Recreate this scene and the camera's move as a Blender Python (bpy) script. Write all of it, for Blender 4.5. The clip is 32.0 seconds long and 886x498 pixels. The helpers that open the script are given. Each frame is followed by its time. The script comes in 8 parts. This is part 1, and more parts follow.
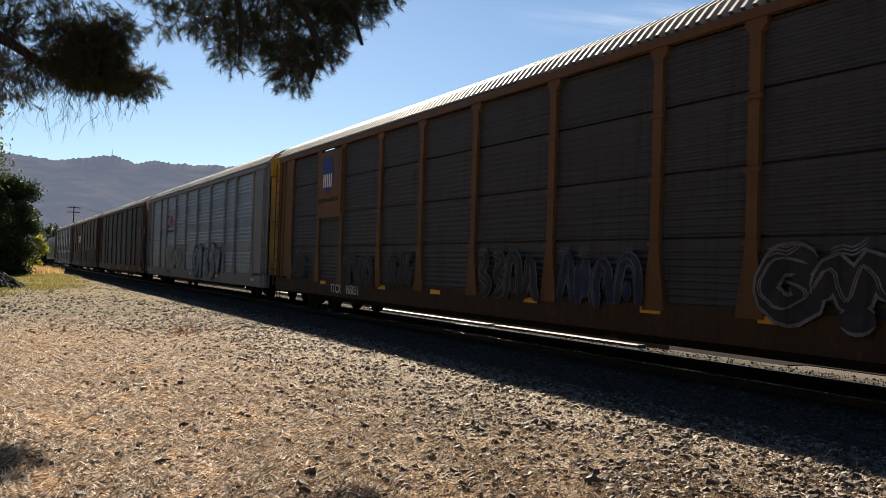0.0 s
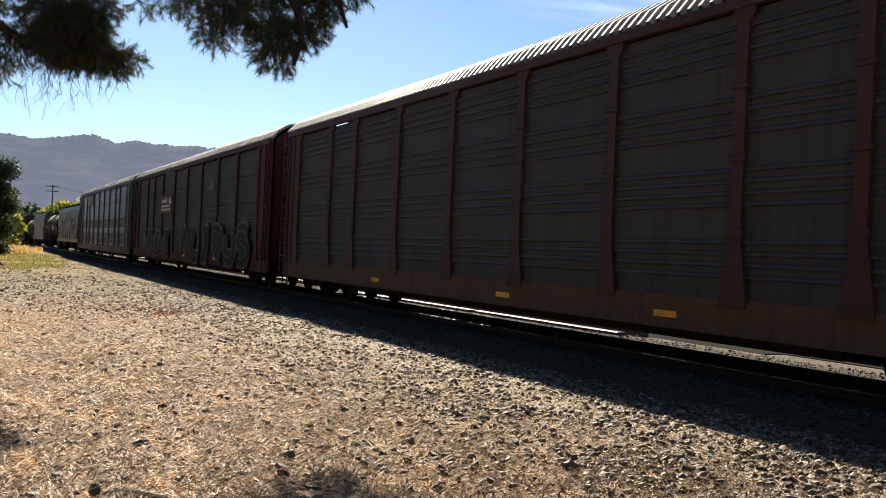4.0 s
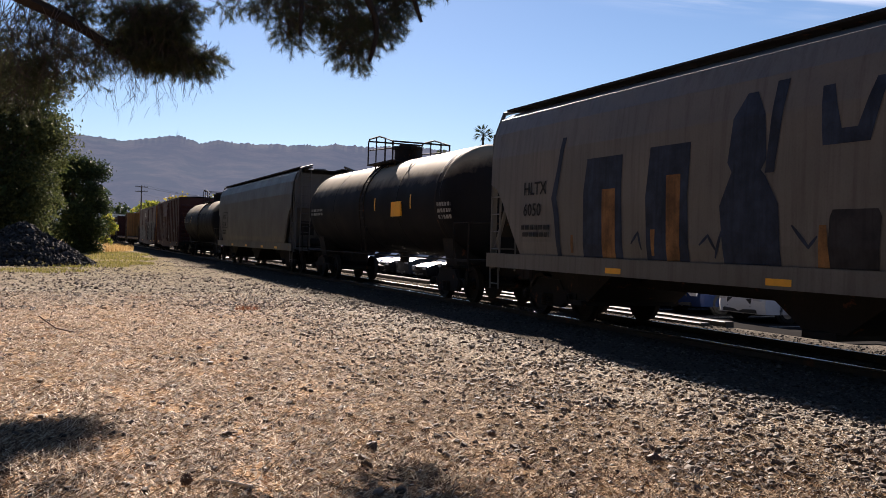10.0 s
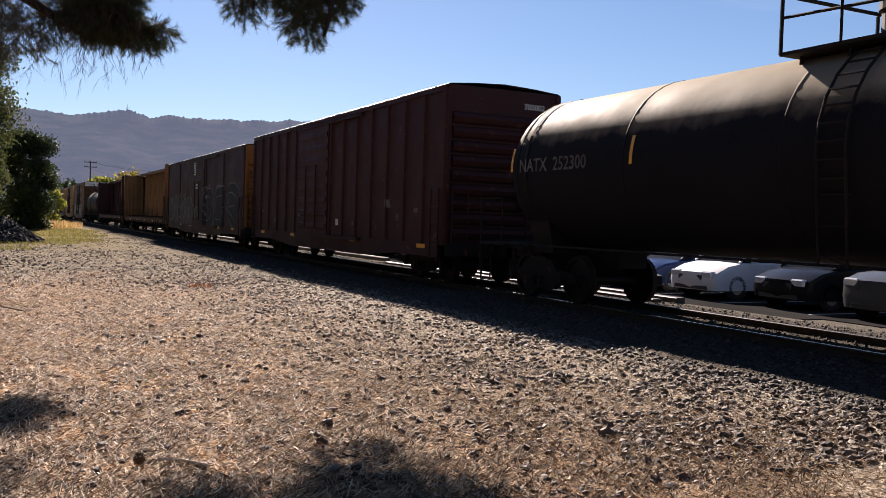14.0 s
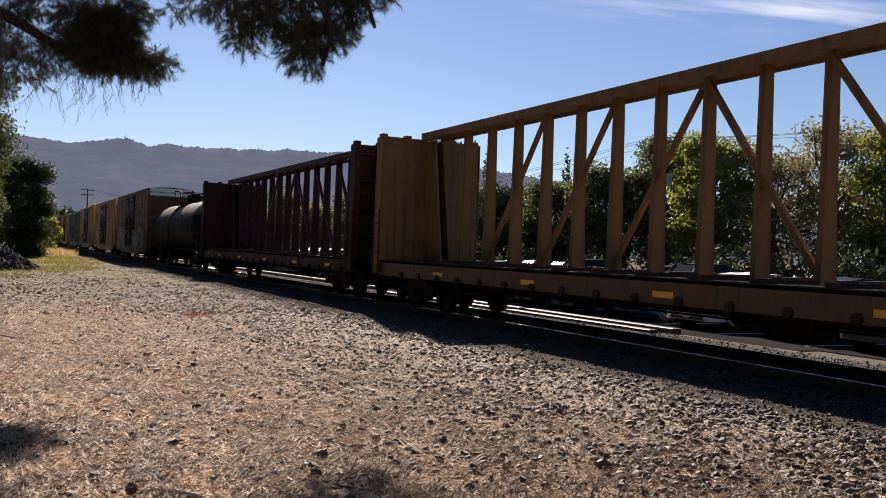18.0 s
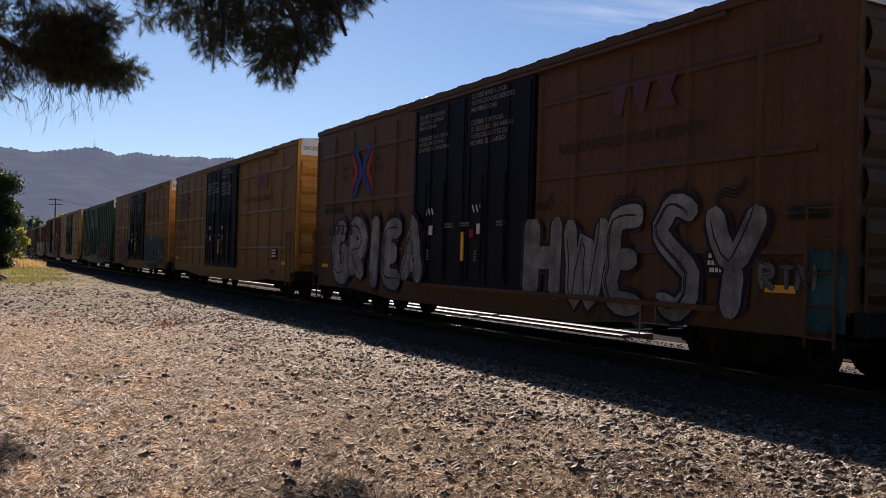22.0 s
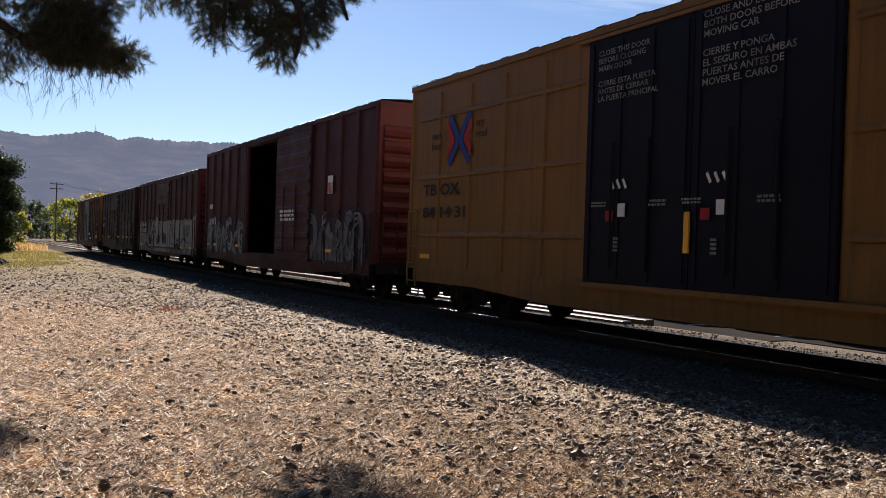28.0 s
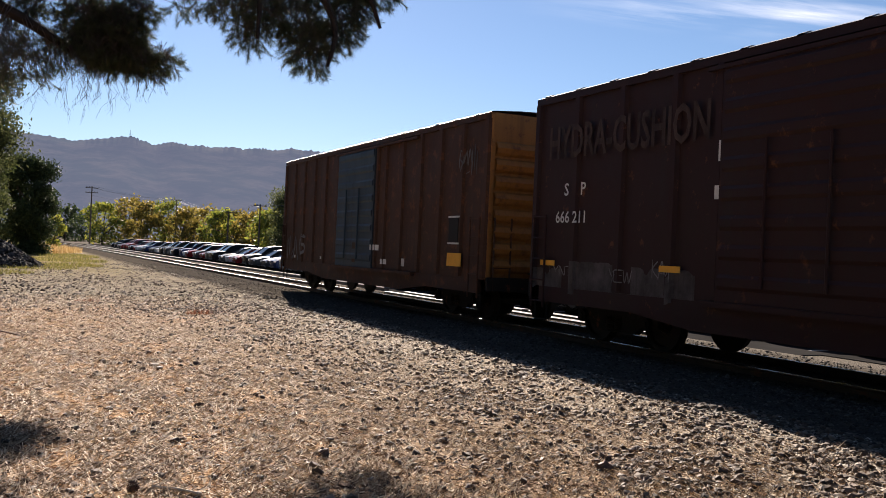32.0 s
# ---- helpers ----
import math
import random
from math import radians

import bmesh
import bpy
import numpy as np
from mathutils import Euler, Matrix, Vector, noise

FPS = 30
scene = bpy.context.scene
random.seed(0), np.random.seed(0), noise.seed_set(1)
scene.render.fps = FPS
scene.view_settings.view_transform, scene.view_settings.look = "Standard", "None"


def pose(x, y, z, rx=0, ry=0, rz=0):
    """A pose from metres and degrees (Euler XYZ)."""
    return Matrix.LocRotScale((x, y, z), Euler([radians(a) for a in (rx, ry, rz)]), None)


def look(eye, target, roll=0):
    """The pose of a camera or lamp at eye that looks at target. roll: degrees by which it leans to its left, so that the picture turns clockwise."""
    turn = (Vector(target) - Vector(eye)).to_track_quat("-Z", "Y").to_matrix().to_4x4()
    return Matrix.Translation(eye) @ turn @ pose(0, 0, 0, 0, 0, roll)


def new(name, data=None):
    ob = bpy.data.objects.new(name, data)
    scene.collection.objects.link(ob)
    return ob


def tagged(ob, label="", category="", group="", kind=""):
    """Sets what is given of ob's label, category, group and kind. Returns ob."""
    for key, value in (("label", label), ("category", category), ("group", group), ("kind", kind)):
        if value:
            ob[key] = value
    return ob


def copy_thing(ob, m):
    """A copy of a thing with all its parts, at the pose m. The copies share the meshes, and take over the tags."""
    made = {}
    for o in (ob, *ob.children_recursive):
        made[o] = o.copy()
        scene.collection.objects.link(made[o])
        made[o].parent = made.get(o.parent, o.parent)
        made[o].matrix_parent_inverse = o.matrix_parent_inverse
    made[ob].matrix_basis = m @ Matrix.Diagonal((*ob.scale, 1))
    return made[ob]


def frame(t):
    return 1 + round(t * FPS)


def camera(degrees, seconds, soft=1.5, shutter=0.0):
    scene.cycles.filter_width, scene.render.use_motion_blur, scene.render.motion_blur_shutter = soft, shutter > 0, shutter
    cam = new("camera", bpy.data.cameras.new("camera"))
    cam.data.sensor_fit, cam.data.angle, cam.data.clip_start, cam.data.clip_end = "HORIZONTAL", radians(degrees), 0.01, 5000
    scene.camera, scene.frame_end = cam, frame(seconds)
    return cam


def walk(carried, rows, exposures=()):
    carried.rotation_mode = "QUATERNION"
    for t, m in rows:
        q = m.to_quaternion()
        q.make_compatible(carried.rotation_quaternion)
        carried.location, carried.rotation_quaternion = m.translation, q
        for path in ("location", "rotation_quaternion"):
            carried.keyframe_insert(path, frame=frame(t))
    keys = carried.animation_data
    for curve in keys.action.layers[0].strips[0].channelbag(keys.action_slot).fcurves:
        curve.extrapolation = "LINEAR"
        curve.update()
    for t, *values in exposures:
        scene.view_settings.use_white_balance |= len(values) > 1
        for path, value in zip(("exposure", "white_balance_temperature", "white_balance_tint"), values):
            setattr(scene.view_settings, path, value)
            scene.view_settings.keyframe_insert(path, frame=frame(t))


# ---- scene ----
cam = camera(53.5, 32.0, soft=0.8)
PATH = [
    (0.0, pose(0, 0, 1.62, 91.26, -1.84, -27.53)),
    (0.5, pose(0, 0, 1.62, 90.85, -1.65, -27.28)),
    (1.0, pose(0, 0, 1.62, 90.01, -1.21, -27.54)),
    (1.5, pose(0, 0, 1.62, 90.35, -1.79, -29.15)),
    (2.0, pose(0, 0, 1.62, 90.84, -2.41, -29.18)),
    (2.5, pose(0, 0, 1.62, 90.80, -2.86, -27.94)),
    (3.0, pose(0, 0, 1.62, 90.82, -3.00, -28.38)),
    (3.5, pose(0, 0, 1.62, 90.44, -2.69, -28.90)),
    (5.5, pose(0, 0, 1.62, 90.42, -2.39, -27.19)),
    (6.0, pose(0, 0, 1.62, 90.78, -2.25, -25.80)),
    (6.5, pose(0, 0, 1.62, 90.19, -2.10, -22.83)),
    (7.0, pose(0, 0, 1.62, 88.96, -2.09, -23.47)),
    (7.5, pose(0, 0, 1.62, 88.97, -2.15, -24.85)),
    (8.0, pose(0, 0, 1.62, 89.57, -2.00, -25.62)),
    (8.5, pose(0, 0, 1.62, 90.06, -1.60, -25.55)),
    (9.0, pose(0, 0, 1.62, 89.87, -1.57, -24.51)),
    (9.5, pose(0, 0, 1.62, 89.54, -1.61, -24.05)),
    (10.0, pose(0, 0, 1.62, 89.66, -1.73, -23.64)),
    (10.5, pose(0, 0, 1.62, 89.33, -1.78, -23.80)),
    (11.0, pose(0, 0, 1.62, 89.01, -1.98, -24.42)),
    (11.5, pose(0, 0, 1.62, 89.11, -2.19, -24.58)),
    (12.0, pose(0, 0, 1.62, 89.05, -2.06, -24.63)),
    (12.5, pose(0, 0, 1.62, 88.72, -1.90, -24.24)),
    (13.0, pose(0, 0, 1.62, 88.40, -2.03, -25.37)),
    (13.5, pose(0, 0, 1.62, 88.41, -1.81, -26.24)),
    (14.0, pose(0, 0, 1.62, 88.25, -1.80, -26.53)),
    (14.5, pose(0, 0, 1.62, 88.14, -2.30, -26.83)),
    (16.5, pose(0, 0, 1.62, 89.17, -2.12, -26.46)),
    (17.0, pose(0, 0, 1.62, 89.55, -2.08, -26.69)),
    (17.5, pose(0, 0, 1.62, 89.98, -2.23, -26.84)),
    (18.0, pose(0, 0, 1.62, 90.18, -2.10, -26.76)),
    (18.5, pose(0, 0, 1.62, 89.56, -1.81, -26.29)),
    (19.0, pose(0, 0, 1.62, 89.45, -1.84, -26.49)),
    (19.5, pose(0, 0, 1.62, 89.80, -1.82, -27.33)),
    (20.0, pose(0, 0, 1.62, 90.26, -1.80, -28.34)),
    (20.5, pose(0, 0, 1.62, 90.59, -1.65, -28.61)),
    (21.0, pose(0, 0, 1.62, 90.62, -1.81, -28.63)),
    (21.5, pose(0, 0, 1.62, 90.89, -1.88, -28.54)),
    (22.0, pose(0, 0, 1.62, 90.72, -1.62, -28.52)),
    (22.5, pose(0, 0, 1.62, 90.37, -1.82, -28.06)),
    (23.0, pose(0, 0, 1.62, 90.67, -2.09, -27.74)),
    (23.5, pose(0, 0, 1.62, 90.75, -2.23, -27.49)),
    (24.0, pose(0, 0, 1.62, 90.67, -2.39, -27.51)),
    (24.5, pose(0, 0, 1.62, 90.24, -2.07, -27.77)),
    (25.0, pose(0, 0, 1.62, 89.81, -1.58, -28.64)),
    (25.5, pose(0, 0, 1.62, 90.04, -1.56, -29.82)),
    (27.5, pose(0, 0, 1.62, 89.96, -1.99, -29.49)),
    (28.0, pose(0, 0, 1.62, 89.78, -1.82, -28.44)),
    (28.5, pose(0, 0, 1.62, 89.92, -1.92, -26.54)),
    (29.0, pose(0, 0, 1.62, 90.10, -2.09, -25.85)),
    (29.5, pose(0, 0, 1.62, 90.38, -2.11, -25.42)),
    (30.0, pose(0, 0, 1.62, 90.33, -2.27, -25.81)),
    (30.5, pose(0, 0, 1.62, 90.34, -2.33, -26.10)),
    (31.0, pose(0, 0, 1.62, 90.08, -2.37, -25.82)),
    (31.5, pose(0, 0, 1.62, 89.89, -2.57, -26.01)),
    (32.0, pose(0, 0, 1.62, 90.23, -2.61, -26.55)),
]
LIGHT = [(0, 1.9, 6800, 10), (1, 2.1, 6800, 10), (2, 2.18, 6800, 10), (3.5, 2.2, 6800, 10), (7, 2.11, 6900, 11), (8.5, 2.16, 6800, 11), (10, 1.86, 6530, 19), (14, 1.81, 6480, 21), (17, 1.96, 6560, 20), (18, 1.71, 6530, 20),
         (19, 1.72, 6480, 20), (21, 1.66, 6300, 20), (22, 1.66, 6350, 19), (23, 1.96, 6480, 18), (25, 1.95, 6500, 18), (32, 1.91, 6550, 17)]
walk(cam, PATH, LIGHT)

# ---- light: low sun ahead and a little to the side, clear sky ----
SUN = Vector((0.475, 1.83, 1.0)).normalized()
world = bpy.data.worlds.new("world")
scene.world = world
world.use_nodes = True
wn = world.node_tree.nodes
wl = world.node_tree.links
sky = wn.new("ShaderNodeTexSky")
sky.sky_type = "NISHITA"
sky.sun_disc = False
sky.sun_elevation = math.asin(SUN.z)
sky.sun_rotation = math.atan2(SUN.x, SUN.y)
sky.air_density, sky.dust_density, sky.ozone_density = 1.0, 0.08, 4.5
wn["Background"].inputs["Strength"].default_value = 0.0285
wl.new(sky.outputs["Color"], wn["Background"].inputs["Color"])
sun = new("sun", bpy.data.lights.new("sun", "SUN"))
sun.data.energy, sun.data.angle, sun.data.color = 5.0, radians(0.55), (1.0, 0.9, 0.76)
sun.matrix_world = look((0, 0, 60), Vector((0, 0, 60)) - SUN)


# ---- building helpers ----
class Shape:
    """Vertices and faces of one part."""

    def __init__(self):
        self.v, self.f = [], []

    def add(self, vs, fs):
        k = len(self.v)
        self.v += [tuple(p) for p in vs]
        self.f += [tuple(i + k for i in q) for q in fs]
        return self

    def box(self, x0, x1, y0, y1, z0, z1):
        return self.add([(x, y, z) for z in (z0, z1) for y in (y0, y1) for x in (x0, x1)],
                        [(0, 2, 3, 1), (4, 5, 7, 6), (0, 1, 5, 4), (2, 6, 7, 3), (0, 4, 6, 2), (1, 3, 7, 5)])

    def slab(self, x0, x1, y0, y1, z0, z1, b=0.01):
        """A box with chamfered vertical and top edges."""
        ring = [(x0 + b, y0), (x1 - b, y0), (x1, y0 + b), (x1, y1 - b), (x1 - b, y1), (x0 + b, y1), (x0, y1 - b), (x0, y0 + b)]
        cx, cy = (x0 + x1) / 2, (y0 + y1) / 2
        kx, ky = 1 - b / (x1 - x0) * 2, 1 - b / (y1 - y0) * 2
        top = [(cx + (x - cx) * kx, cy + (y - cy) * ky) for x, y in ring]
        vs = [(x, y, z0) for x, y in ring] + [(x, y, z1 - b) for x, y in ring] + [(x, y, z1) for x, y in top]
        fs = [tuple(range(7, -1, -1)), tuple(range(16, 24))]
        for k in (0, 8):
            fs += [(k + i, k + (i + 1) % 8, k + 8 + (i + 1) % 8, k + 8 + i) for i in range(8)]
        return self.add(vs, fs)

    def prism(self, pts, axis, a0, a1):
        put = {"x": lambda p, a: (a, p[0], p[1]), "y": lambda p, a: (p[0], a, p[1]), "z": lambda p, a: (p[0], p[1], a)}[axis]
        n = len(pts)
        return self.add([put(p, a0) for p in pts] + [put(p, a1) for p in pts],
                        [tuple(range(n - 1, -1, -1)), tuple(range(n, 2 * n))] + [(i, (i + 1) % n, n + (i + 1) % n, n + i) for i in range(n)])

    def cyl(self, p0, p1, r, n=8, r1=None, cap=True):
        p0, p1 = Vector(p0), Vector(p1)
        d = (p1 - p0).normalized()
        a = d.orthogonal().normalized()
        b = d.cross(a)
        r1 = r if r1 is None else r1
        vs = [p + (a * math.cos(t) + b * math.sin(t)) * q for p, q in ((p0, r), (p1, r1)) for t in (2 * math.pi * i / n for i in range(n))]
        fs = [(i, (i + 1) % n, n + (i + 1) % n, n + i) for i in range(n)]
        if cap:
            fs += [tuple(range(n - 1, -1, -1)), tuple(range(n, 2 * n))]
        return self.add(vs, fs)

    def tube(self, pts, r, n=6):
        """A round bar bent along the points."""
        pts = [Vector(p) for p in pts]
        vs, a = [], None
        for i, p in enumerate(pts):
            d = (pts[min(i + 1, len(pts) - 1)] - pts[max(i - 1, 0)]).normalized()
            a = d.orthogonal().normalized() if a is None else (a - d * a.dot(d)).normalized()
            c = d.cross(a)
            vs += [p + (a * math.cos(t) + c * math.sin(t)) * r for t in (2 * math.pi * j / n for j in range(n))]
        fs = [(k * n + j, k * n + (j + 1) % n, (k + 1) * n + (j + 1) % n, (k + 1) * n + j) for k in range(len(pts) - 1) for j in range(n)]
        m = (len(pts) - 1) * n
        return self.add(vs, fs + [tuple(range(n - 1, -1, -1)), tuple(range(m, m + n))])

    def grid(self, rows):
        n = len(rows[0])
        return self.add([p for row in rows for p in row],
                        [(i * n + j, i * n + j + 1, (i + 1) * n + j + 1, (i + 1) * n + j) for i in range(len(rows) - 1) for j in range(n - 1)])

    def lathe(self, prof, axis="y", n=20, c=(0, 0, 0)):
        """Turn a profile of (along, radius) round an axis."""
        rows = []
        for a, r in prof:
            ring = []
            for i in range(n + 1):
                t = 2 * math.pi * i / n
                p, q = r * math.cos(t), r * math.sin(t)
                ring.append({"y": (c[0] + p, c[1] + a, c[2] + q), "x": (c[0] + a, c[1] + p, c[2] + q), "z": (c[0] + p, c[1] + q, c[2] + a)}[axis])
            rows.append(ring)
        return self.grid(rows)

    def mesh(self, name, mat, smooth=False):
        me = bpy.data.meshes.new(name)
        me.from_pydata(self.v, [], self.f)
        me.materials.append(mat)
        if smooth:
            me.polygons.foreach_set("use_smooth", [True] * len(me.polygons))
            me.set_sharp_from_angle(angle=radians(40))
        me.update()
        return me


def part(name, shape, mat=None, parent=None, label="", at=None, smooth=False):
    """One mesh object, from a Shape or from a mesh that others share, under its thing."""
    ob = new(name, shape.mesh(name, mat, smooth) if isinstance(shape, Shape) else shape)
    ob.parent = parent
    if at is not None:
        ob.location = at
    if label:
        ob["label"] = label
    return ob


def thing(name, label, category, group="", kind="", at=(0, 0, 0), rz=0):
    ob = new(name)
    ob.location = at
    ob.rotation_euler = (0, 0, radians(rz))
    return tagged(ob, label, category, group, kind)


def setting(name, shape, mat, label, category, smooth=False, kind="structure"):
    return tagged(part(name, shape, mat, None, smooth=smooth), label, category, kind=kind)


def lettering(name, text, size, mat, parent, at, side="side", label="", squeeze=1.0, bold=0.012):
    """Flat letters of the built-in font; at is the left end of the base line. side: the flank or the front end of a wagon."""
    cu = bpy.data.curves.new(name, "FONT")
    cu.body, cu.size, cu.extrude, cu.resolution_u, cu.offset = text, size, 0.001, 2, bold * size
    tmp = bpy.data.objects.new(name, cu)
    scene.collection.objects.link(tmp)
    me = bpy.data.meshes.new_from_object(tmp.evaluated_get(bpy.context.evaluated_depsgraph_get()))
    bpy.data.objects.remove(tmp)
    turn = Matrix(((0, 0, -1), (-1, 0, 0), (0, 1, 0))) if side == "side" else Matrix(((1, 0, 0), (0, 0, -1), (0, 1, 0)))
    me.transform(Matrix.Translation(at) @ turn.to_4x4() @ Matrix.Diagonal((squeeze, 1, 1, 1)))
    me.materials.clear()
    me.materials.append(mat)
    return part(name, me, parent=parent, label=label)


# ---- materials ----
def nodes_of(name):
    m = bpy.data.materials.new(name)
    m.use_nodes = True
    nt = m.node_tree
    return m, nt.nodes, nt.links, nt.nodes["Principled BSDF"]


def noise_tex(n, l, vec, scale, detail=4, rough=0.55, stretch=None):
    if stretch:
        mp = n.new("ShaderNodeMapping")
        mp.inputs["Scale"].default_value = stretch
        l.new(vec, mp.inputs["Vector"])
        vec = mp.outputs["Vector"]
    t = n.new("ShaderNodeTexNoise")
    t.inputs["Scale"].default_value, t.inputs["Detail"].default_value, t.inputs["Roughness"].default_value = scale, detail, rough
    l.new(vec, t.inputs["Vector"])
    return t.outputs["Fac"]


def ramp(n, l, fac, stops):
    r = n.new("ShaderNodeValToRGB")
    e = r.color_ramp.elements
    while len(e) < len(stops):
        e.new(0.5)
    for k, (p, c) in zip(e, stops):
        k.position = p
        k.color = (*c, 1) if isinstance(c, tuple) else (c, c, c, 1)
    l.new(fac, r.inputs["Fac"])
    return r.outputs["Color"]


def mix(n, l, fac, a, b, mode="MIX"):
    x = n.new("ShaderNodeMix")
    x.data_type, x.blend_type = "RGBA", mode
    for s, v in ((x.inputs[0], fac), (x.inputs[6], a), (x.inputs[7], b)):
        if isinstance(v, tuple):
            s.default_value = (*v, 1)
        elif isinstance(v, (int, float)):
            s.default_value = v
        else:
            l.new(v, s)
    return x.outputs[2]


def bump(n, l, b, height, strength=0.3, dist=0.01):
    k = n.new("ShaderNodeBump")
    k.inputs["Strength"].default_value, k.inputs["Distance"].default_value = strength, dist
    l.new(height, k.inputs["Height"])
    l.new(k.outputs["Normal"], b.inputs["Normal"])


def scaled(c, k):
    return tuple(min(1, v * k) for v in c)


def paint(name, c, rough=0.55, metal=0.0, dirt=0.5, rust=0.0, dirt_c=(0.026, 0.02, 0.017)):
    """Weathered paint on steel: fading, rain streaks, road dirt and rust spots."""
    m, n, l, b = nodes_of(name)
    co = n.new("ShaderNodeTexCoord").outputs["Object"]
    big = noise_tex(n, l, co, 0.9, 5)
    fine = noise_tex(n, l, co, 26, 4)
    streak = noise_tex(n, l, co, 1.0, 5, 0.6, (7, 7, 0.35))
    col = mix(n, l, ramp(n, l, big, [(0.3, 0.0), (0.7, 1.0)]), scaled(c, 0.82), scaled(c, 1.14))
    col = mix(n, l, ramp(n, l, streak, [(0.48, 0.0), (0.75, dirt)]), col, dirt_c)
    col = mix(n, l, ramp(n, l, fine, [(0.5, 0.0), (0.8, dirt * 0.5)]), col, dirt_c)
    if rust:
        spots = noise_tex(n, l, co, 3.2, 8, 0.7)
        col = mix(n, l, ramp(n, l, spots, [(0.62 - 0.14 * rust, 0.0), (0.7 - 0.1 * rust, 0.85)]), col, (0.13, 0.05, 0.024))
    l.new(col, b.inputs["Base Color"])
    l.new(ramp(n, l, big, [(0.25, rough - 0.1), (0.8, min(1.0, rough + 0.2))]), b.inputs["Roughness"])
    b.inputs["Metallic"].default_value = metal
    b.inputs["Specular IOR Level"].default_value = 0.2
    bump(n, l, b, fine, 0.18, 0.006)
    return m


def lit_dusty(name, c, lit_dust):
    """Dark tank paint; upward faces are painted pale, for settled dirt and sunlight."""
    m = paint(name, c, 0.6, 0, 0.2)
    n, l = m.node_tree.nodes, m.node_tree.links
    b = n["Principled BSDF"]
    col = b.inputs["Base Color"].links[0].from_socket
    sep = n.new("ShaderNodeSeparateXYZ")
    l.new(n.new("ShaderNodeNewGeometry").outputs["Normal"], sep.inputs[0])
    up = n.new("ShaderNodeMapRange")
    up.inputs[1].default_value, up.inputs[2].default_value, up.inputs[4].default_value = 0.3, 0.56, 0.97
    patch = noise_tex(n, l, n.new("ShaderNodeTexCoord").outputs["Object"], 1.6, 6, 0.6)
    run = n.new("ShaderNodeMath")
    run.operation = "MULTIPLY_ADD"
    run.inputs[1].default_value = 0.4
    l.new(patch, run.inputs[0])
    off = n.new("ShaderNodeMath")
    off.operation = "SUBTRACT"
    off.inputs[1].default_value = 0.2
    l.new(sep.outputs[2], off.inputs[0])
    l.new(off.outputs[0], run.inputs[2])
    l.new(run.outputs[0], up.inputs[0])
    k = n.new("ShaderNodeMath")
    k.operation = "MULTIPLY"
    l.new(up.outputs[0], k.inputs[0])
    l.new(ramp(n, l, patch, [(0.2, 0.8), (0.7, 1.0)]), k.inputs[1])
    l.new(mix(n, l, k.outputs[0], col, lit_dust), b.inputs["Base Color"])
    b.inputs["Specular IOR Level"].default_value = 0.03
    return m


def plain(name, c, rough=0.5, metal=0.0):
    m, n, l, b = nodes_of(name)
    co = n.new("ShaderNodeTexCoord").outputs["Object"]
    f = noise_tex(n, l, co, 9, 5)
    l.new(mix(n, l, f, scaled(c, 0.8), scaled(c, 1.2)), b.inputs["Base Color"])
    b.inputs["Roughness"].default_value, b.inputs["Metallic"].default_value = rough, metal
    return m


def sprayed(name, c):
    """Uneven spray paint: cloudy coats, thin spots and grain."""
    m, n, l, b = nodes_of(name)
    co = n.new("ShaderNodeTexCoord").outputs["Object"]
    cloud = noise_tex(n, l, co, 2.3, 6, 0.65)
    grain = noise_tex(n, l, co, 45, 3)
    streak = noise_tex(n, l, co, 1.0, 5, 0.6, (9, 9, 0.5))
    col = mix(n, l, ramp(n, l, cloud, [(0.32, 0.0), (0.66, 1.0)]), scaled(c, 0.4), scaled(c, 1.25))
    col = mix(n, l, ramp(n, l, streak, [(0.5, 0.0), (0.72, 0.6)]), col, scaled(c, 0.3))
    col = mix(n, l, ramp(n, l, grain, [(0.5, 0.0), (0.75, 0.45)]), col, (0.03, 0.025, 0.022))
    l.new(col, b.inputs["Base Color"])
    b.inputs["Roughness"].default_value, b.inputs["Specular IOR Level"].default_value = 0.7, 0.2
    return m


STEEL_DARK = paint("black_running_gear", (0.014, 0.012, 0.011), 0.8, 0.0, 0.4, 0.15)
STEEL_BROWN = paint("rusty_running_gear", (0.03, 0.021, 0.016), 0.8, 0.0, 0.4, 0.3)
WHEEL = paint("wheel_steel", (0.022, 0.018, 0.016), 0.6, 0.3, 0.4, 0.2)
TREAD = plain("polished_tread", (0.45, 0.44, 0.42), 0.25, 1.0)
WORN_BLACK = paint("worn_black_lettering", (0.04, 0.026, 0.014), 0.7, 0, 0.3, 0.5)
WHITE_MARK = plain("white_marking", (0.62, 0.61, 0.58), 0.6)
BLACK_MARK = plain("black_marking", (0.02, 0.02, 0.02), 0.6)
YELLOW_MARK = plain("yellow_reflector", (0.75, 0.36, 0.02), 0.4)
RED_MARK = plain("red_marking", (0.28, 0.026, 0.03), 0.5)
BLUE_MARK = plain("blue_marking", (0.025, 0.045, 0.2), 0.5)
for m in (BLACK_MARK, BLUE_MARK, RED_MARK):
    m.node_tree.nodes["Principled BSDF"].inputs["Specular IOR Level"].default_value = 0.1
MAROON_MARK = plain("maroon_marking", (0.075, 0.013, 0.016), 0.5)

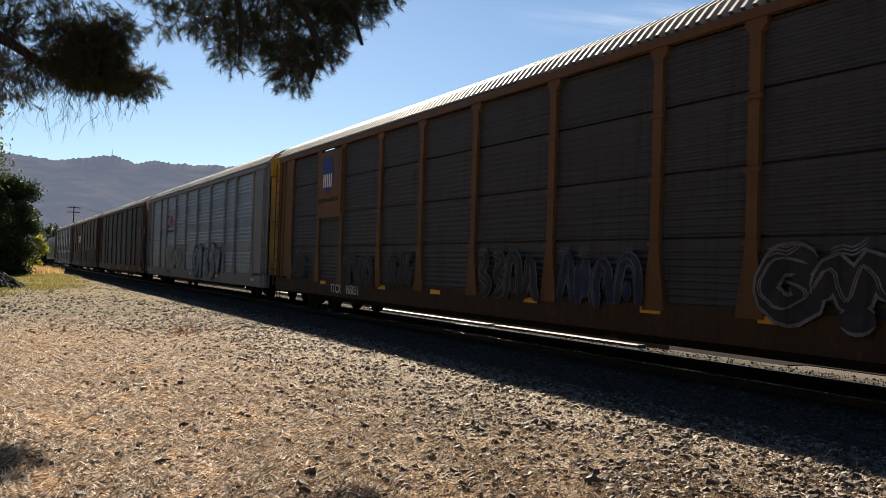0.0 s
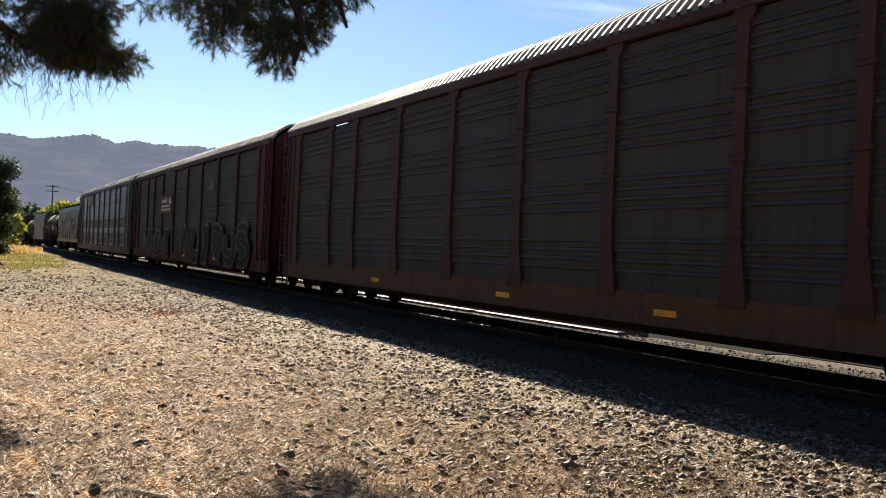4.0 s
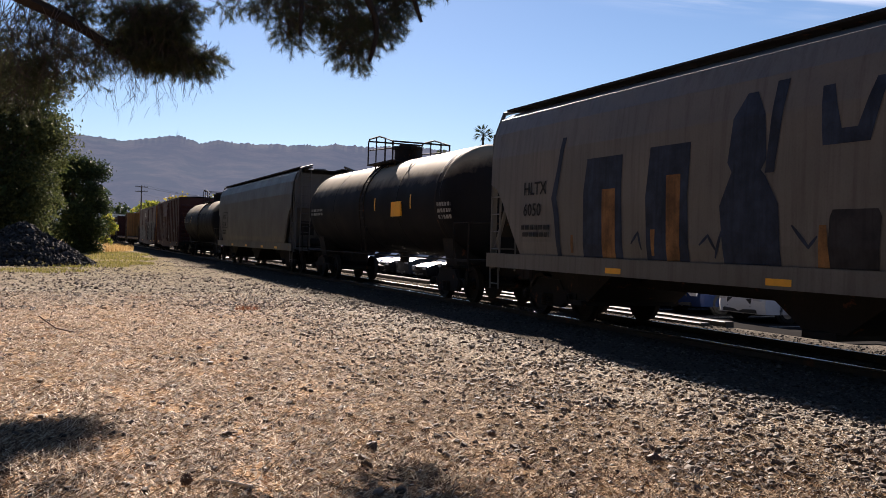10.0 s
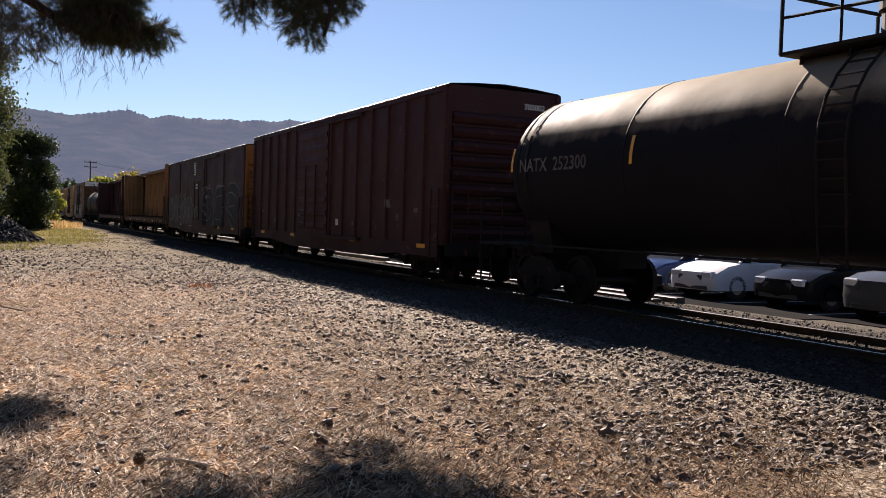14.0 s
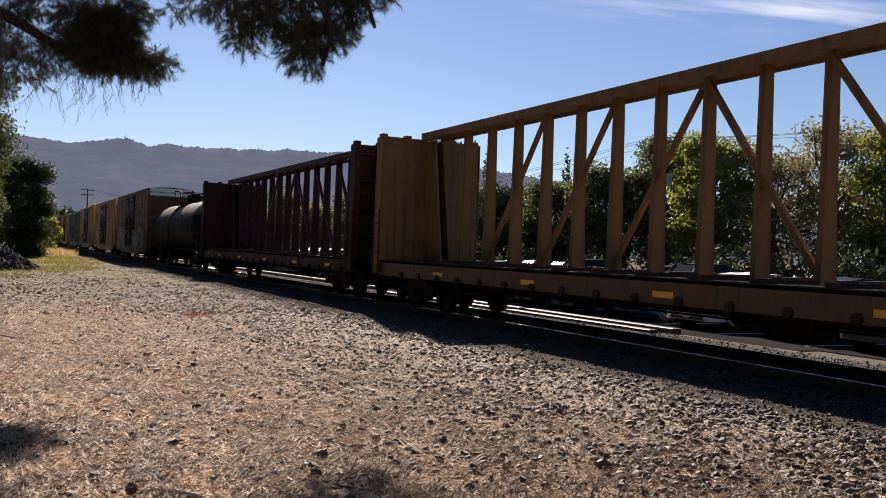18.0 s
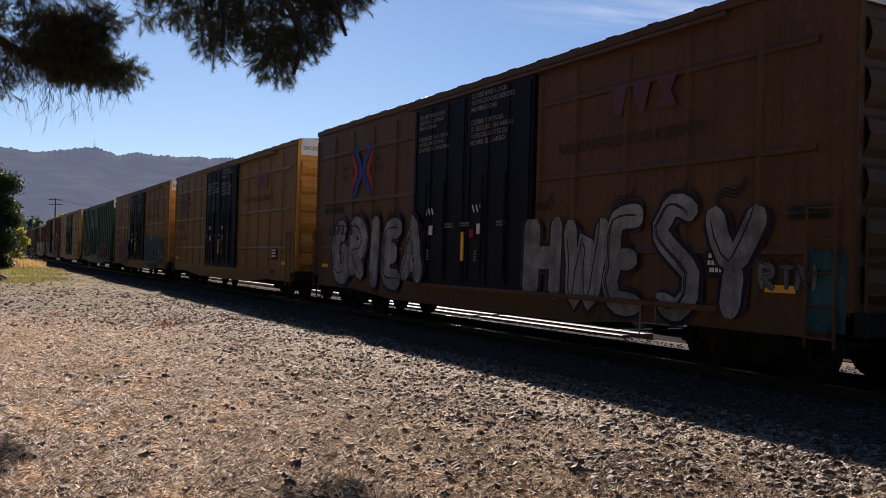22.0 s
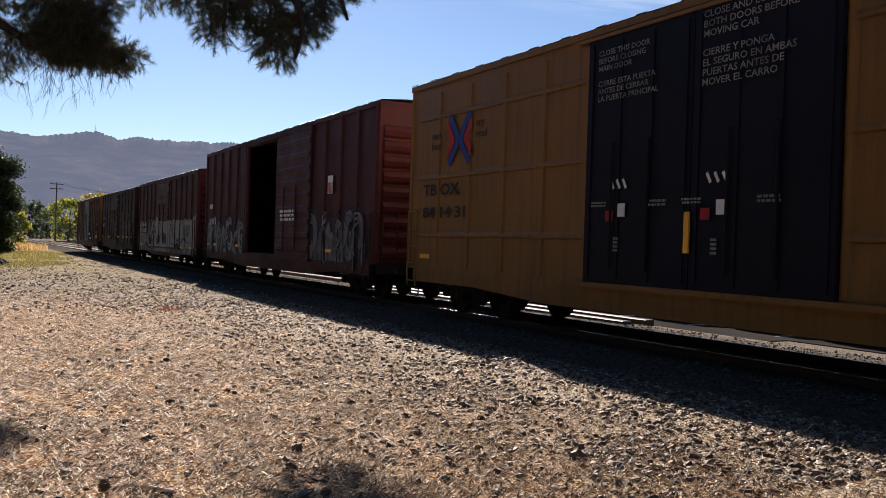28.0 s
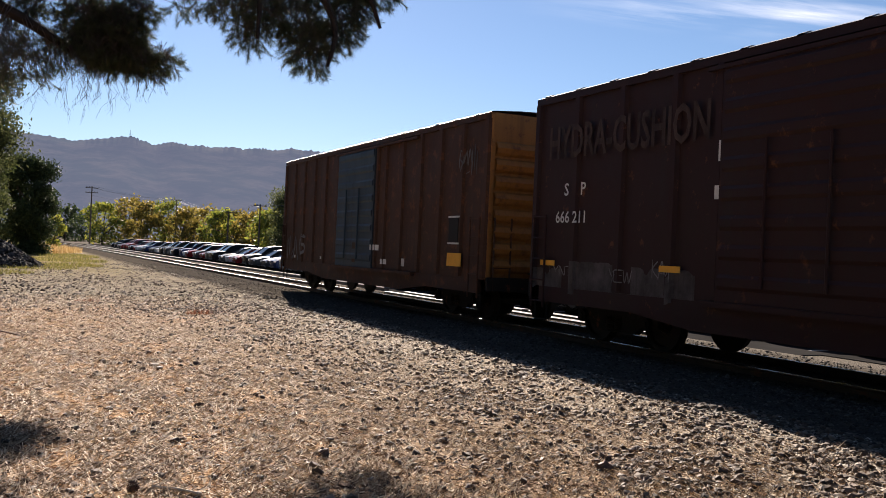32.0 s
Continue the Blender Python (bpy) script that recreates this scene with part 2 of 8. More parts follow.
# ---- ground ----
def ground_material():
    m, n, l, b = nodes_of("soil_gravel_and_grass")
    co = n.new("ShaderNodeTexCoord").outputs["Object"]
    sep = n.new("ShaderNodeSeparateXYZ")
    l.new(co, sep.inputs[0])
    big = noise_tex(n, l, co, 0.35, 5)
    mid = noise_tex(n, l, co, 2.6, 5)
    fine = noise_tex(n, l, co, 34, 5, 0.7)
    clump = noise_tex(n, l, co, 9, 4, 0.6)
    fibre = noise_tex(n, l, co, 60, 3, 0.6, (1, 0.35, 1))
    chips = n.new("ShaderNodeTexVoronoi")
    chips.inputs["Scale"].default_value = 38
    l.new(co, chips.inputs["Vector"])
    peb = n.new("ShaderNodeTexVoronoi")
    peb.inputs["Scale"].default_value = 26
    l.new(co, peb.inputs["Vector"])

    def maths(op, a, bb):
        k = n.new("ShaderNodeMath")
        k.operation = op
        for s, v in ((k.inputs[0], a), (k.inputs[1], bb)):
            if isinstance(v, (int, float)):
                s.default_value = v
            else:
                l.new(v, s)
        return k.outputs[0]
    # chip-strewn soil
    soil = mix(n, l, ramp(n, l, mid, [(0.3, 0.0), (0.7, 1.0)]), (0.22, 0.13, 0.075), (0.36, 0.23, 0.138))
    soil = mix(n, l, ramp(n, l, big, [(0.35, 0.0), (0.65, 0.5)]), soil, (0.35, 0.245, 0.15))
    soil = mix(n, l, ramp(n, l, fine, [(0.57, 0.0), (0.7, 0.7)]), soil, (0.06, 0.034, 0.02))
    soil = mix(n, l, ramp(n, l, fibre, [(0.55, 0.0), (0.64, 0.9)]), soil, (0.62, 0.47, 0.3))
    soil = mix(n, l, ramp(n, l, clump, [(0.5, 0.0), (0.62, 0.8)]), soil, (0.1, 0.048, 0.027))
    blot = noise_tex(n, l, co, 2.1, 6, 0.7)
    soil = mix(n, l, ramp(n, l, blot, [(0.55, 0.0), (0.61, 0.7)]), soil, (0.105, 0.052, 0.03))
    # track-side gravel
    sepc = n.new("ShaderNodeSeparateColor")
    l.new(peb.outputs["Color"], sepc.inputs[0])
    grav = ramp(n, l, sepc.outputs[0], [(0.0, (0.2, 0.172, 0.137)), (0.5, (0.37, 0.322, 0.258)), (1.0, (0.54, 0.48, 0.395))])
    grav = mix(n, l, ramp(n, l, peb.outputs["Distance"], [(0.45, 0.0), (0.8, 0.8)]), grav, (0.05, 0.043, 0.035))
    grav = mix(n, l, ramp(n, l, mid, [(0.45, 0.0), (0.75, 0.35)]), grav, (0.21, 0.17, 0.128))
    grav = mix(n, l, ramp(n, l, clump, [(0.56, 0.0), (0.66, 0.55)]), grav, (0.09, 0.074, 0.058))
    # far verge with thin grass
    grass = mix(n, l, ramp(n, l, mid, [(0.35, 0.0), (0.6, 1.0)]), (0.25, 0.19, 0.11), (0.2, 0.175, 0.07))
    wob = maths("MULTIPLY", maths("SUBTRACT", big, 0.5), 4.5)
    wob2 = maths("MULTIPLY", maths("SUBTRACT", mid, 0.5), 2.2)
    edge = maths("ADD", maths("ADD", sep.outputs[0], wob), wob2)
    rise = maths("SUBTRACT", edge, maths("MULTIPLY", sep.outputs[1], -0.012))
    g1 = n.new("ShaderNodeMapRange")
    g1.inputs[1].default_value, g1.inputs[2].default_value = 2.0, 6.2
    l.new(rise, g1.inputs[0])
    g2 = n.new("ShaderNodeMapRange")
    g2.inputs[1].default_value, g2.inputs[2].default_value = 20.5, 25.5
    l.new(maths("ADD", sep.outputs[1], maths("MULTIPLY", wob, 1.2)), g2.inputs[0])
    col = mix(n, l, maths("MAXIMUM", g1.outputs[0], maths("MULTIPLY", g2.outputs[0], 0.35)), soil, grav)
    verge = mix(n, l, ramp(n, l, fine, [(0.35, 0.0), (0.65, 1.0)]), (0.25, 0.215, 0.165), (0.11, 0.093, 0.07))
    verge = mix(n, l, ramp(n, l, clump, [(0.5, 0.0), (0.62, 0.8)]), verge, (0.085, 0.066, 0.048))
    verge = mix(n, l, ramp(n, l, mid, [(0.5, 0.0), (0.6, 0.6)]), verge, (0.36, 0.31, 0.24))
    col = mix(n, l, maths("MULTIPLY", g2.outputs[0], 0.95), col, verge)
    v1 = n.new("ShaderNodeMapRange")
    v1.inputs[1].default_value, v1.inputs[2].default_value = 36.0, 60.0
    l.new(maths("ADD", sep.outputs[1], maths("MULTIPLY", wob2, 26.0)), v1.inputs[0])
    v2 = n.new("ShaderNodeMapRange")
    v2.inputs[1].default_value, v2.inputs[2].default_value = 7.5, 4.0
    l.new(edge, v2.inputs[0])
    col = mix(n, l, maths("MULTIPLY", v1.outputs[0], v2.outputs[0]), col, grass)
    # the strip close to the rails is darkened in colour, as the train's shadow
    shadowed = n.new("ShaderNodeMapRange")
    shadowed.inputs[1].default_value, shadowed.inputs[2].default_value, shadowed.inputs[4].default_value = 6.7, 7.8, 0.92
    l.new(maths("ADD", sep.outputs[0], maths("MULTIPLY", wob2, 0.6)), shadowed.inputs[0])
    col = mix(n, l, shadowed.outputs[0], col, mix(n, l, fine, (0.028, 0.025, 0.022), (0.075, 0.066, 0.056)))
    # bare sandy strip on the far side of the track
    far = n.new("ShaderNodeMapRange")
    far.inputs[1].default_value, far.inputs[2].default_value = 12.6, 13.4
    l.new(maths("ADD", sep.outputs[0], maths("MULTIPLY", wob2, 0.5)), far.inputs[0])
    sand = mix(n, l, ramp(n, l, fine, [(0.35, 0.0), (0.7, 1.0)]), (0.15, 0.135, 0.115), (0.085, 0.075, 0.062))
    col = mix(n, l, far.outputs[0], col, sand)
    l.new(col, b.inputs["Base Color"])
    b.inputs["Roughness"].default_value = 1.0
    b.inputs["Specular IOR Level"].default_value = 0.0
    h = maths("ADD", maths("ADD", fine, maths("MULTIPLY", fibre, 0.6)), maths("MULTIPLY", peb.outputs["Distance"], -0.7))
    bump(n, l, b, h, 0.9, 0.03)
    return m


def height(x, y):
    if x > 13.4:
        return -0.22 * min(1.0, (x - 13.4) / 0.5)
    near = 1.0 if x < 8.5 else max(0.0, 1 - (x - 8.5))
    return near * (0.03 * noise.noise((x * 0.35, y * 0.35, 3.1)) + 0.012 * noise.noise((x * 1.9, y * 1.9, 7.7)) + 0.009 * noise.noise((x * 7.0, y * 7.0, 2.2)) - 0.01)


def axis(lo, hi, fine_lo, fine_hi, step):
    pts = list(np.arange(fine_lo, fine_hi, step))
    d, k = step, fine_lo
    while k > lo:
        d *= 1.35
        k = max(lo, k - d)
        pts.append(k)
    d, k = step, fine_hi
    pts.append(fine_hi)
    while k < hi:
        d *= 1.35
        k = min(hi, k + d)
        pts.append(k)
    return sorted(set(round(p, 4) for p in pts))


gx, gy = sorted(axis(-4000, 4000, -4, 9, 0.09) + [13.4, 13.65, 13.9]), axis(-4000, 4000, 3, 26, 0.09)
setting("ground", Shape().grid([[(x, y, height(x, y)) for x in gx] for y in gy]), ground_material(),
        "dry brown soil strewn with chips, grey gravel by the track", "ground", smooth=True)


def rocks(name, mat, label, category, spots, sides, seed, sink=0.3, flat=0.65):
    """Many small stones as one mesh: spots are rows of x, y, z, size."""
    rs = np.random.RandomState(seed)
    p = np.array(spots)
    n = len(p)
    if sides == 6:
        base = np.array([(1, 0, 0), (-1, 0, 0), (0, 1, 0), (0, -1, 0), (0, 0, 1), (0, 0, -1)], float)
        faces = [(0, 2, 4), (2, 1, 4), (1, 3, 4), (3, 0, 4), (2, 0, 5), (1, 2, 5), (3, 1, 5), (0, 3, 5)]
    else:
        g = (1 + 5 ** 0.5) / 2
        base = np.array([(-1, g, 0), (1, g, 0), (-1, -g, 0), (1, -g, 0), (0, -1, g), (0, 1, g), (0, -1, -g), (0, 1, -g), (g, 0, -1), (g, 0, 1), (-g, 0, -1), (-g, 0, 1)]) / 1.9
        faces = [(0, 11, 5), (0, 5, 1), (0, 1, 7), (0, 7, 10), (0, 10, 11), (1, 5, 9), (5, 11, 4), (11, 10, 2), (10, 7, 6), (7, 1, 8),
                 (3, 9, 4), (3, 4, 2), (3, 2, 6), (3, 6, 8), (3, 8, 9), (4, 9, 5), (2, 4, 11), (6, 2, 10), (8, 6, 7), (9, 8, 1)]
    k = len(base)
    v = base[None] * rs.uniform(0.6, 1.3, (n, k, 1)) * np.stack([rs.uniform(0.7, 1.4, n), rs.uniform(0.7, 1.3, n), rs.uniform(flat * 0.7, flat * 1.3, n)], 1)[:, None]
    t = rs.uniform(0, 6.283, n)
    c, s = np.cos(t)[:, None], np.sin(t)[:, None]
    x, y = v[..., 0] * c - v[..., 1] * s, v[..., 0] * s + v[..., 1] * c
    v = np.stack([x, y, v[..., 2]], 2) * (p[:, 3] / 2)[:, None, None]
    v += p[:, None, :3]
    v[..., 2] += (p[:, 3] * flat * (0.5 - sink))[:, None]
    f = (np.array(faces)[None] + (np.arange(n) * k)[:, None, None]).reshape(-1, 3)
    me = bpy.data.meshes.new(name)
    me.from_pydata(v.reshape(-1, 3).tolist(), [], f.tolist())
    me.materials.append(mat)
    return tagged(new(name, me), label, category, kind="stuff")


def island_material(name, stops, rough=0.85, through_=0.0, gloss=0.2):
    """Colour by piece, as each stone or leaf has its own."""
    m, n, l, b = nodes_of(name)
    gm = n.new("ShaderNodeNewGeometry")
    co = n.new("ShaderNodeTexCoord").outputs["Object"]
    col = ramp(n, l, gm.outputs["Random Per Island"], stops)
    f = noise_tex(n, l, co, 40, 3)
    col = mix(n, l, f, col, mix(n, l, 0.5, col, (0.02, 0.02, 0.015)))
    l.new(col, b.inputs["Base Color"])
    b.inputs["Roughness"].default_value = rough
    b.inputs["Specular IOR Level"].default_value = gloss
    if through_:
        t = n.new("ShaderNodeBsdfTranslucent")
        l.new(col, t.inputs["Color"])
        mx = n.new("ShaderNodeMixShader")
        mx.inputs[0].default_value = through_
        l.new(b.outputs[0], mx.inputs[1])
        l.new(t.outputs[0], mx.inputs[2])
        l.new(mx.outputs[0], n["Material Output"].inputs["Surface"])
    return m


STONE = island_material("ground_stones", [(0.0, (0.05, 0.036, 0.027)), (0.6, (0.115, 0.082, 0.06)), (0.9, (0.22, 0.17, 0.13)), (1.0, (0.34, 0.29, 0.24))], 0.75, 0.0, 0.2)
CLOD = island_material("bark_clods", [(0.0, (0.045, 0.024, 0.014)), (0.6, (0.12, 0.064, 0.036)), (1.0, (0.26, 0.155, 0.09))], 0.9, 0.0, 0.1)
BALLAST = island_material("ballast_stones", [(0.0, (0.06, 0.052, 0.043)), (0.5, (0.26, 0.225, 0.18)), (0.85, (0.42, 0.37, 0.3)), (1.0, (0.72, 0.66, 0.55))], 0.7, 0.0, 0.25)
CHIP = island_material("bark_chips", [(0.0, (0.045, 0.022, 0.012)), (0.35, (0.23, 0.132, 0.07)), (0.65, (0.47, 0.325, 0.19)), (1.0, (0.8, 0.66, 0.46))], 0.7, 0.1, 0.15)
COALY = island_material("dark_pile_stones", [(0.0, (0.02, 0.02, 0.022)), (0.6, (0.045, 0.045, 0.048)), (1.0, (0.085, 0.085, 0.085))], 0.95, 0.0, 0.05)
rs = np.random.RandomState(8)


def spread(n, x0, x1, y0, y1, s0, s1, keep, skew=2.5):
    out = []
    while len(out) < n:
        d = y0 * (y1 / y0) ** rs.rand()          # thicker near, thinner far
        x = rs.uniform(x0, x1)
        if rs.rand() < keep(x, d):
            out.append((x, d, height(x, d), s0 + (s1 - s0) * rs.rand() ** skew))
    return out


def gravelly(x, y):
    """How far the ground has turned from soil to gravel."""
    return min(1.0, max(0.0, (x + 0.012 * y + 1.4 * noise.noise((x * 0.5, y * 0.35, 5)) - 1.7) / 3.2))


rocks("ground_stones", STONE, "small dark brown stones scattered over the soil and gravel", "stones",
      spread(13500, -1.5, 7.6, 4.2, 24, 0.014, 0.085, lambda x, y: (0.06 + 0.94 * gravelly(x, y)) * (0.3 + 0.9 * max(0, noise.noise((x * 0.9, y * 0.9, 0)) + 0.4)), 2.6), 12, 1, 0.28, 0.7)
rocks("verge_stones", STONE, "dark stones on the far gravel of the verge", "stones",
      spread(9000, -6.0, 8.0, 20, 75, 0.04, 0.12, lambda x, y: 0.3 + 0.9 * max(0, noise.noise((x * 0.6, y * 0.4, 0)) + 0.3), 2.0), 6, 21, 0.25, 0.6)
rocks("bark_clods", CLOD, "reddish brown lumps of bark and soil among the litter", "bark",
      spread(9000, -2.5, 6.0, 4.2, 26, 0.018, 0.1, lambda x, y: (1.0 - 0.8 * gravelly(x, y)) * max(0.0, 0.35 + noise.noise((x * 1.3, y * 1.3, 4))), 2.6), 12, 7, 0.38, 0.3)
# Darker stone colours that paint the train's shadow beside and between the rails.
SHADE_STONE = island_material("shade_dark_ballast_stones", [(0.0, (0.018, 0.016, 0.014)), (0.6, (0.055, 0.048, 0.041)), (1.0, (0.14, 0.122, 0.1))])
rocks("gravel_stones", BALLAST, "grey gravel stones beside the track", "gravel", spread(36000, -7.0, 7.6, 4.2, 60, 0.016, 0.06, lambda x, y: (1.0 if x > 1.5 else 0.65) if y > 23 + 2 * math.sin(x) else max(0.02, gravelly(x, y) * 0.55)), 6, 2, 0.3, 0.5)
rocks("trackside_gravel", SHADE_STONE, "gravel beside the track, coloured dark as the train's shadow", "gravel", spread(9000, 6.7, 9.4, 5.0, 60, 0.022, 0.065, lambda x, y: min(1.0, (x - 6.4) / 1.5)), 6, 12)
rocks("ballast", SHADE_STONE, "dark crushed stone ballast round the rails", "ballast", spread(9000, 8.8, 13.2, 4.0, 70, 0.035, 0.075, lambda x, y: 0.25 if abs(x - 10.05) < 0.12 or abs(x - 11.55) < 0.12 else 1.0), 6, 3, 0.15)

# flat bark chips and straw
N = 240000
cx = rs.uniform(-3.5, 7.0, N)
cy = 3.6 * (26 / 3.6) ** rs.rand(N)
cl, cw, ct = rs.uniform(0.012, 0.042, N), rs.uniform(0.003, 0.0075, N), rs.uniform(0, 3.1416, N)
long_ = rs.rand(N) < 0.7
cl[long_] *= 1.7
cw[long_] *= 0.42
cz = np.array([height(a, b) for a, b in zip(cx, cy)]) + 0.006
ux, uy = np.cos(ct), np.sin(ct)
tilt = rs.uniform(-0.9, 0.9, N) * cl
quad = np.stack([np.stack([cx - ux * cl - uy * cw, cy - uy * cl + ux * cw, cz], 1), np.stack([cx - ux * cl + uy * cw, cy - uy * cl - ux * cw, cz], 1),
                 np.stack([cx + ux * cl + uy * cw, cy + uy * cl - ux * cw, cz + np.abs(tilt)], 1), np.stack([cx + ux * cl - uy * cw, cy + uy * cl + ux * cw, cz + np.abs(tilt) + 0.004], 1)], 1)
lie = np.array([noise.noise((a * 1.7, b * 1.1, 11)) + 0.7 * noise.noise((a * 4.5, b * 3.0, 2)) for a, b in zip(cx, cy)])
keep = rs.rand(N) < np.clip((7.5 - cx) / 5.0, 0.12, 1.0) * np.clip(1.0 - 1.3 * lie, 0.3, 1.0)
quad = quad[keep]
me = bpy.data.meshes.new("bark_chips")
me.from_pydata(quad.reshape(-1, 3).tolist(), [], np.arange(len(quad) * 4).reshape(-1, 4).tolist())
me.materials.append(CHIP)
tagged(new("bark_chips", me), "pale bark chips and straw littering the soil", "bark chips", kind="stuff")

# the stones that stand out on the soil
LUMP = plain("brown_stone", (0.08, 0.054, 0.042), 0.8)


def lump(x, y, size, seed):
    rr = random.Random(seed)
    bm = bmesh.new()
    bmesh.ops.create_icosphere(bm, subdivisions=2, radius=size / 2)
    for v in bm.verts:
        k = 1 + 0.5 * noise.noise(v.co * (3.0 / size) + Vector((seed, 0, 0)))
        v.co = Vector((v.co.x * k * rr.uniform(1.0, 1.06), v.co.y * k * 0.85, v.co.z * k * 0.75))
    me = bpy.data.meshes.new("stone")
    bm.to_mesh(me)
    bm.free()
    me.materials.append(LUMP)
    ob = new("stone", me)
    ob.location = (x, y, height(x, y) + size * 0.22)
    tagged(ob, "single brown stone lying on the soil", "stone", "stones standing out")


for k, (x, y, s) in enumerate([(2.28, 6.45, 0.13), (4.27, 5.55, 0.16), (2.97, 5.35, 0.1), (3.8, 8.05, 0.08), (4.36, 5.15, 0.1), (2.67, 11.9, 0.09), (2.8, 5.85, 0.1), (3.44, 6.7, 0.1), (4.57, 7.4, 0.12), (3.3, 7.2, 0.09),
                               (4.9, 6.0, 0.11), (5.2, 7.8, 0.12), (1.55, 9.4, 0.08), (1.05, 7.7, 0.09), (3.5, 5.2, 0.09), (1.9, 13.0, 0.1), (4.0, 10.2, 0.1), (5.6, 6.2, 0.12)]):
    lump(x, y, s * 0.75, k)

# pine cone, sticks and a dry weed
CONE = plain("pine_cone_brown", (0.09, 0.05, 0.03), 0.85)
WOOD = plain("dry_grey_wood", (0.55, 0.44, 0.32), 0.85)
cone = thing("pine_cone", "brown open pine cone lying on the soil", "pine cone", at=(0.8, 5.85, 0.045))
sc = Shape()
for i in range(60):
    t = i / 60
    a = i * 2.4
    r = 0.045 * math.sin(math.pi * (0.12 + 0.85 * t))
    p = Vector((r * math.cos(a), -0.05 + 0.1 * t, r * math.sin(a))) * 0.65
    q = p + Vector((0.012 * math.cos(a), 0.006, 0.012 * math.sin(a)))
    sc.cyl(p, q, 0.007, 4, 0.004)
part("cone_scale", sc, CONE, cone)
part("core", Shape().cyl((0, -0.03, 0), (0, 0.03, 0), 0.018, 8, 0.01), CONE, cone)
st = thing("stick", "short pale stick beside the pine cone", "stick", at=(0.92, 5.86, 0.02), rz=-42)
part("branch", Shape().tube([(0, 0, 0.01), (0.16, 0.01, 0.015), (0.36, -0.02, 0.01)], 0.012, 6), WOOD, st)
part("side_twig", Shape().tube([(0.14, 0.01, 0.01), (0.2, 0.07, 0.03)], 0.005, 5), WOOD, st)
tw = thing("fallen_twig", "forked dead twig standing out of the soil", "twig", at=(0.0, 15.2, 0.0), rz=20)
part("stem", Shape().tube([(0.3, 0, 0.02), (0.0, 0, 0.1), (-0.25, 0.05, 0.3)], 0.012, 5), CONE, tw)
part("fork", Shape().tube([(0.0, 0, 0.1), (-0.2, -0.1, 0.12)], 0.008, 5).tube([(-0.1, 0.02, 0.18), (-0.05, 0.05, 0.36)], 0.006, 5), CONE, tw)


def blades(n, cx, cy, rx, ry, h0, h1, w, seed, lean=0.5):
    r = np.random.RandomState(seed)
    a, q = r.uniform(0, 6.283, n), np.sqrt(r.rand(n))
    x, y = cx + rx * q * np.cos(a), cy + ry * q * np.sin(a)
    h, t = r.uniform(h0, h1, n), r.uniform(0, 6.283, n)
    lx, ly = np.cos(t) * h * lean * r.rand(n), np.sin(t) * h * lean * r.rand(n)
    px, py = -np.sin(t) * w, np.cos(t) * w
    z = np.zeros(n)
    return np.stack([np.stack([x - px, y - py, z], 1), np.stack([x + px, y + py, z], 1), np.stack([x + lx, y + ly, h], 1)], 1)


def blade_field(name, label, mat, groups):
    v = np.concatenate(groups)
    me = bpy.data.meshes.new(name)
    me.from_pydata(v.reshape(-1, 3).tolist(), [], np.arange(len(v) * 3).reshape(-1, 3).tolist())
    me.materials.append(mat)
    return tagged(new(name, me), label, "grass", kind="stuff")


GRASS = island_material("verge_grass", [(0.0, (0.1, 0.11, 0.025)), (0.5, (0.2, 0.18, 0.045)), (1.0, (0.32, 0.27, 0.1))], 0.9, 0.35)
DRY = island_material("dry_grass", [(0.0, (0.3, 0.17, 0.06)), (0.6, (0.5, 0.33, 0.13)), (1.0, (0.66, 0.5, 0.26))], 0.9, 0.35)
RUDDY = island_material("ruddy_weed", [(0.0, (0.22, 0.07, 0.03)), (1.0, (0.4, 0.15, 0.07))], 0.9, 0.2)
blade_field("grass_patches", "thin yellow green grass on the verge", GRASS,
            [blades(1500, 3.2, 62, 3.0, 5, 0.06, 0.2, 0.02, 1), blades(1200, 4.4, 75, 2.4, 7, 0.06, 0.22, 0.025, 2), blades(900, 1.0, 47, 2.4, 3, 0.05, 0.16, 0.018, 3), blades(900, 3.4, 52, 1.6, 3, 0.05, 0.15, 0.018, 4), blades(800, -0.6, 40, 1.8, 2.2, 0.05, 0.14, 0.015, 5)])
blade_field("dry_grass", "tall dry straw-coloured grass below the trees", DRY, [blades(2600, 2.4, 84, 2.6, 6, 0.3, 0.9, 0.03, 6), blades(1500, 5.2, 100, 2.0, 14, 0.2, 0.6, 0.03, 7)])
blade_field("ruddy_weed", "small reddish dry weed on the gravel edge", RUDDY, [blades(160, 3.96, 19.9, 0.3, 0.3, 0.03, 0.14, 0.006, 8, 1.2), blades(70, 1.9, 23.5, 0.3, 0.3, 0.03, 0.1, 0.006, 9, 1.2)])

# heap of dark gravel
heap = []
for _ in range(4200):
    a, q = rs.uniform(0, 6.283), math.sqrt(rs.rand())
    hx, hy = -1.7 + 3.5 * q * math.cos(a), 49 + 4.2 * q * math.sin(a)
    heap.append((hx, hy, max(0.0, 2.1 * (1 - q) ** 0.9 - 0.06 + 0.16 * noise.noise((hx, hy, 2))), rs.uniform(0.1, 0.3)))
rocks("gravel_heap", COALY, "heap of dark crushed stone on the verge", "gravel heap", heap, 6, 5, 0.3, 0.8)

